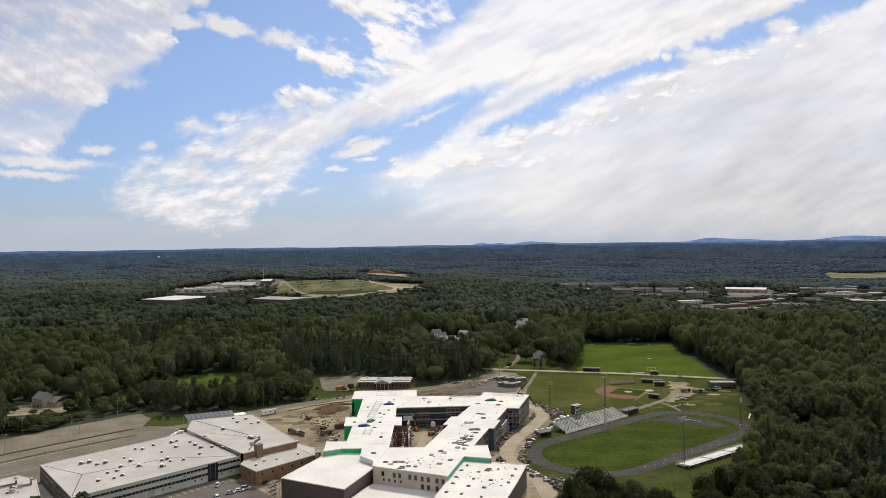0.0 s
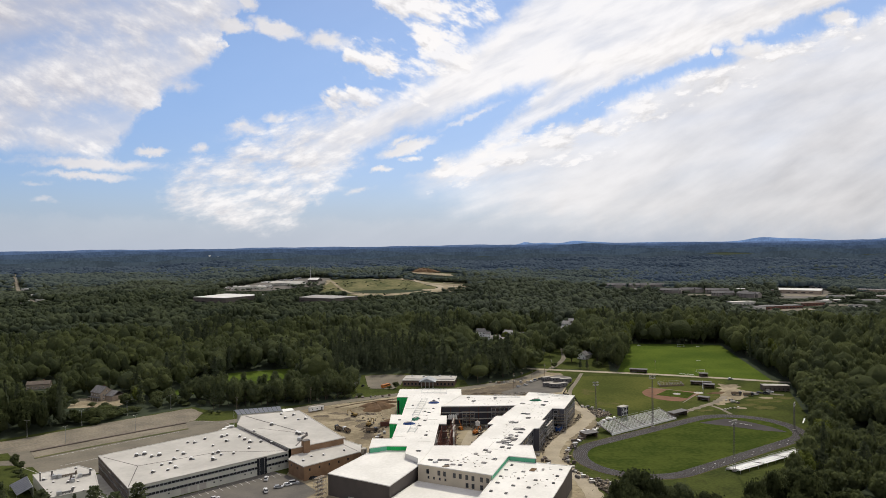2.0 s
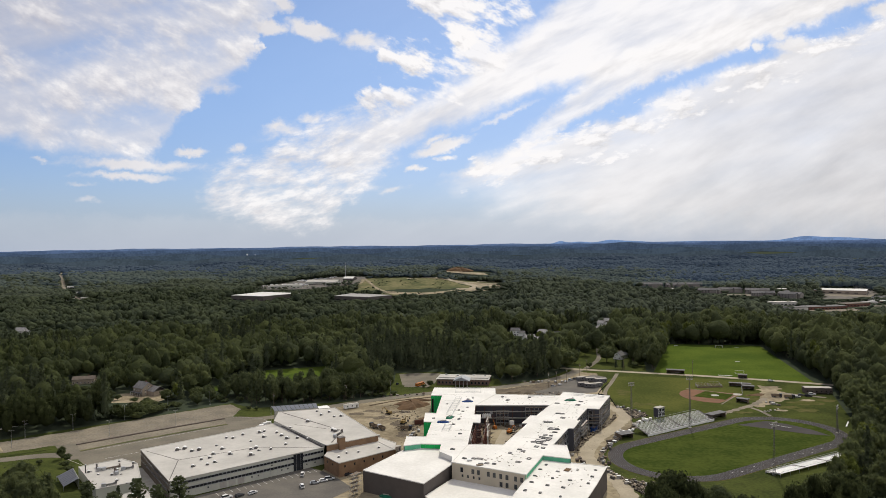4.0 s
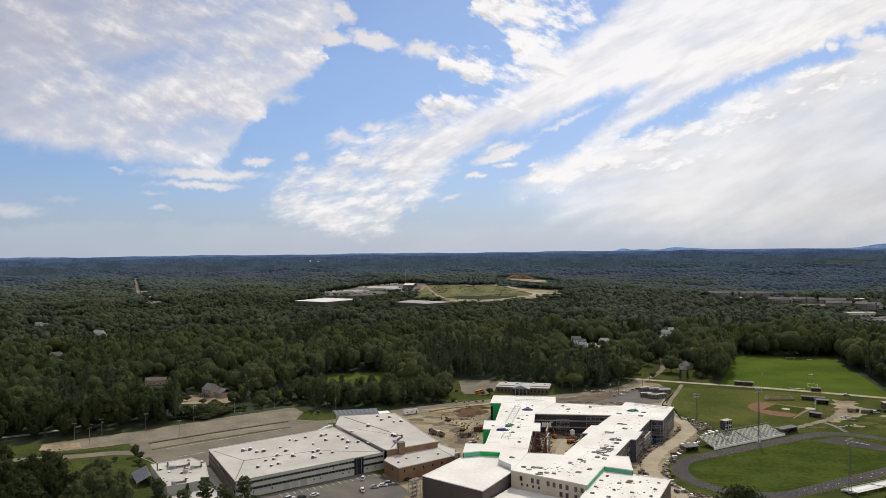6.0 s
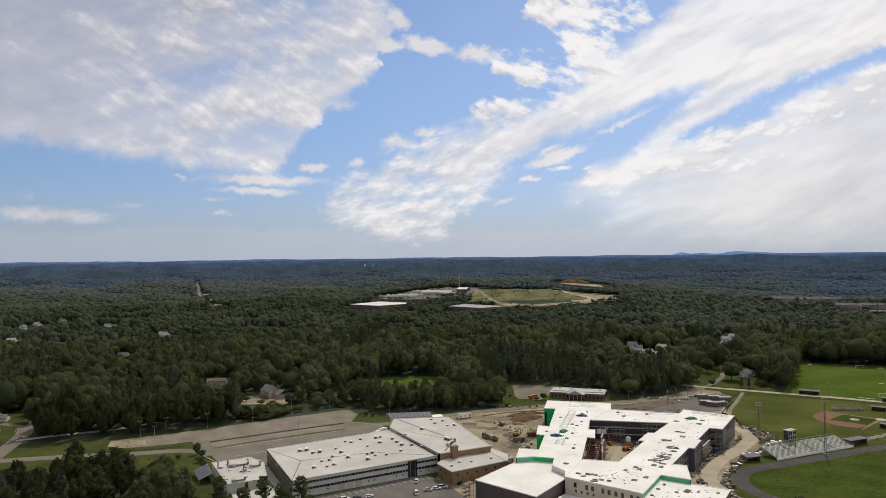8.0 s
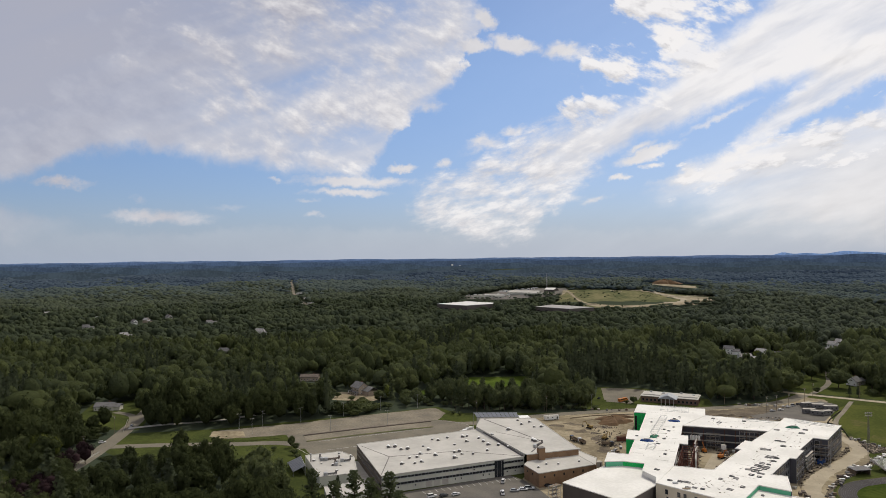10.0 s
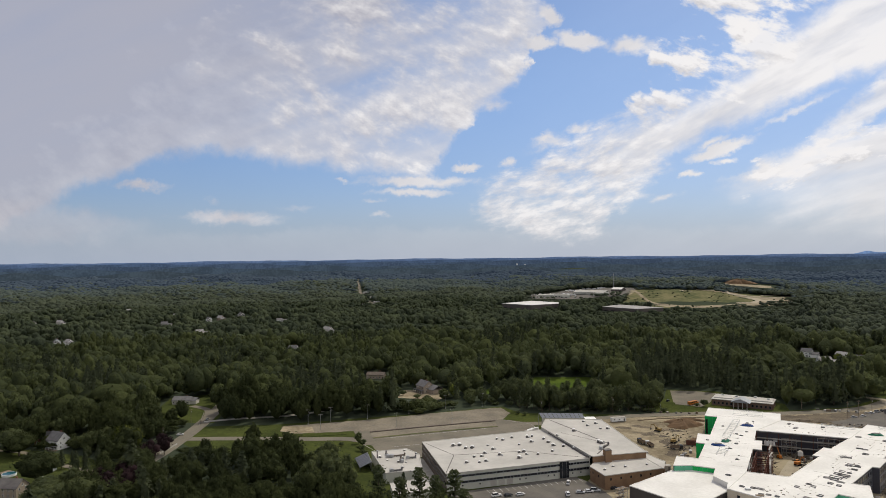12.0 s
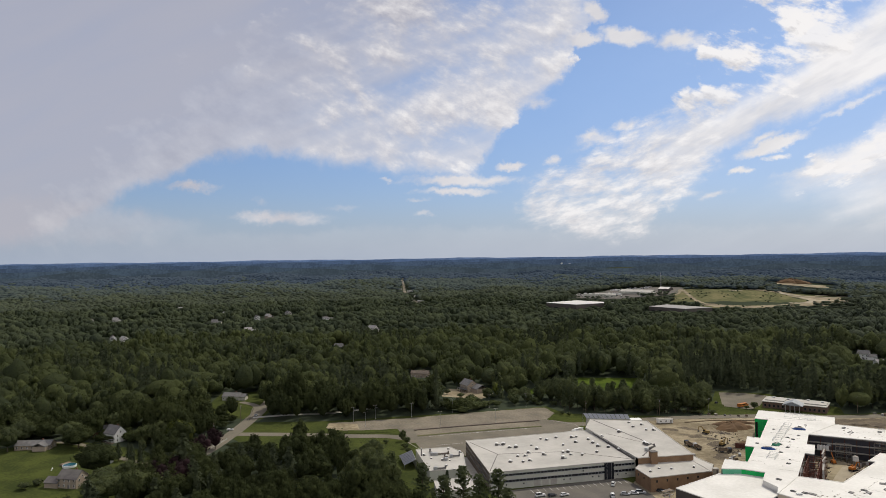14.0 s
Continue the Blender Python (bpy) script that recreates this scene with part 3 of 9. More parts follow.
# blue of the far haze painted into the skyline and made to glow
M_PEAK = glow("haze_glow_hills", (0.125, 0.195, 0.33), 0.85)
M_RIDGES = [glow("ridge_haze_glow", c, 0.6) for c in ((0.105, 0.155, 0.265), (0.076, 0.116, 0.205), (0.058, 0.090, 0.155), (0.052, 0.077, 0.122), (0.050, 0.072, 0.100), (0.049, 0.067, 0.084))]

# ---------------- mesh helpers ----------------
class Mb:
    """Collects boxes, prisms and tubes for one mesh."""

    def __init__(self):
        self.v, self.f = [], []

    def add(self, verts, faces):
        k = len(self.v)
        self.v += [tuple(p) for p in verts]
        self.f += [tuple(i + k for i in q) for q in faces]
        return self

    def prism(self, poly, z0, z1, inset=0.0):
        n = len(poly)
        area = sum(poly[i][0] * poly[(i + 1) % n][1] - poly[(i + 1) % n][0] * poly[i][1] for i in range(n))
        if area < 0:
            poly = poly[::-1]
        cx, cy = sum(p[0] for p in poly) / n, sum(p[1] for p in poly) / n
        top = [(p[0] + (cx - p[0]) * inset, p[1] + (cy - p[1]) * inset) for p in poly]
        vs = [(x, y, z0) for x, y in poly] + [(x, y, z1) for x, y in top]
        fs = [tuple(range(n - 1, -1, -1)), tuple(range(n, 2 * n))]
        fs += [(i, (i + 1) % n, n + (i + 1) % n, n + i) for i in range(n)]
        return self.add(vs, fs)

    def box(self, x, y, z, sx, sy, sz, turn=0.0, inset=0.0):
        """Centre of the base, sizes, turn in degrees."""
        c, s = math.cos(radians(turn)), math.sin(radians(turn))
        pts = [(x + c * a * sx / 2 - s * b * sy / 2, y + s * a * sx / 2 + c * b * sy / 2) for a, b in ((-1, -1), (1, -1), (1, 1), (-1, 1))]
        return self.prism(pts, z, z + sz, inset)

    def tube(self, p, q, r0, r1=None, n=6):
        p, q = Vector(p), Vector(q)
        r1 = r0 if r1 is None else r1
        d = (q - p).normalized()
        a = d.orthogonal().normalized()
        b = d.cross(a)
        ring = [a * math.cos(2 * math.pi * i / n) + b * math.sin(2 * math.pi * i / n) for i in range(n)]
        vs = [p + k * r0 for k in ring] + [q + k * r1 for k in ring]
        fs = [(i, (i + 1) % n, n + (i + 1) % n, n + i) for i in range(n)] + [tuple(range(n - 1, -1, -1)), tuple(range(n, 2 * n))]
        return self.add(vs, fs)

    def gable(self, x, y, z, sx, sy, rise, turn=0.0, over=0.4):
        """A pitched roof with its ridge along local x, 0.25 m thick."""
        c, s = math.cos(radians(turn)), math.sin(radians(turn))
        hx, hy, dz = sx / 2 + over, sy / 2 + over, rise * over / (sy / 2)
        loc = [(-hx, -hy, -dz), (hx, -hy, -dz), (hx, 0, rise), (-hx, 0, rise), (-hx, hy, -dz), (hx, hy, -dz)]
        vs = [(x + c * a - s * b, y + s * a + c * b, z + k + t) for t in (0.0, 0.25) for a, b, k in loc]
        fs = [(6, 7, 8, 9), (9, 8, 11, 10), (3, 2, 1, 0), (4, 5, 2, 3), (0, 1, 7, 6), (5, 4, 10, 11),
              (1, 2, 8, 7), (2, 5, 11, 8), (3, 0, 6, 9), (4, 3, 9, 10)]
        return self.add(vs, fs)

    def mesh(self, name):
        me = bpy.data.meshes.new(name)
        me.from_pydata(self.v, [], self.f)
        me.update()
        return me


def part(name, mb, material, parent, label="", smooth=False):
    """Links one mesh under a thing or a part."""
    me = mb if isinstance(mb, bpy.types.Mesh) else mb.mesh(name)
    if not me.materials:
        me.materials.append(material)
    ob = new(name, me)
    ob.parent = parent
    if smooth:
        me.polygons.foreach_set("use_smooth", [True] * len(me.polygons))
    return tagged(ob, label) if label else ob


def thing(name, label, category, x=0, y=0, z=0, turn=0, group=""):
    ob = new(name)
    ob.matrix_basis = pose(x, y, z, 0, 0, turn)
    return tagged(ob, label, category, group)


def solo(name, mb, material, label, category, x=0, y=0, z=0, turn=0, group="", kind=""):
    ob = part(name, mb, material, None)
    ob.matrix_basis = pose(x, y, z, 0, 0, turn)
    return tagged(ob, label, category, group, kind)


def inside(px, py, poly):
    """Which of the points lie in the polygon (numpy)."""
    px, py = np.asarray(px), np.asarray(py)
    hit = np.zeros(px.shape, bool)
    for i in range(len(poly)):
        (x0, y0), (x1, y1) = poly[i - 1], poly[i]
        if y0 == y1:
            continue
        hit ^= ((y0 > py) != (y1 > py)) & (px < (x1 - x0) * (py - y0) / (y1 - y0) + x0)
    return hit


# ---------------- the land: one sheet, flat near by, wooded hills raised to fit the view's horizon ---
def wave(x, y, seed):
    """Smooth rolling, -1 to 1."""
    r = np.random.RandomState(seed)
    total = np.zeros_like(np.asarray(x, float))
    for k in range(6):
        a, l, p = r.uniform(0, math.pi), r.uniform(500, 1500), r.uniform(0, 6.28)
        total = total + np.sin((x * math.cos(a) + y * math.sin(a)) * 2 * math.pi / l + p)
    return total / 3.0


def land(x, y):
    x, y = np.asarray(x, float), np.asarray(y, float)
    r = np.hypot(x, y)
    t = np.clip((r - 1500) / 3300, 0, 1)
    rise = 74 * t ** 1.1
    roll = np.clip((r - 1300) / 1500, 0, 1) * 13.0 * wave(x * 1.3, y * 1.3, 5) * (1 - 0.6 * t)
    hill = 26 * np.exp(-(((x + 330) / 260) ** 2 + ((y - 2080) / 300) ** 2))
    return rise + roll + hill


def build_land():
    rings = [0, 60, 120, 200, 300, 450, 650, 900, 1150, 1300] + [1300 + 110 * i for i in range(1, 33)] + [4860]
    seg = 180
    ang = np.arange(seg) * 2 * math.pi / seg
    vs, fs = [(0.0, 0.0, 0.0)], []
    for r in rings[1:]:
        xs, ys = r * np.cos(ang), r * np.sin(ang)
        vs += list(zip(xs.tolist(), ys.tolist(), land(xs, ys).tolist()))
    fs += [(0, 1 + i, 1 + (i + 1) % seg) for i in range(seg)]
    for k in range(len(rings) - 2):
        a, b = 1 + k * seg, 1 + (k + 1) * seg
        fs += [(a + i, b + i, b + (i + 1) % seg, a + (i + 1) % seg) for i in range(seg)]
    return solo("ground", Mb().add(vs, fs), M_FLOOR, "wooded land rolling away to low hills", "ground", kind="structure")


ground = build_land()


def sheet(name, poly, z, material, label, category):
    """A paved or planted area: a slab whose top lies z above the land."""
    return solo(name, Mb().prism(poly, -0.3, z), material, label, category, kind="structure")


def strip(pts, half):
    """A band along a line of points."""
    left, right = [], []
    for i, p in enumerate(pts):
        a, b = Vector(pts[max(i - 1, 0)]), Vector(pts[min(i + 1, len(pts) - 1)])
        d = (b - a).normalized()
        left.append((p[0] - d.y * half, p[1] + d.x * half))
        right.append((p[0] + d.y * half, p[1] - d.x * half))
    return left + right[::-1]


def spline(pts, n=6):
    """Smooth line through the points."""
    out = []
    for i in range(len(pts) - 1):
        p0, p1, p2, p3 = (Vector(pts[max(0, min(len(pts) - 1, i + k))]) for k in (-1, 0, 1, 2))
        for j in range(n):
            t = j / n
            out.append(tuple(0.5 * (2 * p1 + (p2 - p0) * t + (2 * p0 - 5 * p1 + 4 * p2 - p3) * t * t + (3 * p1 - p0 - 3 * p2 + p3) * t ** 3)))
    return out + [tuple(pts[-1])]


def ragged(poly, amp, seed, step=2.2):
    """The same outline with worn, wandering edges."""
    r = random.Random(seed)
    ph = [(r.uniform(0, 6.28), r.uniform(0.12, 0.9)) for k in range(5)]
    out, run = [], 0.0
    for i, p in enumerate(poly):
        a, b = Vector(p), Vector(poly[(i + 1) % len(poly)])
        d = b - a
        n = max(1, int(d.length / step))
        for j in range(n):
            q = a + d * (j / n)
            run += d.length / n
            off = amp * sum(math.sin(run * f + h) for h, f in ph) / 2.4
            q = q + Vector((d.y, -d.x)).normalized() * off
            out.append((q.x, q.y))
    return out


CAMPUS = [(-345, 384), (-262, 464), (-222, 508), (-200, 492), (-128, 520), (-104, 536), (-118, 634), (-78, 642), (-22, 610), (-18, 586),
          (22, 618), (46, 668), (120, 648), (250, 604), (244, 594), (210, 466), (168, 380), (141, 330), (106, 298), (86, 298), (74, 315), (52, 304), (44, 286), (30, 215),
          (-130, 215), (-146, 278), (-166, 266), (-196, 274), (-224, 302), (-248, 314), (-281, 314), (-316, 304), (-346, 308), (-372, 317), (-395, 352)]
sheet("lawn", CAMPUS, 0.03, M_LAWN, "mown grass round the school grounds", "grass")
SITE = [(-178, 468), (-128, 508), (-72, 545), (-18, 573), (24, 606), (46, 650), (66, 640), (62, 560), (66, 515), (74, 500), (70, 455), (44, 405), (43, 360), (52, 322), (44, 290),
        (24, 222), (-60, 222), (-100, 300), (-94, 330), (-108, 358), (-84, 392), (-108, 452), (-140, 468)]
sheet("building_site", ragged(SITE, 0.9, 51), 0.06, M_DIRT, "bare sandy earth of the building site", "ground")
UPPER_LOT = [(-338, 381), (-331, 369), (-318, 366), (-284, 391), (-273, 396), (-204, 466), (-207, 488), (-222, 504), (-265, 459), (-293, 425)]
sheet("gravel_parking_lot", ragged(UPPER_LOT, 0.6, 52), 0.07, M_GRAVEL, "empty tan gravel parking lot", "parking lot")
LOWER_LOT = [(-284, 391), (-259, 366), (-236, 352), (-216, 354), (-206, 360), (-156, 416), (-160, 440), (-180, 462), (-204, 466), (-273, 396)]
sheet("asphalt_parking_lot", LOWER_LOT, 0.08, M_ASPH, "cracked grey asphalt parking lot", "parking lot")
sheet("access_road", strip(spline([(-372, 326), (-343, 341), (-300, 360), (-275, 372), (-250, 372)]), 4.5), 0.10, M_ASPH, "pale asphalt access road", "road")
sheet("site_road", strip(spline([(-200, 462), (-176, 466), (-128, 513), (-70, 552), (-18, 577), (30, 616), (52, 660)]), 5), 0.12, M_ASPH, "asphalt road past the building site", "road")
sheet("cross_road", strip(spline([(30, 668), (52, 660), (112, 644), (160, 631), (244, 600), (330, 560)]), 3.4), 0.14, M_HAUL, "pale two-lane road beside the ball field", "road")
sheet("town_street", strip(spline([(-342, 250), (-362, 296), (-392, 350), (-430, 408), (-480, 480)]), 5), 0.10, M_ASPH, "two-lane street with pale pavement", "road")
sheet("haul_road", ragged(strip(spline([(50, 300), (48.9, 321.8), (48.4, 336.6), (45.6, 353), (41.7, 365), (37.8, 374.5), (35.2, 384.5), (34.9, 398.4), (39.1, 413.2), (46.1, 431.2), (57.1, 452.9), (66, 474.4), (68.4, 487.5), (66, 501.5), (60, 512.4), (50, 520)]), 4.2), 0.5, 53), 0.11, M_HAUL, "curved tan gravel haul road", "road")
FRONT_LOT = [(-166, 306), (-116, 362), (-106, 356), (-94, 344), (-84, 332), (-98, 304), (-120, 296), (-150, 300)]
sheet("front_parking_lot", FRONT_LOT, 0.09, M_ASPHD, "dark asphalt parking bay before the school", "parking lot")
sheet("office_parking_lot", [(-114, 630), (-101, 574), (-80, 572), (-76, 590), (-76, 634), (-96, 636)], 0.09, M_ASPH, "grey asphalt lot beside the low office", "parking lot")
sheet("soccer_field", [(166, 826), (264, 815), (240, 606), (116, 642)], 0.05, M_SOCCER, "bright green mown playing field", "sports field")
sheet("ball_field", spline([(66, 572), (80, 624), (140, 622), (190, 609), (196, 585), (178, 556), (130, 497), (100, 500), (74, 515), (66, 540), (66, 572)], 4)[:-1], 0.09, M_BALL, "yellow-green baseball outfield", "sports field")
sheet("dirt_apron", ragged([(190.2, 592), (206, 588), (200, 574), (203, 562), (212, 557), (199, 552), (195.6, 542.4), (188, 534), (182.1, 529.9), (164.9, 512.2), (163.7, 520.9), (177.3, 545), (184, 566)], 1.5, 54, 1.4), 0.11, M_DIRT, "bare earth beside the ball field", "ground")
sheet("dirt_path", ragged(strip(spline([(121, 478), (133, 492), (149.8, 508.3), (167.4, 526), (181, 546)]), 2.2), 0.6, 55, 1.4), 0.13, M_GRAVEL, "worn dirt path to the ball field", "path")
sheet("dirt_path", ragged(strip(spline([(198.4, 563.5), (211.6, 557), (226, 549)]), 2.0), 0.6, 56, 1.4), 0.13, M_GRAVEL, "worn dirt path beside the shed", "path")
sheet("dirt_path", strip(spline([(160.1, 514), (163.7, 504.5), (165.7, 489)]), 1.3), 0.13, M_GRAVEL, "worn dirt path to the track", "path")
for px, py, rx, ry in ((208.9, 539.5, 5, 3.5), (178.8, 506.5, 4, 2.6)):
    sheet("sand_patch", [(px + rx * math.cos(a * 0.5236) * (1 + 0.2 * math.sin(a * 2.3)), py + ry * math.sin(a * 0.5236)) for a in range(12)], 0.12, M_DIRT, "bare sandy patch in the grass", "ground")
for k, (px, py, rx, ry) in enumerate(((172, 541, 9, 4), (204, 530, 13, 6), (186, 516, 10, 4), (222, 540, 7, 5), (196, 508, 9, 5), (150, 532, 8, 3), (86, 520, 9, 4), (78, 560, 5, 11), (148, 500, 10, 3))):
    sheet("worn_turf", ragged([(px + rx * math.cos(a * 0.3927), py + ry * math.sin(a * 0.3927)) for a in range(16)], 1.3, 60 + k, 1.2), 0.105, M_WORN, "thin worn brownish turf", "grass")
sheet("trampled_ground", ragged([(-52, 549), (-30, 548), (10, 552), (44, 550), (52, 566), (40, 606), (22, 600), (-8, 574), (-36, 560)], 1.4, 71), 0.085, M_SPOIL, "dark trampled earth behind the new building", "ground")
for k, (px, py, rx, ry) in enumerate(((-100, 470, 9, 4), (-84, 456, 5, 8), (-108, 488, 7, 3.5), (-70, 462, 4, 7), (-90, 486, 8, 3), (-76, 430, 4, 8), (-118, 480, 6, 3))):
    sheet("trampled_ground", ragged([(px + rx * math.cos(a * 0.3927), py + ry * math.sin(a * 0.3927)) for a in range(16)], 1.2, 80 + k, 1.2), 0.08, M_SPOIL, "dark patch on the bare yard", "ground")
sheet("site_compound", [(5.6, 556), (18, 569.9), (28.5, 590.6), (50.2, 619.9), (61.7, 634.2), (72.3, 622.6), (67.7, 597.4), (57.3, 560), (38.5, 552.8), (24.9, 549.5)], 0.1, M_ASPHD, "grey asphalt compound round the site offices", "ground")
sheet("lawn_by_road", [(40, 672), (112, 652), (118, 700), (150, 830), (70, 790), (46, 720)], 0.05, M_LAWN, "house lawn across the road", "grass")
sheet("woodland_clearing", [(-264, 546), (-180, 574), (-120, 560), (-130, 590), (-176, 630), (-196, 668), (-246, 644), (-262, 600)], 0.05, M_SOCCER, "sunlit grass clearing behind pines", "grass")
sheet("house_yard", [(-330, 534), (-318, 502), (-282, 508), (-280, 530), (-300, 548)], 0.06, M_DIRT, "pale gravel yard beside the brown house", "ground")
sheet("village_lawn", [(-500, 190), (-462, 258), (-400, 268), (-366, 262), (-334, 220), (-308, 188), (-320, 140), (-380, 105), (-440, 115)], 0.05, M_LAWN, "house gardens with mown grass", "grass")
sheet("far_lawn", [(-500, 420), (-470, 450), (-420, 408), (-392, 366), (-430, 350), (-470, 380)], 0.05, M_LAWN, "grass by the street", "grass")

CLEARINGS = [CAMPUS, [(118, 648), (168, 826), (264, 815), (246, 600)], [(40, 660), (116, 646), (116, 700), (92, 740), (70, 770), (44, 715)],
             [(-262, 464), (-222, 508), (-200, 492), (-128, 520), (-104, 536), (-118, 582), (-136, 590), (-176, 620), (-196, 662), (-244, 640), (-258, 596), (-262, 540)], [(-334, 536), (-322, 492), (-300, 474), (-272, 496), (-280, 532), (-300, 552)],
             [(-500, 196), (-470, 262), (-400, 272), (-366, 262), (-334, 222), (-304, 188), (-318, 140), (-380, 100), (-440, 110)], [(-490, 420), (-466, 440), (-400, 366), (-430, 354), (-470, 370)],
             strip([(-336, 240), (-362, 296), (-392, 350), (-430, 408)], 11)]

# ---------------- woods ----------------
def front_of(x, y, half, deep=150, behind=12):
    """The patch between a far place and the viewer, half metres to each side."""
    d = math.hypot(x, y)
    ux, uy = x / d, y / d
    a, b = d - deep, d + behind
    return [(ux * a + uy * half, uy * a - ux * half), (ux * b + uy * half, uy * b - ux * half), (ux * b - uy * half, uy * b + ux * half), (ux * a - uy * half, uy * a + ux * half)]


FAR_ROAD = [(-940, 1395), (-1145, 1641), (-1271, 1804), (-1552, 2184), (-1702, 2401)]
FAR_HOMES = [(-1287, 772), (-1272, 815), (-1045, 867), (-1169, 1000), (-1029, 957), (-1036, 993), (-1044, 1057), (-972, 617), (-949, 620), (-1363, 1036), (-597, 695), (-871, 790), (-900, 1010), (-700, 900),
             (7, 838), (25, 892), (40, 874), (109, 984), (99, 923), (122, 1017), (-10, 900), (-385, 567)]
TOWN = [(308, 1715), (359, 1731), (412, 1746), (402, 1545), (465, 1567), (519, 1538), (531, 1437), (464, 1297), (690, 1570), (600, 1451), (505, 1231), (570, 1275), (839, 1551), (895, 1539), (804, 1423), (809, 1284), (764, 1297),
        (635, 1345), (720, 1360), (875, 1460), (955, 1580), (910, 1365), (640, 1250)]
FAR_CLEAR = [[(-650, 1420), (-614, 1590), (-490, 1540), (-545, 1415)], [(-420, 1430), (-396, 1580), (-270, 1510), (-318, 1430)], [(-300, 1545), (-412, 1643), (-442, 1890), (-355, 1886), (-240, 1886), (-40, 1830), (-40, 1770), (-140, 1630)],
             [(-670, 1740), (-720, 1830), (-700, 1900), (-680, 2040), (-560, 2030), (-430, 1930), (-440, 1790), (-560, 1740)], [(1031, 1851), (1138, 2136), (1367, 2147), (1700, 2100), (1500, 1800), (1155, 1814)], [(-250, 2060), (-255, 2160), (-100, 2150), (-100, 2020), (-150, 2010)],
             [(590, 1440), (660, 1650), (760, 1625), (720, 1500), (640, 1440)], strip(FAR_ROAD, 12)]
FAR_CLEAR += [front_of(x, y, 13 if math.hypot(x, y) < 1100 else 20, (46 if x > -20 else 26) if math.hypot(x, y) < 1100 else 36, 10) for x, y in FAR_HOMES + TOWN]
LANE_LAWNS = [[(22, 806), (52, 800), (58, 838), (40, 862), (24, 850)], [(50, 925), (86, 915), (92, 960), (58, 975)], [(84, 850), (106, 842), (116, 900), (92, 905)]]
FAR_CLEAR += LANE_LAWNS
FAR_CLEAR += [front_of(-388, 575, 14, 40)]
TOWN_LOTS = [(505, 1215, 110, 34, 10), (690, 1500, 130, 44, -15), (850, 1500, 150, 40, -20), (910, 1340, 110, 36, -22), (470, 1520, 90, 40, 0), (620, 1290, 80, 26, 10), (800, 1400, 90, 24, -20)]
FAR_CLEAR += [front_of(x, y, w / 2, d / 2 + 14, d / 2) for x, y, w, d, tn in TOWN_LOTS]
FAR_LOW = [front_of(x, y, 16, 100) for x, y in FAR_HOMES] + [front_of(x, y, 45, 170) for x, y in TOWN] + [front_of(-570, 1440, 75, 190), front_of(-340, 1450, 70, 190), front_of(-180, 1640, 150, 170), front_of(-560, 1780, 110, 170), front_of(690, 1520, 70, 200)]
FAR_LOW += [front_of(-195, 2080, 65, 210), front_of(-160, 2130, 70, 160), front_of(-650, 1840, 75, 260), front_of(-90, 1690, 65, 170), front_of(-250, 1600, 70, 120), front_of(-306, 528, 24, 84), front_of(-366, 204, 30, 50), front_of(-470, 404, 18, 70), front_of(-429, 274, 18, 60), front_of(-462, 236, 18, 50), front_of(97, 722, 15, 60), front_of(-395, 350, 20, 70), front_of(-365, 300, 16, 60)]
FAR_LOW += [front_of(1155, 1840, 130, 200), front_of(-150, 2110, 70, 160), front_of(-520, 1870, 120, 140), front_of(-620, 2000, 70, 120)] + [front_of(x, y, 30, 120) for x, y in FAR_ROAD]


def ellipsoid_points(r, n, lower=-0.35):
    """Spread directions over the upper part of a ball."""
    i = np.arange(n) + 0.5
    z = 1 - (1 - lower) * i / n
    a = i * 2.399963 + r.uniform(0, 6.28)
    s = np.sqrt(1 - z * z)
    return np.stack([s * np.cos(a), s * np.sin(a), z], 1)


def leaf_quads(r, centre, normal, size):
    """Bent four-cornered leaf clumps at the centres, facing roughly along the normals."""
    n = len(centre)
    nn = normal + r.normal(0, 0.45, (n, 3))
    nn /= np.linalg.norm(nn, axis=1)[:, None]
    ref = r.normal(0, 1, (n, 3))
    a = np.cross(nn, ref)
    a /= np.linalg.norm(a, axis=1)[:, None]
    b = np.cross(nn, a)
    sa, sb = size * r.uniform(0.6, 1.3, n)[:, None], size * r.uniform(0.5, 1.1, n)[:, None]
    lift = nn * size * 0.25
    v = np.stack([centre - a * sa - lift, centre - b * sb + lift * 0.5, centre + a * sa - lift, centre + b * sb + lift * 0.5], 1).reshape(-1, 3)
    f = np.arange(n * 4).reshape(n, 4)
    return v, np.concatenate([f[:, [0, 1, 2]], f[:, [0, 2, 3]]])


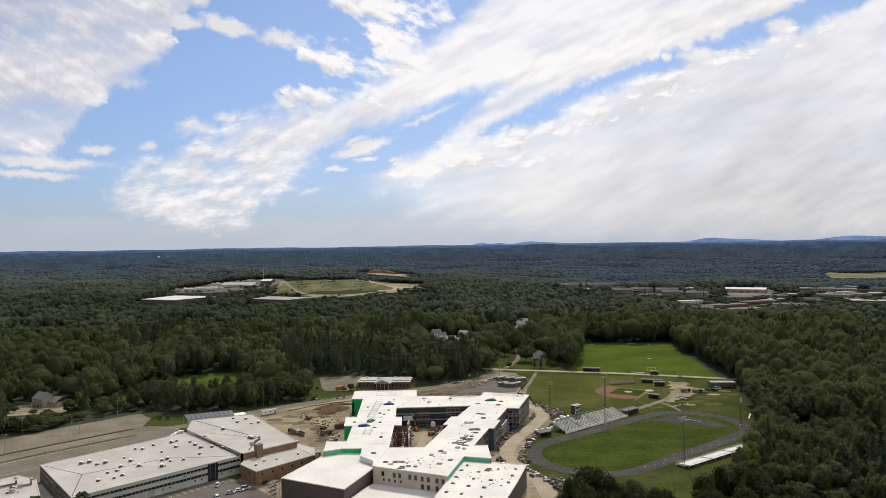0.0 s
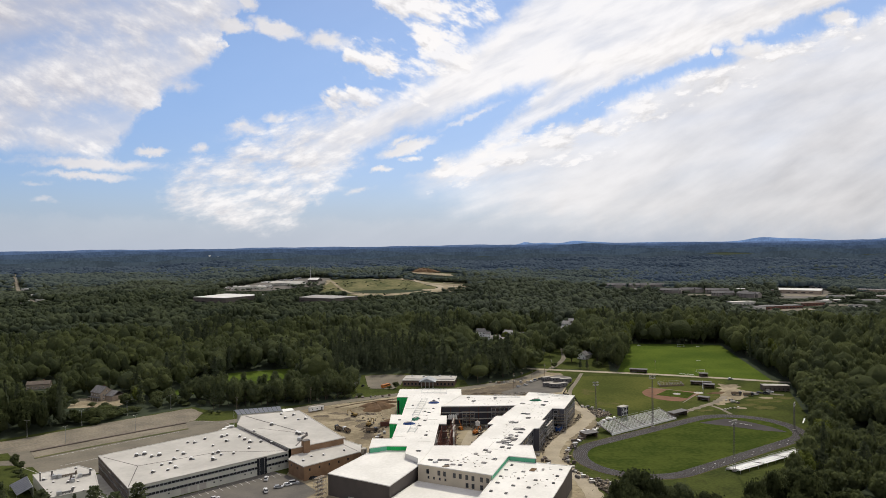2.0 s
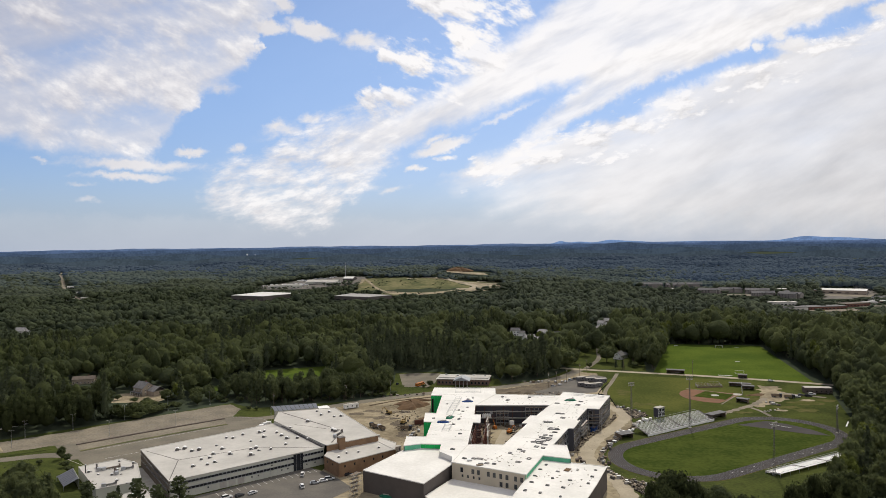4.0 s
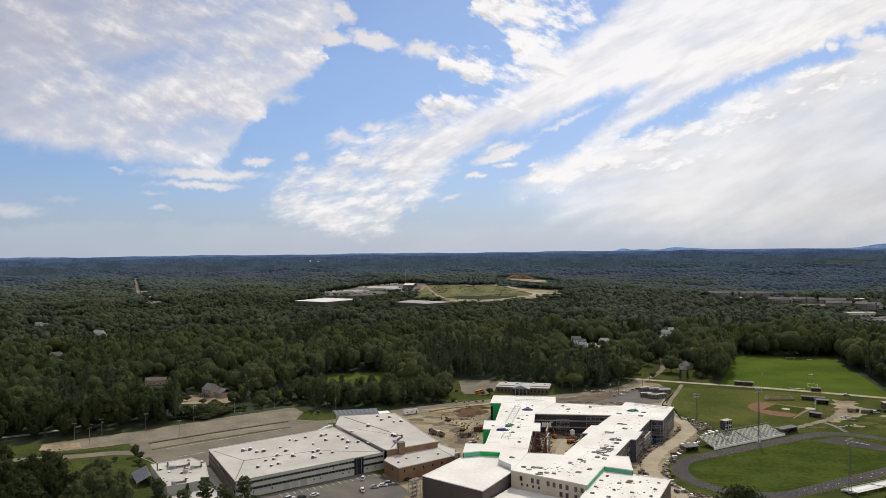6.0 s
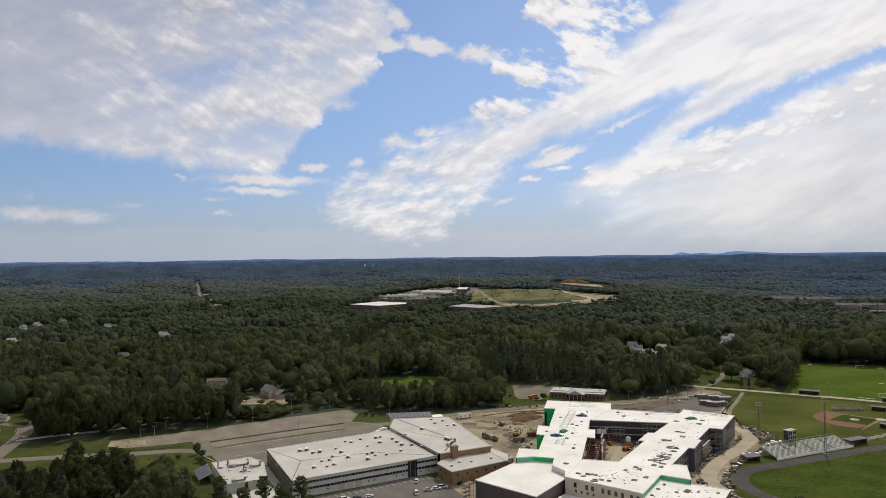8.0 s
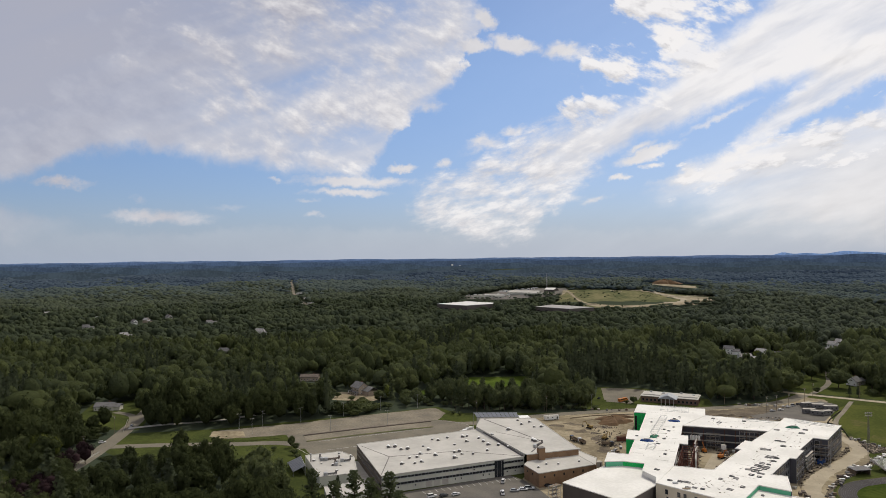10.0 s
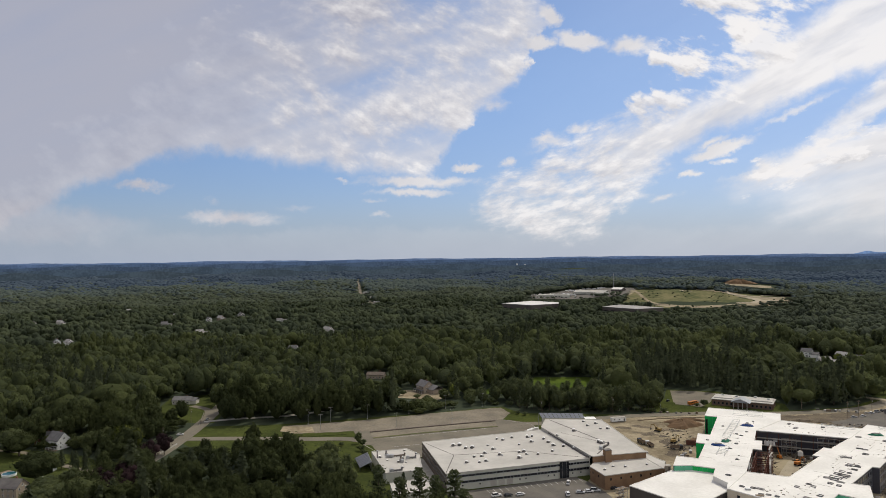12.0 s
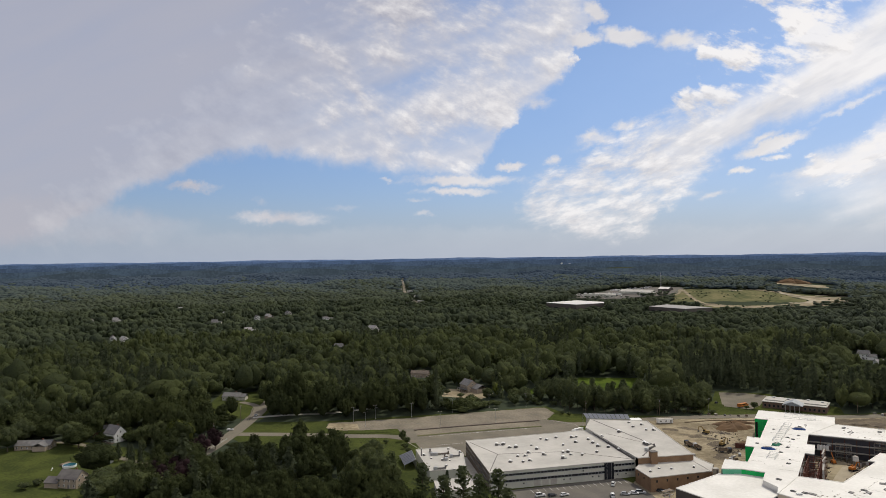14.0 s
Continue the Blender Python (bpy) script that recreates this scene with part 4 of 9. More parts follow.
def pine_crown(seed, tiers, per, leaf, core=True):
    """A ragged conifer of whorled boughs, unit height 1."""
    r = np.random.RandomState(seed)
    V, F, k = [], [], 0
    for i in range(tiers):
        h = 0.22 + 0.78 * i / (tiers - 1)
        rad = 0.31 * (1.04 - h) ** 0.72 * r.uniform(0.75, 1.2)
        a = r.uniform(0, 6.28) + np.arange(per) * 2 * math.pi / per + r.normal(0, 0.25, per)
        rr = rad * r.uniform(0.55, 1.15, per)
        cpos = np.stack([np.cos(a) * rr, np.sin(a) * rr, h - 0.03 * rr / 0.2 + r.normal(0, 0.012, per)], 1)
        v, f = leaf_quads(r, cpos, np.stack([np.cos(a) * 0.5, np.sin(a) * 0.5, np.full(per, 0.8)], 1), leaf)
        V.append(v), F.append(f + k)
        k += len(v)
    if core:
        n = 6
        a = np.arange(n) * 2 * math.pi / n
        v = np.concatenate([np.stack([0.15 * np.cos(a), 0.15 * np.sin(a), np.full(n, 0.2)], 1), [[0, 0, 0.97]]])
        f = np.array([(i, (i + 1) % n, n) for i in range(n)])
        V.append(v), F.append(f + k)
    return np.concatenate(V), np.concatenate(F)


def white_pine_crown(seed, whorls, sprays, leaf):
    """An open pine: uneven boughs reaching out and up in flat sprays, with gaps between, unit height 1."""
    r = np.random.RandomState(seed)
    V, F, k = [], [], 0
    for i in range(whorls):
        h = 0.26 + 0.70 * i / (whorls - 1)
        for a in r.uniform(0, 6.28) + np.arange(5) * 1.257 + r.normal(0, 0.3, 5):
            reach = 0.36 * (1.06 - h) ** 0.55 * r.uniform(0.45, 1.25)
            t = np.sqrt(r.uniform(0.05, 1, sprays))
            side = r.normal(0, 0.10, sprays) * t * reach * 2.2
            pos = np.stack([np.cos(a) * t * reach - np.sin(a) * side, np.sin(a) * t * reach + np.cos(a) * side, h + 0.05 * t ** 2 + r.normal(0, 0.008, sprays)], 1)
            v, f = leaf_quads(r, pos, np.tile([0.25 * math.cos(a), 0.25 * math.sin(a), 1.0], (sprays, 1)), leaf)
            V.append(v), F.append(f + k)
            k += len(v)
    d = ellipsoid_points(r, 16, 0.0)
    v, f = leaf_quads(r, d * np.array([0.04, 0.04, 0.05]) + np.array([0, 0, 0.96]), d, leaf)
    V.append(v), F.append(f + k)
    return np.concatenate(V), np.concatenate(F)


def ball(r, rx, rz, cz, level=1):
    bm = bmesh.new()
    bmesh.ops.create_icosphere(bm, subdivisions=level, radius=1)
    v = np.array([p.co[:] for p in bm.verts])
    f = np.array([[q.index for q in p.verts] for p in bm.faces])
    bm.free()
    v = v * r.uniform(0.8, 1.15, (len(v), 1)) * np.array([rx, rx, rz]) + np.array([0, 0, cz])
    return v, f


def lump_crown(seed, lumps):
    """A far crown: a few ragged knobs, unit height 1."""
    r = np.random.RandomState(seed)
    V, F, k = [], [], 0
    c = ellipsoid_points(r, lumps, 0.0) * np.array([0.30, 0.30, 0.22]) * r.uniform(0.6, 1.2, (lumps, 1)) + np.array([0, 0, 0.6])
    for p in c:
        v, f = ball(r, r.uniform(0.2, 0.28), r.uniform(0.18, 0.26), 0)
        keep = v[f].mean(1)[:, 2] > -0.1
        V.append(v + p), F.append(f[keep] + k)
        k += len(v)
    return np.concatenate(V), np.concatenate(F)


def tri_mesh(name, V, F):
    me = bpy.data.meshes.new(name)
    me.vertices.add(len(V))
    me.vertices.foreach_set("co", np.ascontiguousarray(V, np.float32).ravel())
    me.loops.add(len(F) * 3)
    me.loops.foreach_set("vertex_index", np.ascontiguousarray(F, np.int32).ravel())
    me.polygons.add(len(F))
    me.polygons.foreach_set("loop_start", np.arange(0, len(F) * 3, 3, dtype=np.int32))
    me.update(calc_edges=True)
    return me


def woods(name, shapes, xs, ys, heights, widths, material, label, seed):
    """Many crowns joined into one mesh."""
    r = np.random.RandomState(seed)
    pick, turn = r.randint(0, len(shapes), len(xs)), r.uniform(0, 6.28, len(xs))
    zs = land(xs, ys)
    V, F, k = [], [], 0
    for s, (sv, sf) in enumerate(shapes):
        at = np.nonzero(pick == s)[0]
        if not len(at):
            continue
        c, n = np.cos(turn[at])[:, None], np.sin(turn[at])[:, None]
        w, h = widths[at][:, None], heights[at][:, None]
        x = (sv[:, 0] * c - sv[:, 1] * n) * w + xs[at][:, None]
        y = (sv[:, 0] * n + sv[:, 1] * c) * w + ys[at][:, None]
        z = sv[:, 2] * h + zs[at][:, None]
        V.append(np.stack([x, y, z], 2).reshape(-1, 3))
        F.append((sf[None] + (np.arange(len(at)) * len(sv))[:, None, None] + k).reshape(-1, 3))
        k += len(at) * len(sv)
    me = tri_mesh(name, np.concatenate(V), np.concatenate(F))
    me.materials.append(material)
    me.polygons.foreach_set("use_smooth", [True] * len(me.polygons))
    return tagged(new(name, me), label, "woods", kind="stuff")


def scatter(r0, r1, step, seed, clear, growth=0.0, margin=0.0):
    """Jittered places over the fan that the view sweeps, outside the clearings."""
    r = np.random.RandomState(seed)
    xs, ys = [], []
    if growth:
        rad = r0
        while rad < r1:
            s = rad * growth
            az = np.arange(-0.66, 1.26, growth)
            az = az + r.uniform(-0.5, 0.5, len(az)) * growth
            rr = rad + r.uniform(-0.5, 0.5, len(az)) * s
            xs.append(-rr * np.sin(az)), ys.append(rr * np.cos(az))
            rad += s * 1.25
        xs, ys = np.concatenate(xs), np.concatenate(ys)
    else:
        g = np.arange(-r1, r1, step)
        gx, gy = np.meshgrid(g, np.arange(0, r1, step))
        xs = (gx + r.uniform(-0.45, 0.45, gx.shape) * step).ravel()
        ys = (gy + r.uniform(-0.45, 0.45, gx.shape) * step).ravel()
        rad, az = np.hypot(xs, ys), np.arctan2(-xs, ys)
        ok = (rad >= r0) & (rad < r1) & (az > -0.66) & (az < 1.26)
        xs, ys = xs[ok], ys[ok]
    for poly in clear:
        ok = ~inside(xs, ys, poly)
        xs, ys = xs[ok], ys[ok]
    return xs, ys


def knobbly_crown(seed, lumps, level, leaves, leaf, flat=0.27):
    """A domed crown of ragged knobs with loose leaf sprays on its outline, unit height 1."""
    r = np.random.RandomState(seed)
    V, F, k = [], [], 0
    c = ellipsoid_points(r, lumps, -0.25) * np.array([0.31, 0.31, flat]) * r.uniform(0.7, 1.15, (lumps, 1)) + np.array([0, 0, 0.56])
    for p in c:
        rad = r.uniform(0.14, 0.23)
        v, f = ball(r, rad * (0.76 if leaves > 12 else 0.92), rad * r.uniform(0.85, 1.05), 0, level)
        keep = v[f].mean(1)[:, 2] > -0.25 * rad
        V.append(v + p), F.append(f[keep] + k)
        k += len(v)
        if leaves:
            d = ellipsoid_points(r, leaves, -0.2)
            v, f = leaf_quads(r, p + d * rad * r.uniform(0.8, 1.25, (leaves, 1)), d, leaf)
            V.append(v), F.append(f + k)
            k += len(v)
    v, f = ball(r, 0.34, 0.32, 0.46)
    V.append(v), F.append(f + k)
    return np.concatenate(V), np.concatenate(F)


def domed_crown(seed, level, bumps, leaves, leaf, flat=0.36, ragged=0.06):
    """A closed rounded crown swollen into bough clumps, with loose leaf sprays on it, unit height 1."""
    r = np.random.RandomState(seed)
    v, f = ball(r, 1.0, 1.0, 0.0, level)
    v /= np.linalg.norm(v, axis=1)[:, None]
    d = ellipsoid_points(r, bumps, -0.35) + r.normal(0, 0.14, (bumps, 3))
    d /= np.linalg.norm(d, axis=1)[:, None]
    near = np.clip((v @ d.T - 0.72) / 0.28, 0, 1) * r.uniform(0.5, 1.2, bumps)
    swell = 0.74 + 0.34 * np.sqrt(near.max(1)) + r.normal(0, ragged, len(v))
    sx, sy = r.uniform(0.44, 0.54, 2)
    v = v * swell[:, None] * np.array([sx, sy, flat * 1.22]) + np.array([0, 0, 0.54])
    keep = v[f].mean(1)[:, 2] > 0.16
    used, f = np.unique(f[keep], return_inverse=True)
    v, f = v[used], f.reshape(-1, 3)
    V, F = [v], [f]
    if leaves:
        at = v[r.randint(0, len(v), leaves)]
        out = at - np.array([0, 0, 0.5])
        out /= np.linalg.norm(out, axis=1)[:, None]
        lv, lf = leaf_quads(r, at + out * r.uniform(0.0, 0.05, (leaves, 1)), out, leaf)
        V.append(lv), F.append(lf + len(v))
    return np.concatenate(V), np.concatenate(F)


def grow_woods():
    front_b = [knobbly_crown(10 + i, 10, 1, 24, 0.042, 0.20 + 0.035 * i) for i in range(6)]
    near_b = [knobbly_crown(20 + i, 9, 1, 15, 0.050, 0.20 + 0.035 * i) for i in range(6)]
    near_p = [pine_crown(30 + i, 13, 9, 0.055) for i in range(4)]
    mid_b = [domed_crown(50 + i, 2, 11, 30, 0.052, 0.25 + 0.03 * i, 0.07) for i in range(6)] + [knobbly_crown(60 + i, 5, 1, 7, 0.06, 0.22 + 0.035 * i) for i in range(6)]
    mid_p = [pine_crown(70 + i, 9, 7, 0.075) for i in range(4)]
    canopy_b = [domed_crown(120 + i, 1, 5, 0, 0.0, 0.26 + 0.03 * i, 0.07) for i in range(6)]
    far_b = [domed_crown(90 + i, 1, 6, 0, 0.0, 0.27 + 0.03 * i, 0.085) for i in range(6)] + [lump_crown(100 + i, 1) for i in range(3)]
    for tag, r0, r1, step, bs, ps, seed in (("front", 190, 350, 8.6, front_b, near_p, 7), ("near", 350, 570, 9.2, near_b, near_p, 1), ("middle", 570, 1000, 10.2, mid_b, mid_p, 2)):
        xs, ys = scatter(r0, r1, step, seed, CLEARINGS + FAR_CLEAR)
        r = np.random.RandomState(seed + 100)
        pine = (wave(xs * 4.0, ys * 4.0, 9) + r.normal(0, 0.40, len(xs)) + 1.3 * inside(xs, ys, [(-270, 590), (-20, 600), (40, 660), (10, 760), (-220, 760)])) > 1.0
        h = r.uniform(9, 18, len(xs)) + 2.6 * wave(xs * 5, ys * 5, 3) + 4.2 * wave(xs * 11, ys * 11, 21) + 5.0 * np.clip((np.hypot(xs, ys) - 480) / 60, 0, 1)
        h = h + 6.0 * np.clip((xs - 60) / 60, 0, 1) * np.clip((ys - 560) / 60, 0, 1)
        h = lowered(xs, ys, np.maximum(h, 6), 0.3)
        # front and western stands take the darker leaf in place of shade
        west = (xs + 60 * wave(xs * 3, ys * 3, 31) < -240) | (tag == "front")
        for which, shapes, m, kind in ((~pine & west, bs, M_DIMLEAF if tag == "middle" else M_SHADELEAF, "broadleaf"), (~pine & ~west, bs, M_LEAF, "broadleaf"), (pine, ps, M_PINE, "pine")):
            n = int(which.sum())
            if not n:
                continue
            hh = h[which] * (1.0 if kind == "broadleaf" else 1.18)
            ww = np.clip(10.5 * np.exp(r.normal(0, 0.26, n)), 6, 19) + 0.25 * np.maximum(hh - 14, 0) if kind == "broadleaf" else r.uniform(14, 19, n)
            giant = r.uniform(0, 1, n) < 0.16
            ww, hh = np.where(giant, ww * 1.35, ww), np.where(giant, hh * 1.14, hh)
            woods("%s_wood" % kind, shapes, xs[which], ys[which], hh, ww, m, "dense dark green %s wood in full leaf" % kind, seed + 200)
    xs, ys = scatter(1000, 1750, 10.2, 3, FAR_CLEAR)
    r = np.random.RandomState(103)
    h = lowered(xs, ys, np.maximum(6, r.uniform(11, 17, len(xs)) + 3.5 * wave(xs * 3, ys * 3, 3) + 5.5 * wave(xs * 8, ys * 8, 22)), 0.4)
    wide = np.clip(12 * np.exp(r.normal(0, 0.30, len(xs))), 6.5, 24)
    # towards the sun the canopy colour is lightened, standing in for haze
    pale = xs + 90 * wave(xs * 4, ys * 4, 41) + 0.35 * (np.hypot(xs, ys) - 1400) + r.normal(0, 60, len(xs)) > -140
    for which, m, lab in ((~pale, M_FARWOOD, "closed green canopy of distant woods"), (pale, M_HAZEWOOD, "canopy of distant woods, lightened by painted haze")):
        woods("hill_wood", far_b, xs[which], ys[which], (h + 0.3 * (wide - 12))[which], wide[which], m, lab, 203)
    xs, ys = scatter(1750, 3230, 0, 4, FAR_CLEAR, 0.0051)
    r = np.random.RandomState(104)
    rad = np.hypot(xs, ys)
    h = lowered(xs, ys, r.uniform(11, 15, len(xs)) + 6.0 * wave(xs * 4, ys * 4, 23) - np.clip((rad - 3600) / 120, 0, 7), 0.4)
    w = rad * 0.0088 * np.exp(r.normal(0, 0.28, len(xs)))
    # with depth the foliage turns bluer and glows, haze painted in the material
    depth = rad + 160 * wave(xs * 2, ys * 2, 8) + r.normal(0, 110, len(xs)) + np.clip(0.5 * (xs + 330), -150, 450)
    for name, which, m, lab in (("distant_wood", (depth < 2050), M_HAZEWOOD, "rolling green woods far off"), ("upland_wood", (depth >= 2050) & (depth < 2550), M_UPWOOD, "upland woods far off, greyed by painted haze"),
                                ("skyline_wood", depth >= 2550, M_DISTWOOD, "woods towards the skyline, blued by painted haze")):
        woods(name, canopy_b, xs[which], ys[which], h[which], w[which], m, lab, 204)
    # trees left standing between the depot halls
    r = np.random.RandomState(107)
    xs, ys = r.uniform(-680, -430, 260), r.uniform(1730, 1835, 260)
    ok = inside(xs, ys, FAR_CLEAR[3]) & ((xs + 0.4 * ys > 195) | (ys < 1752)) & (wave(xs * 9, ys * 9, 6) > -0.35)
    woods("depot_wood", far_b, xs[ok], ys[ok], r.uniform(4, 9, int(ok.sum())), r.uniform(8, 15, int(ok.sum())), M_HAZEWOOD, "low trees between the far depot halls", 207)
    # scrub on the landfill hill
    r = np.random.RandomState(106)
    xs, ys = r.uniform(-440, -60, 420), r.uniform(1600, 2010, 420)
    ok = inside(xs, ys, FAR_CLEAR[2]) & (wave(xs * 6, ys * 6, 4) > 0.0)
    woods("hill_scrub", far_b, xs[ok], ys[ok], r.uniform(1.5, 4, int(ok.sum())), r.uniform(3, 7, int(ok.sum())), M_FARWOOD, "dark scrub dotted over the dry hill", 206)


def lowered(xs, ys, h, share):
    for poly in FAR_LOW:
        h = np.where(inside(xs, ys, poly), h * share, h)
    return h


grow_woods()


def ridge(name, r, az0, az1, heights, label, material=None):
    """A far wooded ridge as a thin skyline backdrop; heights in metres along the arc, fitted to the view."""
    n = len(heights)
    vs, fs = [], []
    for i, h in enumerate(heights):
        az = radians(az0 + (az1 - az0) * i / (n - 1))
        x, y = -math.sin(az), math.cos(az)
        vs += [(x * r, y * r, 40), (x * r, y * r, h), (x * (r + 60), y * (r + 60), 40)]
    for i in range(n - 1):
        a, b = 3 * i, 3 * (i + 1)
        fs += [(b, a, a + 1, b + 1), (a + 1, a + 2, b + 2, b + 1)]
    return solo(name, Mb().add(vs, fs), material or M_RIDGE, label, "ridge", kind="structure")


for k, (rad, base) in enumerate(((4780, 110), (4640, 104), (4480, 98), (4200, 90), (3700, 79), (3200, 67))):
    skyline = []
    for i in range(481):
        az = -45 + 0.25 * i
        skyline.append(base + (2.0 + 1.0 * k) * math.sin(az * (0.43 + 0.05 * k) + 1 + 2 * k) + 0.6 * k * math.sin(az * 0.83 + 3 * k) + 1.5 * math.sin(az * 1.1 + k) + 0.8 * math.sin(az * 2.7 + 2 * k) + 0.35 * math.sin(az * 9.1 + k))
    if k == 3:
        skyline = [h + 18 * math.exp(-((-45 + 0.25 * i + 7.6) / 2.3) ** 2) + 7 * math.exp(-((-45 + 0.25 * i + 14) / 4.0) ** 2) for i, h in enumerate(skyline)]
    ridge("far_ridge", rad, -45, 75, skyline, "long wooded skyline ridge in painted blue haze", M_RIDGES[k])
PEAKS = []
for i in range(161):
    az = -40 + 0.25 * i
    PEAKS.append(108 + sum(h * math.exp(-((az - c) / w) ** 2) for c, w, h in ((-3.1, 0.5, 17), (-4.6, 0.9, 12), (-7.0, 1.0, 19), (-8.6, 1.2, 10), (-20.9, 1.3, 22), (-23.2, 2.0, 17), (-30.2, 1.8, 20), (-33, 3, 16), (-14, 5, 6))))
ridge("far_mountains", 4850, -40, 0, PEAKS, "hills on the horizon in painted blue haze", M_PEAK)

# ---------------- building helpers ----------------
def turned(poly):
    n = len(poly)
    area = sum(poly[i][0] * poly[(i + 1) % n][1] - poly[(i + 1) % n][0] * poly[i][1] for i in range(n))
    return list(poly) if area > 0 else list(poly)[::-1]


def wall_run(parent, p, q, z0, z1, material, name="wall", thick=0.4, label=""):
    """A wall slab along p to q whose outer face is that line, the inside to its left."""
    d = Vector((q[0] - p[0], q[1] - p[1])).normalized()
    n = Vector((-d.y, d.x)) * thick
    return part(name, Mb().prism([p, q, (q[0] + n.x, q[1] + n.y), (p[0] + n.x, p[1] + n.y)], z0, z1), material, parent, label)


def along(parent, name, mesh, p, q, at, z, out=0.0):
    """Sets a piece on the wall from p to q, at metres along it, facing outward."""
    d = Vector((q[0] - p[0], q[1] - p[1])).normalized()
    ob = new(name, mesh)
    ob.parent = parent
    ob.matrix_basis = pose(p[0] + d.x * at + d.y * out, p[1] + d.y * at - d.x * out, z, 0, 0, math.degrees(math.atan2(d.y, d.x)))
    return ob


def length(p, q):
    return math.hypot(q[0] - p[0], q[1] - p[1])


def window_mesh(w, h, frame_mat, bars=1):
    """A frame ring with rebate, in one piece, and its pane; faces local -y."""
    f, y0, y1 = 0.1, -0.06, 0.04
    o = [(-w / 2, 0), (w / 2, 0), (w / 2, h), (-w / 2, h)]
    n = [(-w / 2 + f, f), (w / 2 - f, f), (w / 2 - f, h - f), (-w / 2 + f, h - f)]
    vs = [(x, y0, z) for x, z in o] + [(x, y0, z) for x, z in n] + [(x, y1, z) for x, z in o] + [(x, y1, z) for x, z in n]
    fs = []
    for i in range(4):
        k = (i + 1) % 4
        fs += [(i, k, 4 + k, 4 + i), (8 + k, 8 + i, 12 + i, 12 + k), (i, 8 + i, 8 + k, k), (4 + i, 4 + k, 12 + k, 12 + i)]
    me = Mb().add(vs, fs).mesh("window")
    me.materials.append(frame_mat)
    pane = Mb().box(0, 0, f, w - 2 * f, 0.03, h - 2 * f).mesh("pane")
    pane.materials.append(M_GLASS)
    PANES[me.name] = pane
    return me


PANES = {}


def glazed(ob):
    """Gives a window its pane."""
    p = new("pane", PANES[ob.data.name])
    p.parent = ob
    return ob


def roof_slab(parent, poly, z, material, label, name="roof", lip=0.45, thick=0.3):
    """A flat roof with a raised rim."""
    slab = part(name, Mb().prism(poly, z - thick, z), material, parent, label)
    p = turned(poly)
    rim = Mb()
    for i in range(len(p)):
        a, b = p[i], p[(i + 1) % len(p)]
        d = Vector((b[0] - a[0], b[1] - a[1])).normalized()
        n = Vector((-d.y, d.x))
        o, k = n * -0.12, n * 0.35
        rim.prism([(a[0] + o.x, a[1] + o.y), (b[0] + o.x, b[1] + o.y), (b[0] + k.x, b[1] + k.y), (a[0] + k.x, a[1] + k.y)], z - 0.25, z + lip * 0.4 + 0.004 * (i % 5))
    part("roof_edge", rim, material, slab)
    return slab


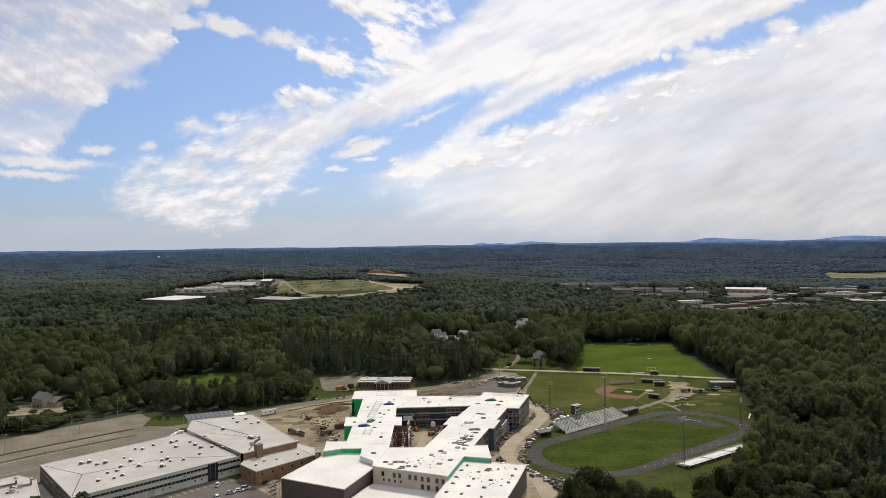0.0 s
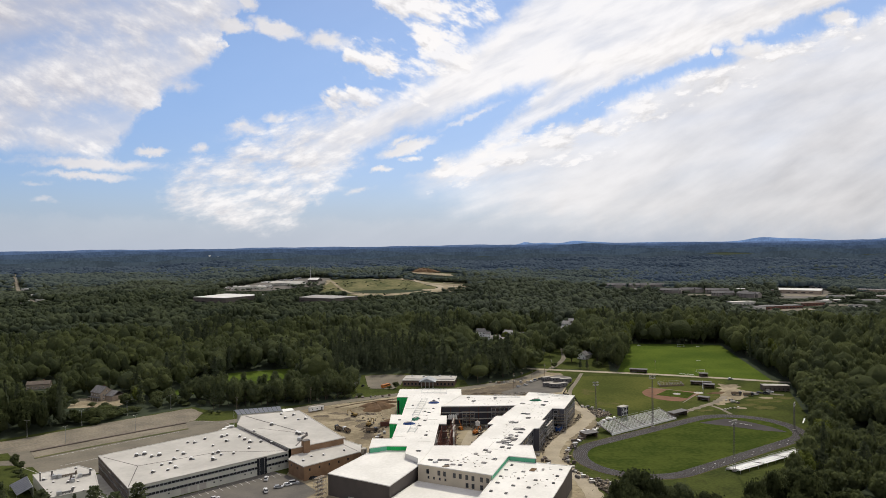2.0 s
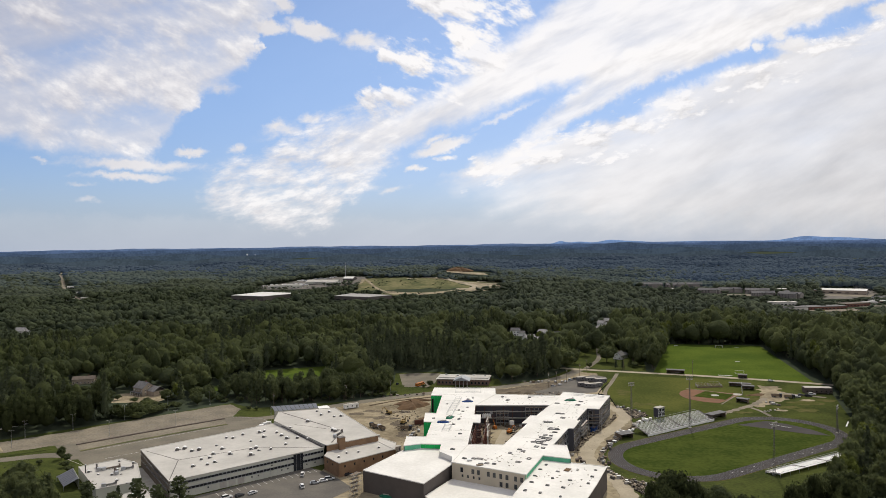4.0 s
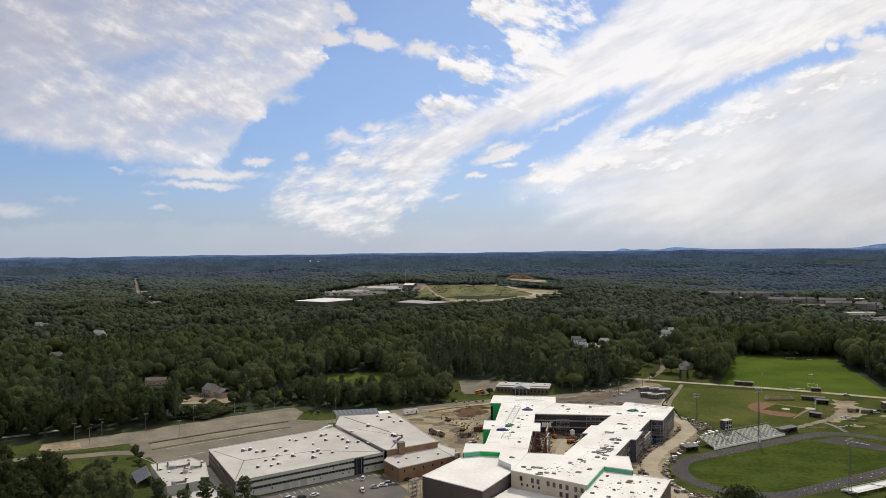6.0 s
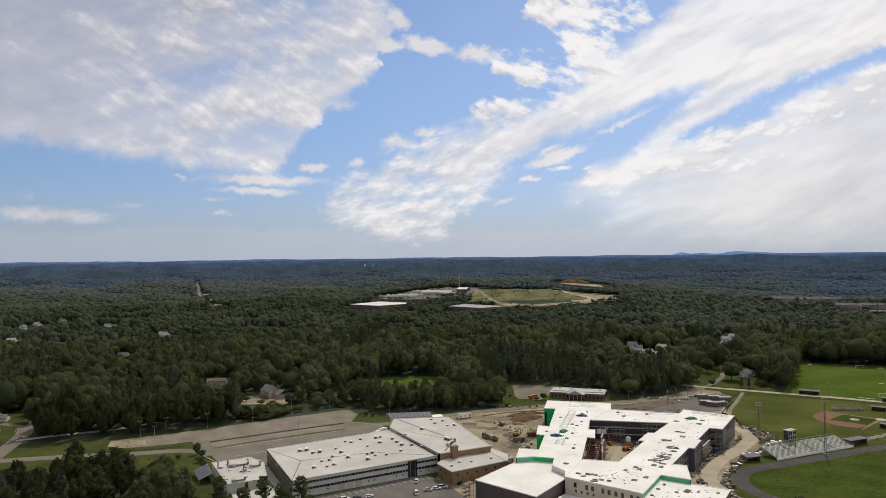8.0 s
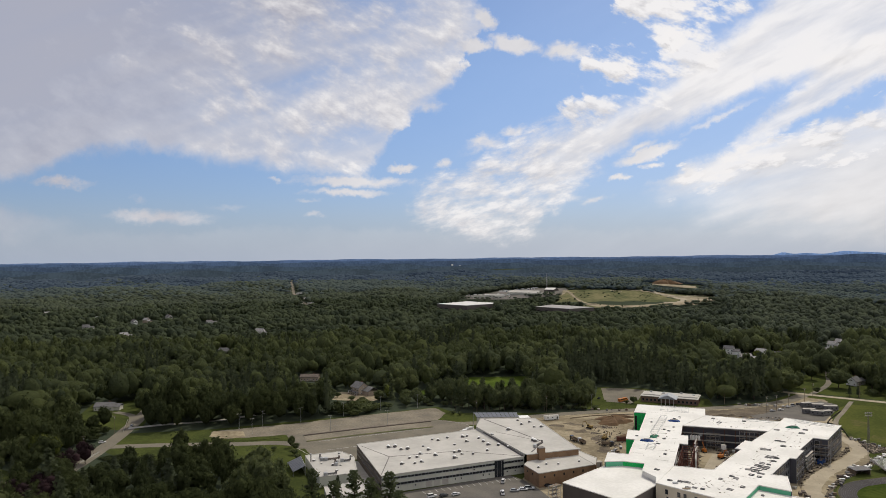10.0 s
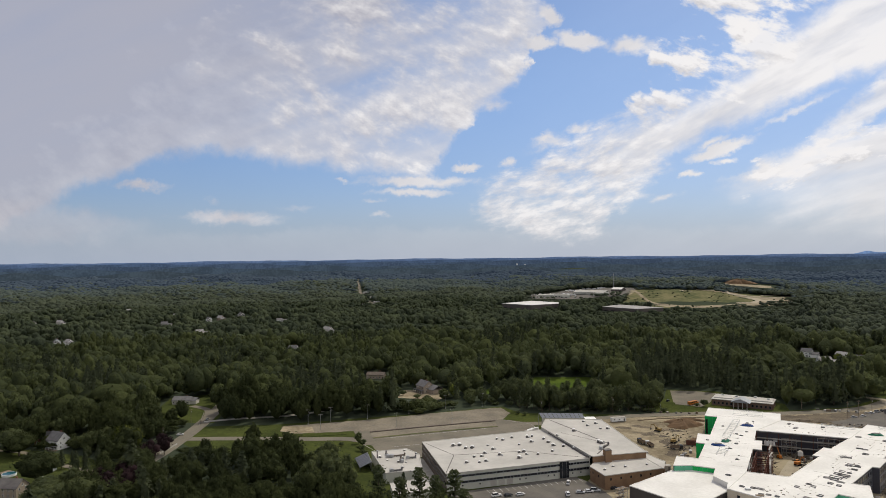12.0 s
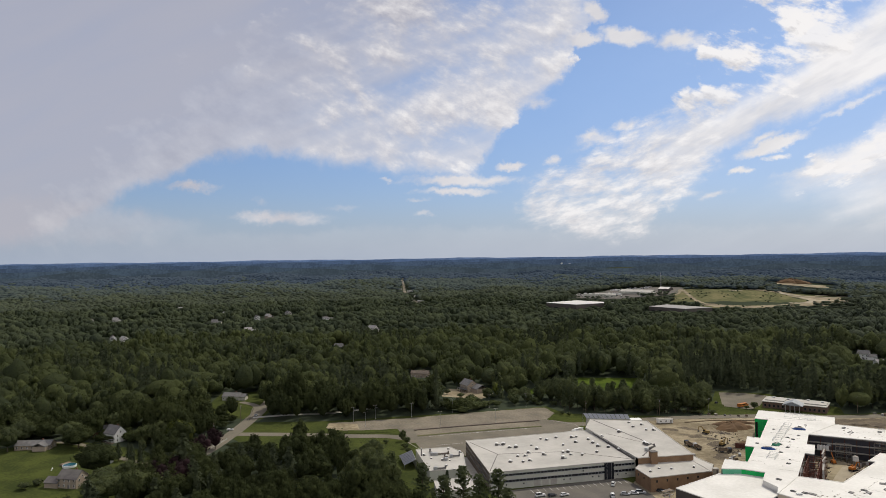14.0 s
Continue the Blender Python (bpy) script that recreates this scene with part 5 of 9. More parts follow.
# ---------------- the new school, under construction ----------------
def build_new_school():
    s = thing("school_building", "unfinished flat white-roofed school round a courtyard", "school")
    top = 13.0
    west = [(-66, 509), (-65, 483), (-57, 483), (-55, 432), (-62, 432.5), (-60, 411), (-55, 410.6), (-54, 379), (-65, 379), (-63.6, 361), (-55, 365.3), (-44, 365), (-43.5, 352),
            (-36, 344), (-35.4, 335.4), (-30, 366), (-30.5, 410.8), (-26, 410.5), (-27, 430.5), (-31, 430.7), (-32, 455), (-20, 489), (-21, 509.5)]
    east = [(-30, 366), (-35.4, 335.4), (0.6, 319.5), (9, 349), (22.5, 345), (22, 367.6), (15, 368), (25, 401.4), (28, 401), (33, 419.6), (31, 420.2), (40, 450), (47.5, 449),
            (59, 488), (28, 499), (25, 486.5), (17, 458), (7.5, 429.6), (4, 430), (-1.4, 410.7), (2, 410.5), (-11, 366)]
    north = [(-32, 455), (17, 458), (25, 486.5), (-20, 489)]
    gym = [(-78, 328), (-46, 311.6), (-35.6, 341), (-43.5, 352), (-44, 365), (-55, 365.2), (-64, 362)]
    block = [(9.2, 349.4), (0.6, 319.9), (-9.8, 281.5), (19.7, 277.5), (32.5, 317), (39.5, 340.7), (22.6, 345.4)]
    low = [(-45.5, 311.8), (-36.5, 300), (-12, 289), (0.4, 319.4), (-35.6, 335.2)]
    main_edges = {(-65, 483): M_GREEN, (-60, 411): M_GREEN, (-66, 509): M_BROWNPANEL, (-62, 432.5): M_BROWNPANEL, (-57, 483): M_BROWNPANEL, (-55, 410.6): M_BROWNPANEL, (-55, 365.3): M_GREEN, (-44, 365): M_ROOF,
                  (-63.6, 361): M_TEAL, (-43.5, 352): M_ROOF, (-36, 344): M_ROOF, (-35.4, 335.4): M_BEIGE, (0.6, 319.5): M_TEAL, (9, 349): M_TEAL}
    open_faces = []
    for poly, shared in ((west, {(-35.4, 335.4), (-32, 455)}), (east, {(-30, 366), (25, 486.5)}), (north, {(17, 458), (-20, 489)})):
        for i in range(len(poly)):
            p, q = poly[i], poly[(i + 1) % len(poly)]
            if p in shared and not (poly is east and p == (-35.4, 335.4)):
                continue
            court = (poly is west and 15 <= i <= 19) or (poly is east and i >= 16) or (poly is north and i == 0)
            if court:
                open_faces.append((p, q))
                continue
            wall_run(s, p, q, 0, top - 0.3, main_edges.get(p, M_DARKPANEL))
    # the courtyard faces are still open frames: slab edges, columns and a dark inner wall
    floor_col = Mb().box(0, 0, 0, 0.35, 0.35, top - 0.5).mesh("column")
    floor_col.materials.append(M_RUST)
    for p, q in open_faces:
        d = Vector((q[0] - p[0], q[1] - p[1])).normalized()
        n = Vector((-d.y, d.x))
        off = lambda a, k: (a[0] + n.x * k, a[1] + n.y * k)
        wall_run(s, off(p, 2.2), off(q, 2.2), 0, top - 0.3, M_DARKPANEL, "inner_wall")
        for z in (0.15, 4.2, 8.4):
            part("floor_slab", Mb().prism([off(p, 0.15), off(q, 0.15), off(q, 2.2), off(p, 2.2)], z, z + 0.35), M_CONC if z > 1 else M_GRAVEL, s)
        part("roof_beam", Mb().prism([off(p, 0.05), off(q, 0.05), off(q, 0.5), off(p, 0.5)], top - 0.95, top - 0.31), M_SEAM, s)
        k = max(1, int(length(p, q) / 6))
        for i in range(k + 1):
            along(s, "column", floor_col, off(p, 0.35), off(q, 0.35), min(max(i * length(p, q) / k, 0.3), length(p, q) - 0.3), 0)
    for poly, label in ((west, "white membrane roof of the west wing"), (east, "white membrane roof of the east wing"), (north, "white membrane roof of the linking wing")):
        roof_slab(s, poly, top, M_ROOF, label)
    # primer-red steel going up along the court's west side
    for k in range(9):
        for z in (4.0, 8.2, 11.8):
            part("steel_beam", Mb().box(-25.5, 376 + k * 4.2, z, 6.5, 0.18, 0.25), M_RUST, s)
        for x in (-28.6, -22.4):
            part("steel_column", Mb().box(x, 376 + k * 4.2, 0, 0.28, 0.28, 12.2), M_RUST, s)
    for z in (4.0, 8.2, 11.8):
        for x in (-28.6, -22.4):
            part("steel_beam", Mb().box(x, 392.8, z, 0.16, 33.6, 0.25), M_RUST, s)
    # windows of the beige front
    p, q = (-35.4, 335.4), (0.6, 319.5)
    tall, small = window_mesh(1.5, 2.3, M_SEAM, 1), window_mesh(1.0, 1.3, M_SEAM, 0)
    for at in (5.5, 11.6, 14.6, 19.9, 23.0, 26.4, 29.6, 34.0, 37.1):
        glazed(along(s, "window", tall, p, q, at, 9.0, 0.06))
    for at in (5.9, 8.9, 12.0, 15.1):
        glazed(along(s, "window", small, p, q, at, 6.7, 0.06))
    for at in (26.5, 29.6, 34.0):
        glazed(along(s, "window", tall, p, q, at, 5.3, 0.06))
    # storey lines, window bays and light panels on the east side
    bay = window_mesh(2.6, 2.2, M_STEEL, 1)
    pane = Mb().box(0, 0, 0, 1.1, 0.1, 2.9).mesh("cladding_panel")
    pane.materials.append(M_BROWNPANEL)
    r = random.Random(4)
    for p, q in (((40, 450), (47.5, 449)), ((47.5, 449), (59, 488)), ((31, 420.2), (40, 450)), ((28, 401), (33, 419.6)), ((15, 368), (25, 401.4)), ((22.5, 345), (22, 367.6))):
        ll = length(p, q)
        for z in (4.1, 8.3):
            wall_run(s, *[(a[0] + (q[1] - p[1]) / ll * 0.08, a[1] - (q[0] - p[0]) / ll * 0.08) for a in (p, q)], z, z + 0.22, M_STEEL, "storey_band", 0.2)
        if ll > 6:
            for i in range(int(ll / 4.2)):
                for z in (1.2, 5.3, 9.5):
                    glazed(along(s, "window", bay, p, q, 2.2 + i * 4.2, z, 0.05))
                    if r.random() < 0.5:
                        along(s, "cladding_panel", pane, p, q, 4.2 + i * 4.2, z - 0.3, 0.06)
    # insulation boards seams on the green faces
    stud = Mb().box(0, 0, 0, 0.06, 0.05, 12.6).mesh("joint_strip")
    stud.materials.append(M_TEAL)
    for p, q in (((-65, 483), (-57, 483)), ((-60, 411), (-55, 410.6)), ((-55, 365.3), (-44, 365))):
        for i in range(1, int(length(p, q) / 2.4)):
            along(s, "joint_strip", stud, p, q, i * 2.4, 0.05, 0.02)
    gap = Mb().box(0, 0, 0, 1.4, 0.06, 9.5).mesh("window_opening")
    gap.materials.append(M_BLACK)
    for p, q, at in (((-65, 483), (-57, 483), 1.0),):
        along(s, "window_opening", gap, p, q, at, 1.2, 0.04)
    # gym hall and the lower front blocks, each with its own roof
    for poly, h, m, lab in ((gym, 10.4, M_BROWNPANEL, "white roof over the dark-clad gym hall"), (block, 10.8, M_BROWNPANEL, "lower white roof of the front block"),
                                          (low, 4.6, M_BEIGE, "low white entrance roof")):
        pp = turned(poly)
        for i in range(len(pp)):
            wall_run(s, pp[i], pp[(i + 1) % len(pp)], 0, h - 0.3, m)
        roof_slab(s, poly, h, M_ROOF, lab)
    # rolled seams on the membranes
    for k in range(14):
        part("roof_seam", Mb().box(-43 + r.uniform(-10, 10), 374 + k * 9.4, top, r.uniform(6, 20), 0.12, 0.03, r.choice((0, 0, 90, 2))), M_CONC, s)
    for k in range(14):
        t = k / 13
        part("roof_seam", Mb().box(-3 + 40 * t + r.uniform(-5, 3), 350 + 130 * t, top, r.uniform(5, 16), 0.12, 0.03, r.choice((-17, 73, 73))), M_CONC, s)
    return s


build_new_school()


# ---------------- the old school ----------------
def ribbon(parent, p, q, z, h, n, material=None):
    """A row of window panes with posts between, set along a wall."""
    ll = length(p, q)
    w = (ll - 1.0) / n
    pane = Mb().box(0, 0, 0, w - 0.16, 0.05, h).mesh("window_pane")
    pane.materials.append(M_GLASS)
    post = Mb().box(0, 0, -0.06, 0.14, 0.12, h + 0.12).mesh("mullion")
    post.materials.append(M_STEEL)
    for i in range(n):
        along(parent, "window_pane", pane, p, q, 0.5 + w * (i + 0.5), z, 0.04)
        along(parent, "mullion", post, p, q, 0.5 + w * i, z, 0.06)


def build_old_school():
    s = thing("old_school_building", "two-storey school with ribbon windows and aged pale roof", "school")
    A, B, C, D = (-209, 357), (-167, 309), (-109, 368), (-155, 416)
    main = [A, B, C, D]
    hall = [D, C, (-107, 366.5), (-83, 388), (-126, 452), (-160, 438)]
    brick = [(-106.4, 359), (-95, 347), (-71, 373), (-84, 388.5), (-106.4, 366)]
    annex = [(-83, 388.5), (-71, 375), (-73, 388), (-86, 400)]
    wing = [(-232, 337), (-202, 306), (-187, 319.5), (-204, 345), (-217, 352)]
    wing_low = [(-194, 298), (-183, 284), (-168, 300), (-182, 313)]
    yard = [(-201, 333), (-187, 319.5), (-177, 320.3), (-207, 354.6), (-216, 352.5), (-204, 345)]
    h1, h2 = 9.2, 10.8
    for p, q, m in ((A, B, M_BROWNSH), (B, C, M_PALEWALL), (D, A, M_PALEWALL)):
        wall_run(s, p, q, 0, h1 - 0.3, m)
    for p, q, m in (((-107, 366.5), (-83, 388), M_BRICK), ((-83, 388), (-126, 452), M_BRICK), ((-126, 452), (-160, 438), M_BRICK), ((-160, 438), D, M_BRICK)):
        wall_run(s, p, q, 0, h2 - 0.3, m)
    wall_run(s, D, C, h1, h2 - 0.3, M_PALEWALL)
    for poly, h, m in ((brick, 7.4, M_BRICK), (annex, 6.6, M_BRICK), (wing, 5.6, M_PALEWALL), (wing_low, 3.8, M_PALEWALL)):
        pp = turned(poly)
        for i in range(len(pp)):
            wall_run(s, pp[i], pp[(i + 1) % len(pp)], 0, h - 0.3, m)
        roof_slab(s, poly, h, M_ROOFOLD, "pale weathered membrane on a low wing")
    part("yard_paving", Mb().prism(yard, 0, 0.2), M_CONC, s, "grey concrete service yard")
    roof_slab(s, main, h1, M_ROOFOLD, "large pale membrane roof with dark seams")
    roof_slab(s, hall, h2, M_ROOFOLD, "pale membrane roof over the brick hall")
    # two dark ribbon windows along the front, with pale spandrels between
    ribbon(s, B, C, 6.75, 1.0, 42)
    ribbon(s, B, C, 3.5, 1.1, 42)
    joint = Mb().box(0, 0, 0, 0.09, 0.05, 1.86).mesh("panel_joint")
    joint.materials.append(M_STEEL)
    for i in range(1, 42):
        for z in (4.78, 1.3):
            along(s, "panel_joint", joint, B, C, 0.5 + (length(B, C) - 1.0) / 42 * i, z, 0.03)
    vent = Mb().box(0, 0, 0, 0.7, 0.06, 0.7).mesh("vent_opening")
    vent.materials.append(M_GLASS)
    for at in (9, 18.5, 41, 44.5, 52, 57.5, 61, 72, 77):
        along(s, "vent_opening", vent, B, C, at, 1.9 if at != 52 else 5.5, 0.05)
    for z in (6.48, 7.8, 3.24, 4.62):
        wall_run(s, (B[0] + 0.07, B[1] - 0.07), (C[0] + 0.07, C[1] - 0.07), z, z + 0.22, M_STEEL, "sill_band", 0.15)
    ribbon(s, A, B, 6.5, 1.0, 26)
    ribbon(s, A, B, 3.3, 1.1, 26)
    tower = Mb().box(0, 0, 0, 5.4, 0.5, 8.6).mesh("stair_glazing")
    tower.materials.append(M_GLASS)
    along(s, "stair_glazing", tower, B, C, 67.0, 0.2, 0.16)
    for x in (-1.35, 1.35):
        along(s, "stair_mullion", Mb().box(0, 0, 0, 0.12, 0.1, 8.4).mesh("stair_mullion"), B, C, 67.0 + x, 0.3, 0.46).data.materials.append(M_STEEL)
    door = Mb().box(0, 0, 0, 3.6, 0.08, 3.2).mesh("garage_door")
    door.materials.append(M_CONC)
    for at in (26, 30.6, 35.2):
        along(s, "garage_door", door, B, C, at, 0.1, 0.08)
    # dark seams dividing the roofs into bays
    def seam(p, q, z, w=0.28):
        d = Vector((q[0] - p[0], q[1] - p[1])).normalized()
        n = Vector((-d.y, d.x)) * w
        part("roof_seam", Mb().prism([(p[0] - n.x, p[1] - n.y), (q[0] - n.x, q[1] - n.y), (q[0] + n.x, q[1] + n.y), (p[0] + n.x, p[1] + n.y)], z, z + 0.06), M_SEAM, s)
    for p, q in (((-205, 355), (-179, 341)), ((-179, 341), (-146, 366)), ((-146, 366), (-133, 366)), ((-133, 366), (-110, 368.5)), ((-179, 341), (-168, 311))):
        seam(p, q, h1, 0.2)
    seam((-157, 437), (-106, 396), h2, 0.4)
    seam((-106, 396), (-106, 372), h2, 0.4)
    seam((-139, 408), (-106, 396), h2, 0.12)
    wall_run(s, (-154, 415.2), (-110.2, 367.8), h1, h1 + 0.9, M_SEAM, "expansion_joint", 0.7)
    chim = part("chimney", Mb().box(-100.5, 372.0, 6.8, 3.6, 3.2, 7.0, 42), M_BRICK, s, "square brown brick chimney")
    part("chimney_cap", Mb().box(-100.5, 372.0, 13.8, 3.9, 3.5, 0.3, 42), M_SEAM, chim)
    slot = Mb().box(0, 0, 0, 0.9, 0.06, 1.2).mesh("window")
    slot.materials.append(M_GLASS)
    for p, q in ((brick[0], brick[1]), (brick[1], brick[2])):
        for i in range(int(length(p, q) / 6)):
            along(s, "window", slot, p, q, 3.5 + i * 6, 4.6, 0.05)
    return s


build_old_school()


def panel_array(name, label, poly, z0, z1, n):
    """A tilted bank of bluish panels on a frame: poly is low edge a-b and high edge c-d."""
    a, b, c, d = (Vector(p) for p in poly)
    ob = thing(name, label, "glazing")
    for i in range(n):
        t0, t1 = (i + 0.06) / n, (i + 0.94) / n
        q = [a.lerp(b, t0), a.lerp(b, t1), d.lerp(c, t1), d.lerp(c, t0)]
        zz = [z0, z0, z1, z1]
        vs = [(q[k].x, q[k].y, zz[k] + o) for o in (0, 0.12) for k in range(4)]
        part("glass_panel", Mb().add(vs, [(3, 2, 1, 0), (4, 5, 6, 7), (0, 1, 5, 4), (1, 2, 6, 5), (2, 3, 7, 6), (3, 0, 4, 7)]), M_ROOFPANEL, ob)
    fr = Mb()
    for p, z in ((a, z0), (b, z0), (c, z1), (d, z1)):
        fr.tube((p.x, p.y, 0), (p.x, p.y, z), 0.12)
    part("frame", fr, M_STEEL, ob)
    wl = Mb().prism([tuple(c), tuple(d), (d.x + 0.01, d.y + 0.3), (c.x + 0.01, c.y + 0.3)], 0, z1 - 0.05)
    part("back_wall", wl, M_PALEWALL, ob)
    return ob


panel_array("greenhouse", "bluish glazed lean-to greenhouse at the wing end", [(-240, 331), (-226, 316.5), (-221, 321), (-234.5, 336)], 2.4, 5.2, 8)
# shed roofs built as tilted panels, raised to show above the hall
panel_array("solar_bank", "row of grey shed roofs behind the hall", [(-170, 451), (-142, 462), (-137.5, 453), (-164, 441.5)], 11.3, 10.4, 10)

# ---------------- running track and sports field ----------------
T_C, T_A = Vector((121.2, 420.7)), 38.0
T_E, T_N = Vector((math.cos(radians(38)), math.sin(radians(38)))), Vector((-math.sin(radians(38)), math.cos(radians(38))))


def oval(r, straight=97.5, n=28):
    """The outline of the track at radius r."""
    pts = []
    for side in (1, -1):
        c = T_C + T_E * (straight / 2) * side
        for i in range(n + 1):
            a = radians(-90 + 180 * i / n) if side > 0 else radians(90 + 180 * i / n)
            p = c + T_E * (math.cos(a) * r) + T_N * (math.sin(a) * r)
            pts.append((p.x, p.y))
    return pts


def ring(outer, inner, z0, z1):
    n = len(outer)
    mb = Mb()
    vs = [(x, y, z1) for x, y in outer] + [(x, y, z1) for x, y in inner] + [(x, y, z0) for x, y in outer]
    fs = [(i, (i + 1) % n, n + (i + 1) % n, n + i) for i in range(n)] + [(2 * n + i, 2 * n + (i + 1) % n, (i + 1) % n, i) for i in range(n)]
    return mb.add(vs, fs)


track = solo("running_track", ring(oval(36.8), oval(28.6), -0.2, 0.16), M_TRACK, "dark grey oval running track", "track", kind="structure")
for k in range(9):
    rr = 36.6 - k * 0.98
    part("lane_line", ring(oval(rr), oval(rr - 0.1), 0.1, 0.175), M_FAINT, track)
sheet("sports_turf", oval(28.6), 0.13, M_FIELD, "green turf inside the running track", "sports field")
sheet("jumping_apron", [(137, 465), (158, 476.4), (169, 468.6), (178.5, 456.5), (184.5, 443), (172, 446), (153, 457)], 0.17, M_TRACK, "grey paved apron at the track's end", "pavement")
part("runway_mark", Mb().box(163, 464, 0.172, 15, 0.5, 0.012, -40), M_LINE, track)
for k in range(16):
    p = T_C + T_E * (-44 + k * 6) - T_N * (31.5 + (k % 3) * 1.5)
    part("start_mark", Mb().box(p.x, p.y, 0.165, 1.2, 0.35, 0.012, 38), M_LINE, track)
shoulder = sheet("gravel_shoulder", oval(37.5), 0.1, M_WORN, "worn turf edge round the track", "pavement")

# ---------------- baseball ----------------
HOME = Vector((164.0, 557.0))
DIA = math.degrees(math.atan2(548 - 557, 125 - 164))


def arc(c, r, a0, a1, n=18):
    return [(c[0] + r * math.cos(radians(a0 + (a1 - a0) * i / n)), c[1] + r * math.sin(radians(a0 + (a1 - a0) * i / n))) for i in range(n + 1)]


mound_at = HOME + Vector((math.cos(radians(DIA)), math.sin(radians(DIA)))) * 18.4
sheet("infield_clay", [(HOME.x + 4, HOME.y + 1)] + arc(mound_at, 26, DIA - 70, DIA + 70, 24), 0.15, M_INFIELD, "reddish clay baseball infield", "sports field")
diamond = [HOME + Vector((math.cos(radians(DIA + a)), math.sin(radians(DIA + a)))) * d for a, d in ((0, 3), (41, 24), (0, 36), (-41, 24))]
sheet("infield_grass", [tuple(p) for p in diamond], 0.18, M_FIELD, "green grass square inside the infield", "sports field")
sheet("pitching_mound", arc(mound_at, 3.0, 0, 345, 14), 0.3, M_CONC, "pale round pitcher's mound", "sports field")
sheet("home_plate_circle", arc(HOME, 3.6, 0, 345, 14), 0.2, M_CONC, "pale dirt circle at home plate", "sports field")
for a in (45, -45):
    d = Vector((math.cos(radians(DIA + a)), math.sin(radians(DIA + a))))
    sheet("foul_line", strip([tuple(HOME + d * 4), tuple(HOME + d * 40)], 0.5), 0.16, M_GRAVEL, "pale foul line path", "path")


def dugout(x, y, turn, w, d, h, group="dugouts", roof=M_GREYSH):
    o = thing("dugout", "low dark dugout with a flat shed roof", "dugout", x, y, 0, turn, group)
    part("back_wall", Mb().box(0, d / 2 - 0.1, 0, w, 0.2, h), M_WOOD, o)
    for sx in (-1, 1):
        part("side_wall", Mb().box(sx * (w / 2 - 0.1), 0, 0, 0.2, d - 0.4, h), M_WOOD, o)
    part("roof", Mb().box(0, -0.2, h, w + 0.8, d + 1.0, 0.25), roof, o)
    part("bench", Mb().box(0, d / 2 - 0.8, 0.45, w - 0.8, 0.4, 0.08), M_BENCH, o)
    return o


for x, y, tn, w, d, h in ((160, 531, -35, 8, 4, 2.8), (175, 588, -15, 16, 3.5, 2.8), (178, 576, -12, 8, 5, 3.2), (136, 644, -14, 15, 5, 3.2), (188, 624, -14, 7, 4, 3.0),
                          (60.5, 431, 30, 9, 6, 3.0), (128, 483, 38, 15, 5, 3.4)):
    dugout(x, y, tn, w, d, h)


def backstop(x, y, turn, w, h):
    o = thing("backstop_fence", "tall wire backstop on steel posts", "fence", x, y, 0, turn)
    for i in range(6):
        part("post", Mb().tube((-w / 2 + w * i / 5, 0, 0), (-w / 2 + w * i / 5, 0, h), 0.07), M_STEEL, o)
    for k in range(5):
        part("rail", Mb().tube((-w / 2, 0, h * (k + 1) / 5), (w / 2, 0, h * (k + 1) / 5), 0.04), M_STEEL, o)
    return o


backstop(170, 566, 75, 22, 6)


def small_bench_row(x, y, turn, w):
    o = thing("spectator_bench", "long pale bench beside the field", "bench", x, y, 0, turn, "field benches")
    part("seat", Mb().box(0, 0, 0.5, w, 0.8, 0.12), M_WHITE, o)
    for sx in (-0.4, 0.4):
        part("support", Mb().box(sx * w, 0, 0, 0.2, 0.7, 0.5), M_STEEL, o)


for x, y, tn, w in ((176, 633, -15, 12), (208, 706, -8, 4), (172, 810, -8, 4), (235, 800, -8, 4), (206, 470, 62, 14), (86, 463, 38, 10)):
    small_bench_row(x, y, tn, w)


def goal(x, y, turn):
    o = thing("soccer_goal", "white soccer goal frame with net bars", "goal", x, y, 0, turn, "soccer goals")
    for sx in (-3.66, 3.66):
        part("post", Mb().tube((sx, 0, 0), (sx, 0, 2.44), 0.1), M_WHITE, o)
    part("crossbar", Mb().tube((-3.66, 0, 2.44), (3.66, 0, 2.44), 0.1), M_WHITE, o)
    part("back_frame", Mb().tube((-3.66, 0, 2.44), (-3.66, 1.8, 0), 0.06).tube((3.66, 0, 2.44), (3.66, 1.8, 0), 0.06).tube((-3.66, 1.8, 0.05), (3.66, 1.8, 0.05), 0.06), M_WHITE, o)


goal(216, 800, -6), goal(192, 646, 170)


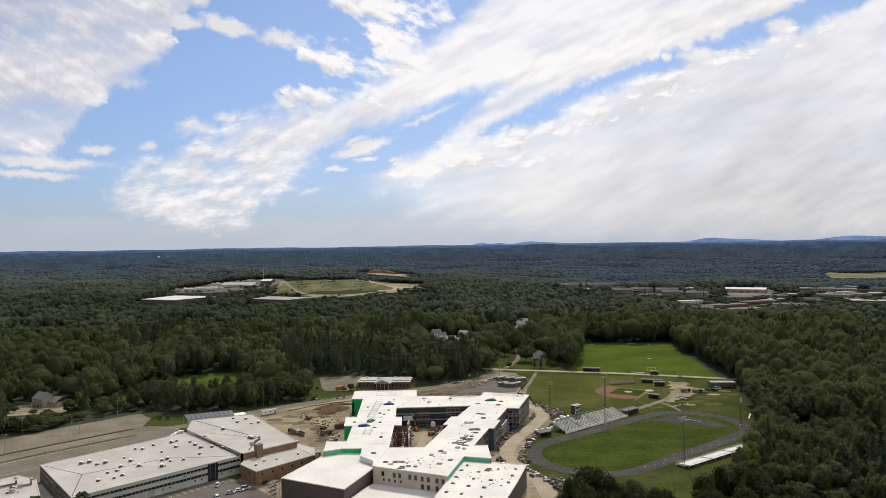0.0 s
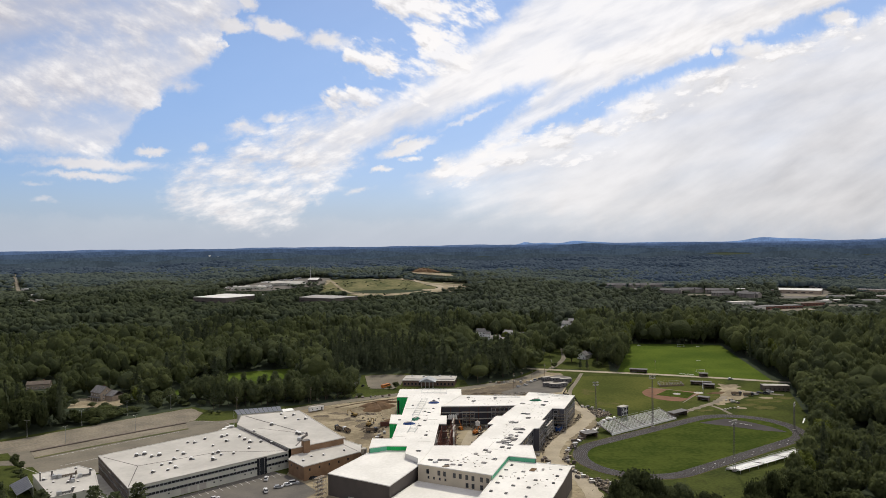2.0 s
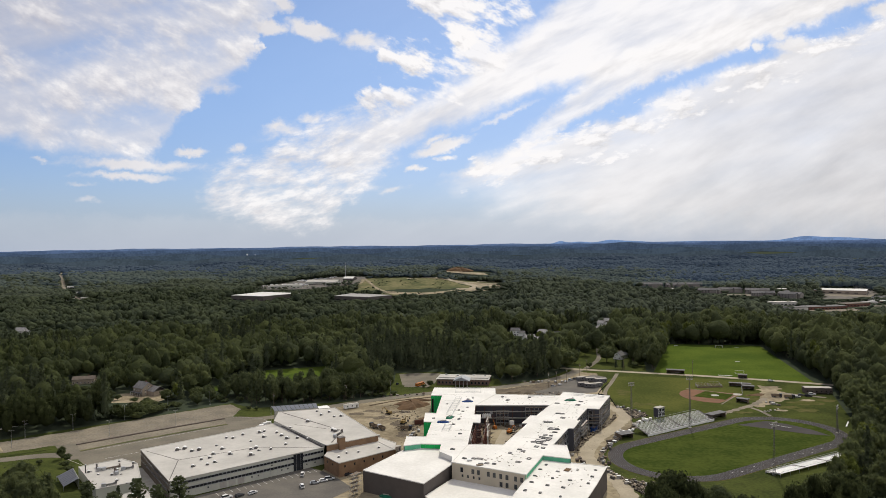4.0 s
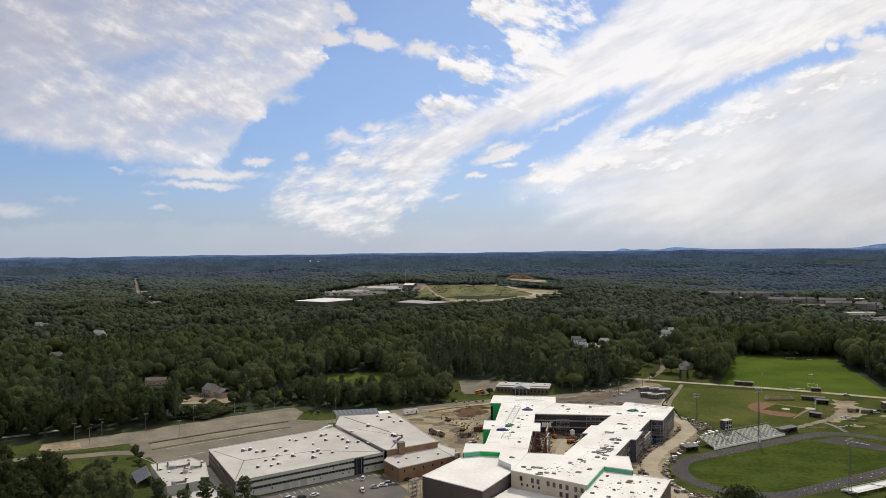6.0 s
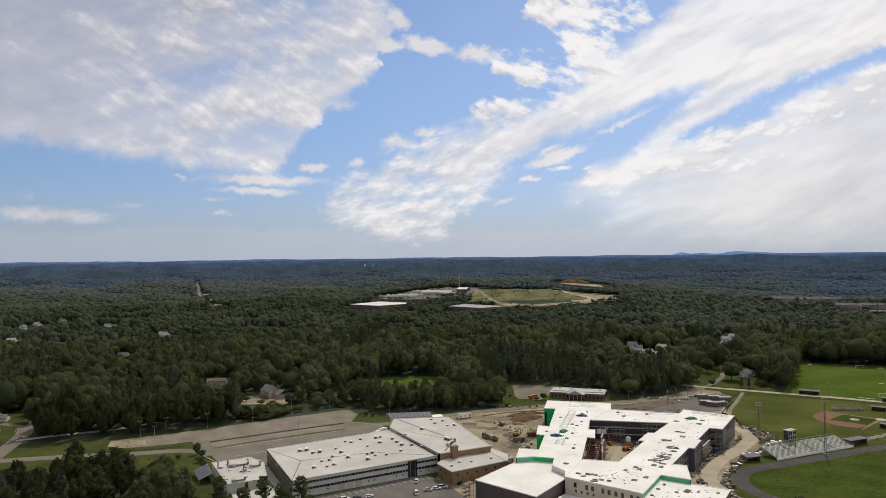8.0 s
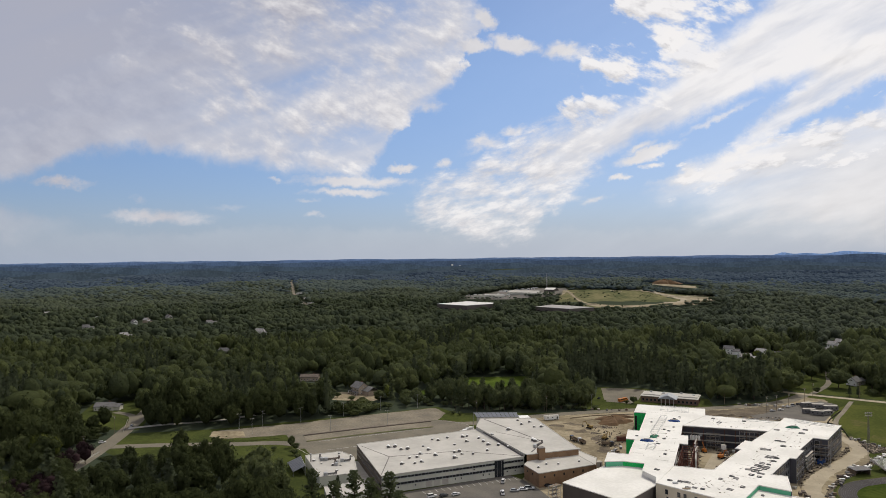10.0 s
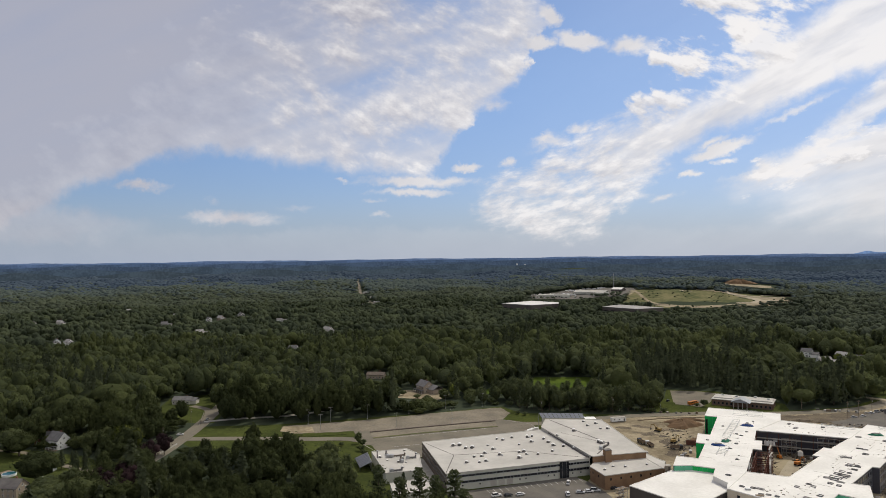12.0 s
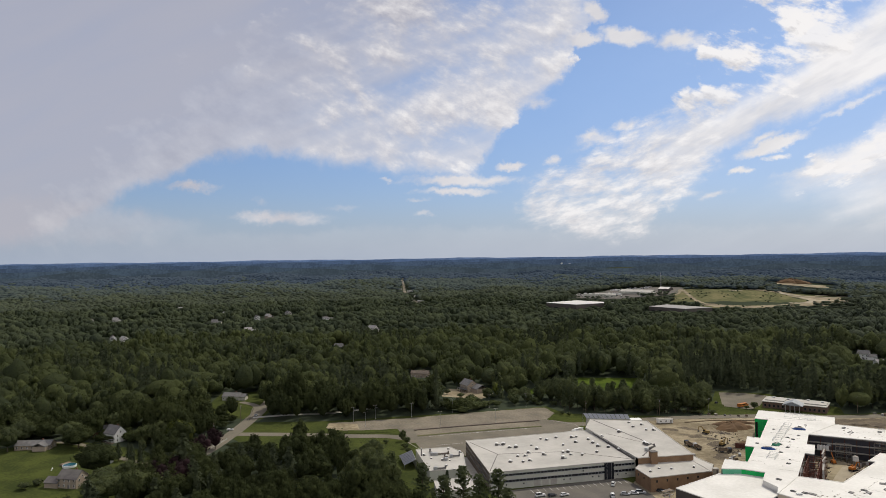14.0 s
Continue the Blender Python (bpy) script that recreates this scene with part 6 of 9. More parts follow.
# ---------------- grandstands ----------------
def grandstand(name, label, x, y, turn, w, rows, deep, step, seat_mat, base=0.8, aisles=4, front=None):
    """Rows of planks climbing along local +y from the front at y = 0."""
    o = thing(name, label, "grandstand", x, y, 0, turn)
    for k in range(rows):
        part("seat_plank", Mb().box(0, 0.2 + k * deep, base + k * step + 0.4, w, 0.42, 0.08), seat_mat, o)
        part("foot_plank", Mb().box(0, 0.2 + k * deep - deep * 0.45, base + k * step, w, deep * 0.62, 0.07), seat_mat, o)
    for i in range(aisles + 1):
        a = -w / 2 + w * i / aisles
        part("aisle_step", Mb().add([(a - 0.6, -0.3, base + 0.5), (a + 0.6, -0.3, base + 0.5), (a + 0.6, rows * deep - 0.4, base + rows * step + 0.47), (a - 0.6, rows * deep - 0.4, base + rows * step + 0.47),
                                     (a - 0.6, -0.3, base + 0.42), (a + 0.6, -0.3, base + 0.42), (a + 0.6, rows * deep - 0.4, base + rows * step + 0.38), (a - 0.6, rows * deep - 0.4, base + rows * step + 0.38)],
                                    [(0, 1, 2, 3), (7, 6, 5, 4), (0, 4, 5, 1), (2, 6, 7, 3), (1, 5, 6, 2), (3, 7, 4, 0)]), M_SEAM, o)
    part("front_panel", Mb().box(0, -0.75, 0.1, w + 1.5, 0.12, base + 0.7), front or M_WHITE, o)
    part("front_rail", Mb().tube((-w / 2, -0.7, base + 1.6), (w / 2, -0.7, base + 1.6), 0.06), M_STEEL, o)
    for i in range(9):
        a = -w / 2 + w * i / 8
        part("frame_leg", Mb().tube((a, 0.3, 0), (a, 0.3, base + 0.3), 0.08).tube((a, rows * deep - 0.3, 0), (a, rows * deep - 0.3, base + rows * step), 0.1)
             .tube((a, 0.3, base), (a, rows * deep - 0.3, base + rows * step - 0.1), 0.08), M_STEEL, o)
    part("back_rail", Mb().tube((-w / 2, rows * deep, base + rows * step + 1.2), (w / 2, rows * deep, base + rows * step + 1.2), 0.06), M_STEEL, o)
    return o


grandstand("home_grandstand", "large grey aluminium grandstand facing the track", 99.5, 455, 39.3, 63, 15, 0.8, 0.25, M_BENCH)
# white puts the aluminium's glare into the colour; low rise fits the view
grandstand("visitor_grandstand", "low bench stand by the woods, glare painted white", 148, 386.5, 215, 60, 8, 0.95, 0.14, M_WHITE, base=0.5, aisles=3)


grandstand("field_bleacher", "weathered grey bleachers behind the ball field", 150, 583, 12, 20, 6, 0.8, 0.3, M_WOOD, base=0.5, aisles=2, front=M_WOOD)


def press_box(x, y, turn):
    o = thing("press_box", "dark press box tower with pale window frames", "press box", x, y, 0, turn)
    for sx in (-1, 1):
        for sy in (-1, 1):
            part("leg", Mb().box(sx * 3.0, sy * 1.4, 0, 0.3, 0.3, 5.4), M_STEEL, o)
    part("cabin", Mb().box(0, 0, 5.4, 6.4, 3.6, 5.8), M_DARKPANEL, o)
    part("roof", Mb().box(0, 0, 11.2, 7.0, 4.2, 0.25), M_CONC, o)
    for z in (6.0, 8.7):
        for i in range(4):
            w = part("window", Mb().box(-2.28 + 1.52 * i, -1.83, z, 1.3, 0.06, 2.0), M_GLASS, o)
            part("frame", Mb().box(-2.28 + 1.52 * i, -1.86, z - 0.1, 1.5, 0.1, 0.14).box(-2.28 + 1.52 * i, -1.86, z + 1.95, 1.5, 0.1, 0.14).box(-3.02 + 1.52 * i, -1.86, z, 0.12, 0.1, 2.0), M_WHITE, w)


press_box(87.4, 463.6, 39.3)


# ---------------- poles ----------------
def flood_mast(x, y, h, turn):
    o = thing("floodlight_mast", "tall dark lattice floodlight mast with lamp rack", "floodlight", x, y, 0, turn, "field floodlights")
    mast = Mb()
    for a in range(3):
        c, s = math.cos(a * 2.094), math.sin(a * 2.094)
        mast.tube((0.75 * c, 0.75 * s, 0), (0.3 * c, 0.3 * s, h), 0.13, 0.08, 5)
    n = int(h / 1.6)
    for i in range(n):
        z0, z1 = h * i / n, h * (i + 1) / n
        for a in range(3):
            r0, r1 = 0.75 - 0.45 * i / n, 0.75 - 0.45 * (i + 1) / n
            b = a + 1
            mast.tube((r0 * math.cos(a * 2.094), r0 * math.sin(a * 2.094), z0), (r1 * math.cos(b * 2.094), r1 * math.sin(b * 2.094), z1), 0.045, n=4)
    part("mast", mast, M_SEAM, o)
    for z in (h - 0.6, h - 2.2):
        part("crossarm", Mb().box(0, 0, z, 4.2, 0.2, 0.2), M_STEEL, o)
        for i in range(4):
            lamp = part("lamp", Mb().tube((-1.7 + 1.13 * i, -0.5, z + 0.55), (-1.7 + 1.13 * i, 0.15, z + 0.75), 0.48, 0.2, 8), M_CONC, o)
    part("footing", Mb().box(0, 0, 0, 1.8, 1.8, 0.4), M_CONC, o)


flood_mast(72.6, 482, 23.5, 20), flood_mast(105, 456, 33, 10), flood_mast(126.2, 367.8, 26.5, 40), flood_mast(191, 449, 17, 60)


def utility_pole(x, y, h, turn):
    o = thing("utility_pole", "weathered wooden utility pole with crossarm", "utility pole", x, y, 0, turn, "utility poles")
    part("pole", Mb().tube((0, 0, 0), (0, 0, h), 0.17, 0.11), M_WOOD, o)
    part("crossarm", Mb().box(0, 0, h - 0.8, 2.4, 0.12, 0.14), M_WOOD, o)
    for sx in (-1.05, -0.4, 0.4, 1.05):
        part("insulator", Mb().tube((sx, 0, h - 0.66), (sx, 0, h - 0.4), 0.06, 0.04), M_CONC, o)
    part("transformer", Mb().tube((0.3, 0, h - 2.4), (0.3, 0, h - 1.5), 0.25, n=8), M_STEEL, o)


for x, y in ((20, 575), (27, 582), (36, 594), (49, 621), (57, 645), (-136, 520), (-181, 486), (92, 655), (150, 640), (-400, 352), (-372, 304), (-10, 596)):
    utility_pole(x, y, 12.5, 30)


def lot_lamp(x, y):
    o = thing("lot_lamp", "thin grey parking lot lamp post", "street lamp", x, y, 0, 45, "parking lot lamps")
    part("base", Mb().tube((0, 0, 0), (0, 0, 0.6), 0.28, n=8), M_CONC, o)
    part("post", Mb().tube((0, 0, 0.5), (0, 0, 10.5), 0.12, 0.08), M_STEEL, o)
    part("arm", Mb().tube((-1, 0, 10.5), (1, 0, 10.5), 0.05), M_STEEL, o)
    for sx in (-1.1, 1.1):
        part("lamp_head", Mb().box(sx, 0, 10.4, 0.7, 0.35, 0.16), M_CONC, o)


for x, y in ((-326, 393.5), (-316, 407), (-296, 425.5), (-276.6, 453.5), (-259.5, 481), (-236.4, 500.5), (-308, 385), (-262, 412), (-232, 440), (-106, 545)):
    lot_lamp(x, y)

# ---------------- parking lot edges ----------------
ISLE_UP = [(-271.3, 393), (-248.6, 417.8), (-225.1, 442), (-207, 460)]
ISLE_LOW = [(-261.1, 381.3), (-240.6, 404.3), (-220.3, 425.1), (-199, 446)]
sheet("lot_terrace", ISLE_UP + ISLE_LOW[::-1], 0.16, M_GRAVEL, "sandy terrace between the parking lots", "ground")
# one dark strip stands for the low wall and the shadow beside it
sheet("lot_divider", strip(ISLE_UP, 0.8), 0.75, M_BROWNSH, "dark low wall and its painted shadow between the lots", "wall")
sheet("lower_divider", strip(ISLE_LOW, 1.1), 0.3, M_HILL, "narrow dry grass strip in the lot", "grass")
sheet("verge_strip", strip([(-322, 362), (-300, 371), (-283, 386)], 3.2), 0.2, M_LAWN, "grass verge beside the access road", "grass")
sheet("corner_grass", [(-262, 362), (-252, 366), (-236, 351), (-226, 345), (-244, 330), (-262, 348)], 0.2, M_LAWN, "grass corner with shrubs", "grass")
sheet("office_grass", [(-100, 578), (-103, 540), (-122, 542), (-112, 590)], 0.12, M_LAWN, "triangular lawn by the road", "grass")
sheet("gravel_spill", [(-338, 381), (-331, 369), (-318, 367), (-306, 376), (-318, 388)], 0.2, M_DIRT, "pale dusty gravel at the lot end", "ground")
stripes = tagged(new("parking_lines"), "faded white parking bay lines", "road marking", kind="structure")
for k in range(16):
    t = k / 15
    part("bay_line", Mb().box(-148 + 37 * t, 319 + 38 * t, 0.09, 0.2, 5.0, 0.012, 45), M_LINE, stripes)
for row, (ox, oy) in enumerate(((-252, 386), (-236, 370))):
    for k in range(22):
        part("bay_line", Mb().box(ox + 2.3 * k, oy + 2.45 * k, 0.085, 0.24, 4.6, 0.012, -45), M_LINE, stripes)
for k in range(34):
    for dx, dy in ((0, 0), (14, -13)):
        part("bay_line", Mb().box(-312 + dx + 2.5 * k, 396 + dy * 0.3 + 2.62 * k, 0.078, 0.2, 4.4, 0.012, -45), M_FAINT, stripes)
kerb_line = tagged(new("kerb"), "pale concrete kerb round the lots", "kerb", kind="structure")
for poly in (LOWER_LOT[1:5] + LOWER_LOT[6:9],):
    for i in range(len(poly) - 1):
        a, b = poly[i], poly[i + 1]
        part("kerb_stone", Mb().box((a[0] + b[0]) / 2, (a[1] + b[1]) / 2, 0, length(a, b), 0.3, 0.24, math.degrees(math.atan2(b[1] - a[1], b[0] - a[0]))), M_CONC, kerb_line)


# ---------------- vehicles and machines ----------------
def wheel(o, x, y, r, w, sub="wheel"):
    t = part(sub, Mb().tube((x, y - w / 2, r), (x, y + w / 2, r), r, n=10), M_BLACK, o)
    part("rim", Mb().tube((x, y - w / 2 - 0.02, r), (x, y + w / 2 + 0.02, r), r * 0.55, n=8), M_STEEL, t)


def car(x, y, turn, paint, long=4.5, tall=1.5, label="parked car", box=False):
    o = thing("parked_car", label, "car", x, y, 0.12, turn, "parked cars")
    hl = long / 2
    body = Mb()
    prof = [(-hl, 0.35), (hl, 0.35), (hl, 0.8), (hl * 0.45, 0.95), (-hl, 0.98)] if not box else [(-hl, 0.35), (hl, 0.35), (hl, 0.95), (hl * 0.7, 1.1), (-hl, 1.1)]
    n = len(prof)
    body.add([(a, -0.9, b) for a, b in prof] + [(a, 0.9, b) for a, b in prof],
             [tuple(range(n)), tuple(range(2 * n - 1, n - 1, -1))] + [(i, n + i, n + (i + 1) % n, (i + 1) % n) for i in range(n)])
    part("body", body, M_CAR[paint], o)
    rear = -hl * (0.95 if box else 0.85)
    part("windows", Mb().add([(rear, -0.82, 0.95), (hl * 0.5, -0.82, 0.95), (hl * 0.5, 0.82, 0.95), (rear, 0.82, 0.95), (rear + 0.25, -0.66, tall - 0.06), (hl * 0.12, -0.66, tall - 0.06), (hl * 0.12, 0.66, tall - 0.06), (rear + 0.25, 0.66, tall - 0.06)],
                             [(3, 2, 1, 0), (4, 5, 6, 7), (0, 1, 5, 4), (1, 2, 6, 5), (2, 3, 7, 6), (3, 0, 4, 7)]), M_GLASS, o)
    part("roof", Mb().box((rear + 0.25 + hl * 0.12) / 2, 0, tall - 0.06, hl * 0.12 - rear - 0.25, 1.36, 0.07), M_CAR[paint], o)
    for sx in (-0.62, 0.62):
        for sy in (-0.82, 0.82):
            wheel(o, sx * hl, sy, 0.33, 0.2)
    return o


for x, y, tn, c, b in ((-115, 348.7, 100, 0, True), (-109.8, 331.5, 115, 0, True), (-105, 337, 20, 1, False), (-101.5, 340.4, 20, 0, False), (-99, 343, 20, 1, True), (-141, 314, 50, 0, True), (-136, 317, 55, 2, False), (-131, 321, 55, 0, False),
                       (-91.5, 351, 60, 2, False), (207, 611, -18, 0, False), (219, 558, -10, 0, True), (210, 555, -10, 2, False), (205, 549, 5, 0, False), (214, 552, -10, 2, True), (36, 600, 50, 0, False), (40, 606, 50, 1, True), (30, 586, 50, 0, False),
                       (44, 612, 50, 2, False), (24, 580, 50, 1, False), (-386, 330, 55, 0, False), (-404, 371, 120, 1, False), (-107, 582, 80, 2, False)):
    car(x, y, tn, c, 5.2 if b else 4.5, 1.95 if b else 1.5, {0: "white", 1: "silver", 2: "dark"}[c] + (" van parked on the asphalt" if b else " saloon car parked on the asphalt"), b)


def bus(x, y, turn):
    o = thing("school_bus", "orange-yellow school bus parked on the lot", "bus", x, y, 0.1, turn)
    part("body", Mb().box(-0.6, 0, 0.6, 9.6, 2.5, 2.2, 0, 0.03), M_ORANGE, o)
    part("hood", Mb().box(4.9, 0, 0.6, 1.6, 2.1, 1.1, 0, 0.05), M_ORANGE, o)
    for sy in (-1.27, 1.27):
        for i in range(8):
            part("window", Mb().box(-4.6 + 1.1 * i, sy, 1.75, 0.85, 0.05, 0.7), M_GLASS, o)
    part("windscreen", Mb().box(4.22, 0, 1.75, 0.06, 2.1, 0.8), M_GLASS, o)
    for sx in (-3.2, 4.6):
        for sy in (-1.1, 1.1):
            wheel(o, sx, sy, 0.5, 0.28)


bus(-87, 578.5, 62)


def trailer(x, y, turn, l, w, h, material, label, name="site_trailer", windows=3):
    o = thing(name, label, "trailer", x, y, 0.05, turn, "site trailers")
    part("box", Mb().box(0, 0, 0.5, l, w, h), material, o)
    part("roof", Mb().box(0, 0, 0.5 + h, l + 0.1, w + 0.1, 0.1), M_CONC, o)
    for i in range(windows):
        part("window", Mb().box(-l / 2 + l * (i + 0.6) / windows, -w / 2 - 0.02, 1.5, 0.9, 0.05, 0.8), M_GLASS, o)
    part("door", Mb().box(l * 0.36, -w / 2 - 0.02, 0.55, 0.9, 0.05, 1.9), M_SEAM, o)
    for sx in (-0.35, 0.35):
        part("block", Mb().box(sx * l, 0, 0, 0.5, w * 0.9, 0.5), M_CONC, o)


for x, y, tn, l in ((49, 607, 40, 9), (57, 604, 15, 9), (65, 600, 15, 10), (49, 583, 12, 9), (60, 581, 35, 9), (54, 578, -10, 9)):
    trailer(x, y, tn, l, 3.6, 2.8, M_GREYSH, "grey site office trailer on blocks")
trailer(-126, 496, 38, 11, 2.8, 2.8, M_WHITE, "white box trailer on the site road")
trailer(226, 566, -4, 20, 7, 4, M_BROWNSH, "long brown maintenance shed beside vehicles", "field_shed", 6)
for x, y, tn in ((-79, 398, 42), (-92, 414, 42), (-75, 392, 42)):
    trailer(x, y, tn, 9, 2.6, 2.6, M_CONC, "pale storage container beside the annex", "storage_container", 0)


def excavator(x, y, turn, paint=None):
    o = thing("excavator", "yellow tracked excavator on the dirt", "excavator", x, y, 0.06, turn, "excavators")
    paint = paint or M_YELLOW
    for sy in (-1.2, 1.2):
        part("track", Mb().add([(-1.9, sy - 0.3, 0.3), (-1.5, sy - 0.3, 0), (1.5, sy - 0.3, 0), (1.9, sy - 0.3, 0.3), (1.9, sy - 0.3, 0.7), (1.5, sy - 0.3, 0.95), (-1.5, sy - 0.3, 0.95), (-1.9, sy - 0.3, 0.7),
                                (-1.9, sy + 0.3, 0.3), (-1.5, sy + 0.3, 0), (1.5, sy + 0.3, 0), (1.9, sy + 0.3, 0.3), (1.9, sy + 0.3, 0.7), (1.5, sy + 0.3, 0.95), (-1.5, sy + 0.3, 0.95), (-1.9, sy + 0.3, 0.7)],
                               [tuple(range(7, -1, -1))[::-1], tuple(range(15, 7, -1))] + [((i + 1) % 8, i, 8 + i, 8 + (i + 1) % 8) for i in range(8)]), M_BLACK, o)
    part("house", Mb().box(-0.7, 0, 1.0, 3.2, 2.5, 1.3, 0, 0.05), paint, o)
    cab = part("cab", Mb().box(0.5, 0.7, 1.0, 1.5, 1.0, 2.0, 0, 0.06), paint, o)
    part("window", Mb().box(0.55, 0.72, 1.9, 1.5, 1.04, 0.8), M_GLASS, cab)
    part("boom", Mb().tube((0.9, -0.3, 1.5), (3.2, -0.3, 4.3), 0.32, 0.28).tube((3.2, -0.3, 4.3), (5.2, -0.3, 3.8), 0.28, 0.22), paint, o)
    part("arm", Mb().tube((5.2, -0.3, 3.8), (5.7, -0.3, 1.2), 0.2, 0.16), paint, o)
    part("bucket", Mb().box(5.5, -0.3, 0.3, 0.9, 1.1, 0.9, 0, 0.15), M_SEAM, o)


excavator(-80, 455, 70), excavator(-95, 480, 160), excavator(-9, 436, 60, M_ORANGE), excavator(-16, 470, 110, M_RUST), excavator(45, 470, 200)


def dump_truck(x, y, turn, paint):
    o = thing("dump_truck", "dusty dump truck parked on bare earth", "truck", x, y, 0.06, turn, "site trucks")
    part("chassis", Mb().box(0, 0, 0.7, 7.6, 1.0, 0.4), M_SEAM, o)
    cab = part("cab", Mb().box(2.9, 0, 0.8, 1.9, 2.3, 2.0, 0, 0.05), paint, o)
    part("windscreen", Mb().box(3.82, 0, 1.75, 0.06, 2.0, 0.8), M_GLASS, cab)
    bed = Mb()
    bed.box(-0.9, 0, 1.1, 5.2, 2.4, 0.15).box(-0.9, -1.15, 1.25, 5.2, 0.12, 1.1).box(-0.9, 1.15, 1.25, 5.2, 0.12, 1.1).box(1.65, 0, 1.25, 0.12, 2.18, 1.3).box(-3.45, 0, 1.25, 0.12, 2.18, 1.0)
    part("bed", bed, M_WOOD, o)
    for sx in (-2.4, -1.2, 2.8):
        for sy in (-1.05, 1.05):
            wheel(o, sx, sy, 0.52, 0.35)


dump_truck(-98, 444, 130, M_CAR[2]), dump_truck(-92, 440, 130, M_CAR[0]), dump_truck(-76, 440, 20, M_CAR[2]), dump_truck(198, 546, -5, M_CAR[2]), dump_truck(190, 549, -5, M_CAR[2]), dump_truck(38, 442, 60, M_CAR[1])


def heap(name, label, x, y, rx, ry, h, material, seed):
    """A rough earth pile."""
    r = np.random.RandomState(seed)
    n, k = 22, 7
    vs, fs = [], []
    for j in range(k):
        t = j / (k - 1)
        for i in range(n):
            a = 2 * math.pi * i / n
            q = (1 - t) * (1 + 0.22 * math.sin(3 * a + seed) + 0.1 * math.sin(7 * a))
            vs.append((rx * q * math.cos(a), ry * q * math.sin(a), h * (t ** 0.8) * (1 - 0.25 * t) + r.normal(0, 0.05) * h * (j > 0)))
    for j in range(k - 1):
        fs += [(j * n + i, j * n + (i + 1) % n, (j + 1) * n + (i + 1) % n, (j + 1) * n + i) for i in range(n)]
    fs.append(tuple((k - 1) * n + i for i in range(n)))
    return solo(name, Mb().add(vs, fs), material, label, "earth mound", x, y, 0, 20)


heap("earth_mound", "large reddish pile of dug earth", -84, 505, 13, 11, 5.5, M_CLAY, 1)
heap("earth_mound", "low sandy mound beside the pit", -96, 500, 8, 6, 2.2, M_DIRT, 2)
heap("earth_mound", "low reddish mound by the road", -80, 522, 12, 4, 2.4, M_CLAY, 3)
heap("earth_mound", "small clay spoil heap on the site", -66, 470, 6, 5, 1.8, M_CLAY, 4)
heap("earth_mound", "sandy heap inside the courtyard", -18, 405, 7, 5, 1.6, M_DIRT, 5)
heap("earth_mound", "reddish heap beside the dirt apron", 178, 556, 8, 3, 1.6, M_CLAY, 6)
for k, (hx, hy, ha, hb, hh) in enumerate(((-10.8, 553, 4.5, 2.4, 1.3), (-4, 554.5, 3.2, 2.0, 1.6), (5, 554, 5.0, 2.6, 1.5), (13, 549, 3.6, 2.2, 1.1), (20, 543, 4.2, 2.4, 1.4))):
    heap("spoil_mound", "dark heap of broken rubble behind the new building", hx, hy, ha, hb, hh, M_SPOIL, 11 + k)
for k, (hx, hy, ha, hb, hh) in enumerate(((-89, 468, 3.4, 2.2, 1.1), (-84, 486, 4.0, 2.4, 1.3), (-96, 478, 2.8, 2.0, 0.9), (-71, 442, 3.6, 1.8, 1.0))):
    heap("spoil_mound", "grey-brown debris heap on the bare yard", hx, hy, ha, hb, hh, M_DEBRIS, 21 + k)


def skip_bin(x, y, turn, material, label):
    o = thing("skip_container", label, "skip", x, y, 0.06, turn, "skips")
    b = Mb().box(0, 0, 0.2, 9, 2.6, 0.12)
    for sy in (-1.25, 1.25):
        b.box(0, sy, 0.3, 9, 0.12, 2.2)
    for sx in (-4.45, 4.45):
        b.box(sx, 0, 0.3, 0.12, 2.36, 2.2)
    part("tub", b, material, o)
    for i in range(6):
        part("rib", Mb().box(-3.8 + 1.5 * i, -1.36, 0.3, 0.15, 0.1, 2.1), material, o)
    part("load", Mb().box(0, 0, 1.2, 8.6, 2.2, 0.7, 0, 0.1), M_WOOD, o)


skip_bin(-68, 455, 15, M_RUST, "long brown waste skip filled with timber"), skip_bin(44, 446, 70, M_BLUE, "blue waste skip beside the haul road"), skip_bin(-62, 512, 5, M_SEAM, "grey waste skip behind the wing")


def pallet_stack(x, y, z, turn, w, d, h, material, label, group="material stacks"):
    o = thing("material_stack", label, "building material", x, y, z, turn, group)
    for sx in (-0.35, 0, 0.35):
        part("runner", Mb().box(sx * w, 0, 0, 0.12, d, 0.12), M_WOOD, o)
    n = max(1, int(h / 0.4))
    for i in range(n):
        part("layer", Mb().box(random.uniform(-0.08, 0.08), random.uniform(-0.08, 0.08), 0.12 + i * h / n, w * random.uniform(0.9, 1.0), d * random.uniform(0.9, 1.0), h / n - 0.03, random.uniform(-3, 3)), material, o)


random.seed(7)
mats_cycle = [(M_CONC, "pale stack of boards on bearers"), (M_WOOD, "stack of timber on bearers"), (M_STEEL, "bundle of grey steel studs"), (M_ROOFOLD, "pale wrapped insulation bales"), (M_SEAM, "dark stack of roofing rolls"), (M_BROWNSH, "brown stack of wrapped shingles"), (M_GREYSH, "dark grey stack of blocks")]
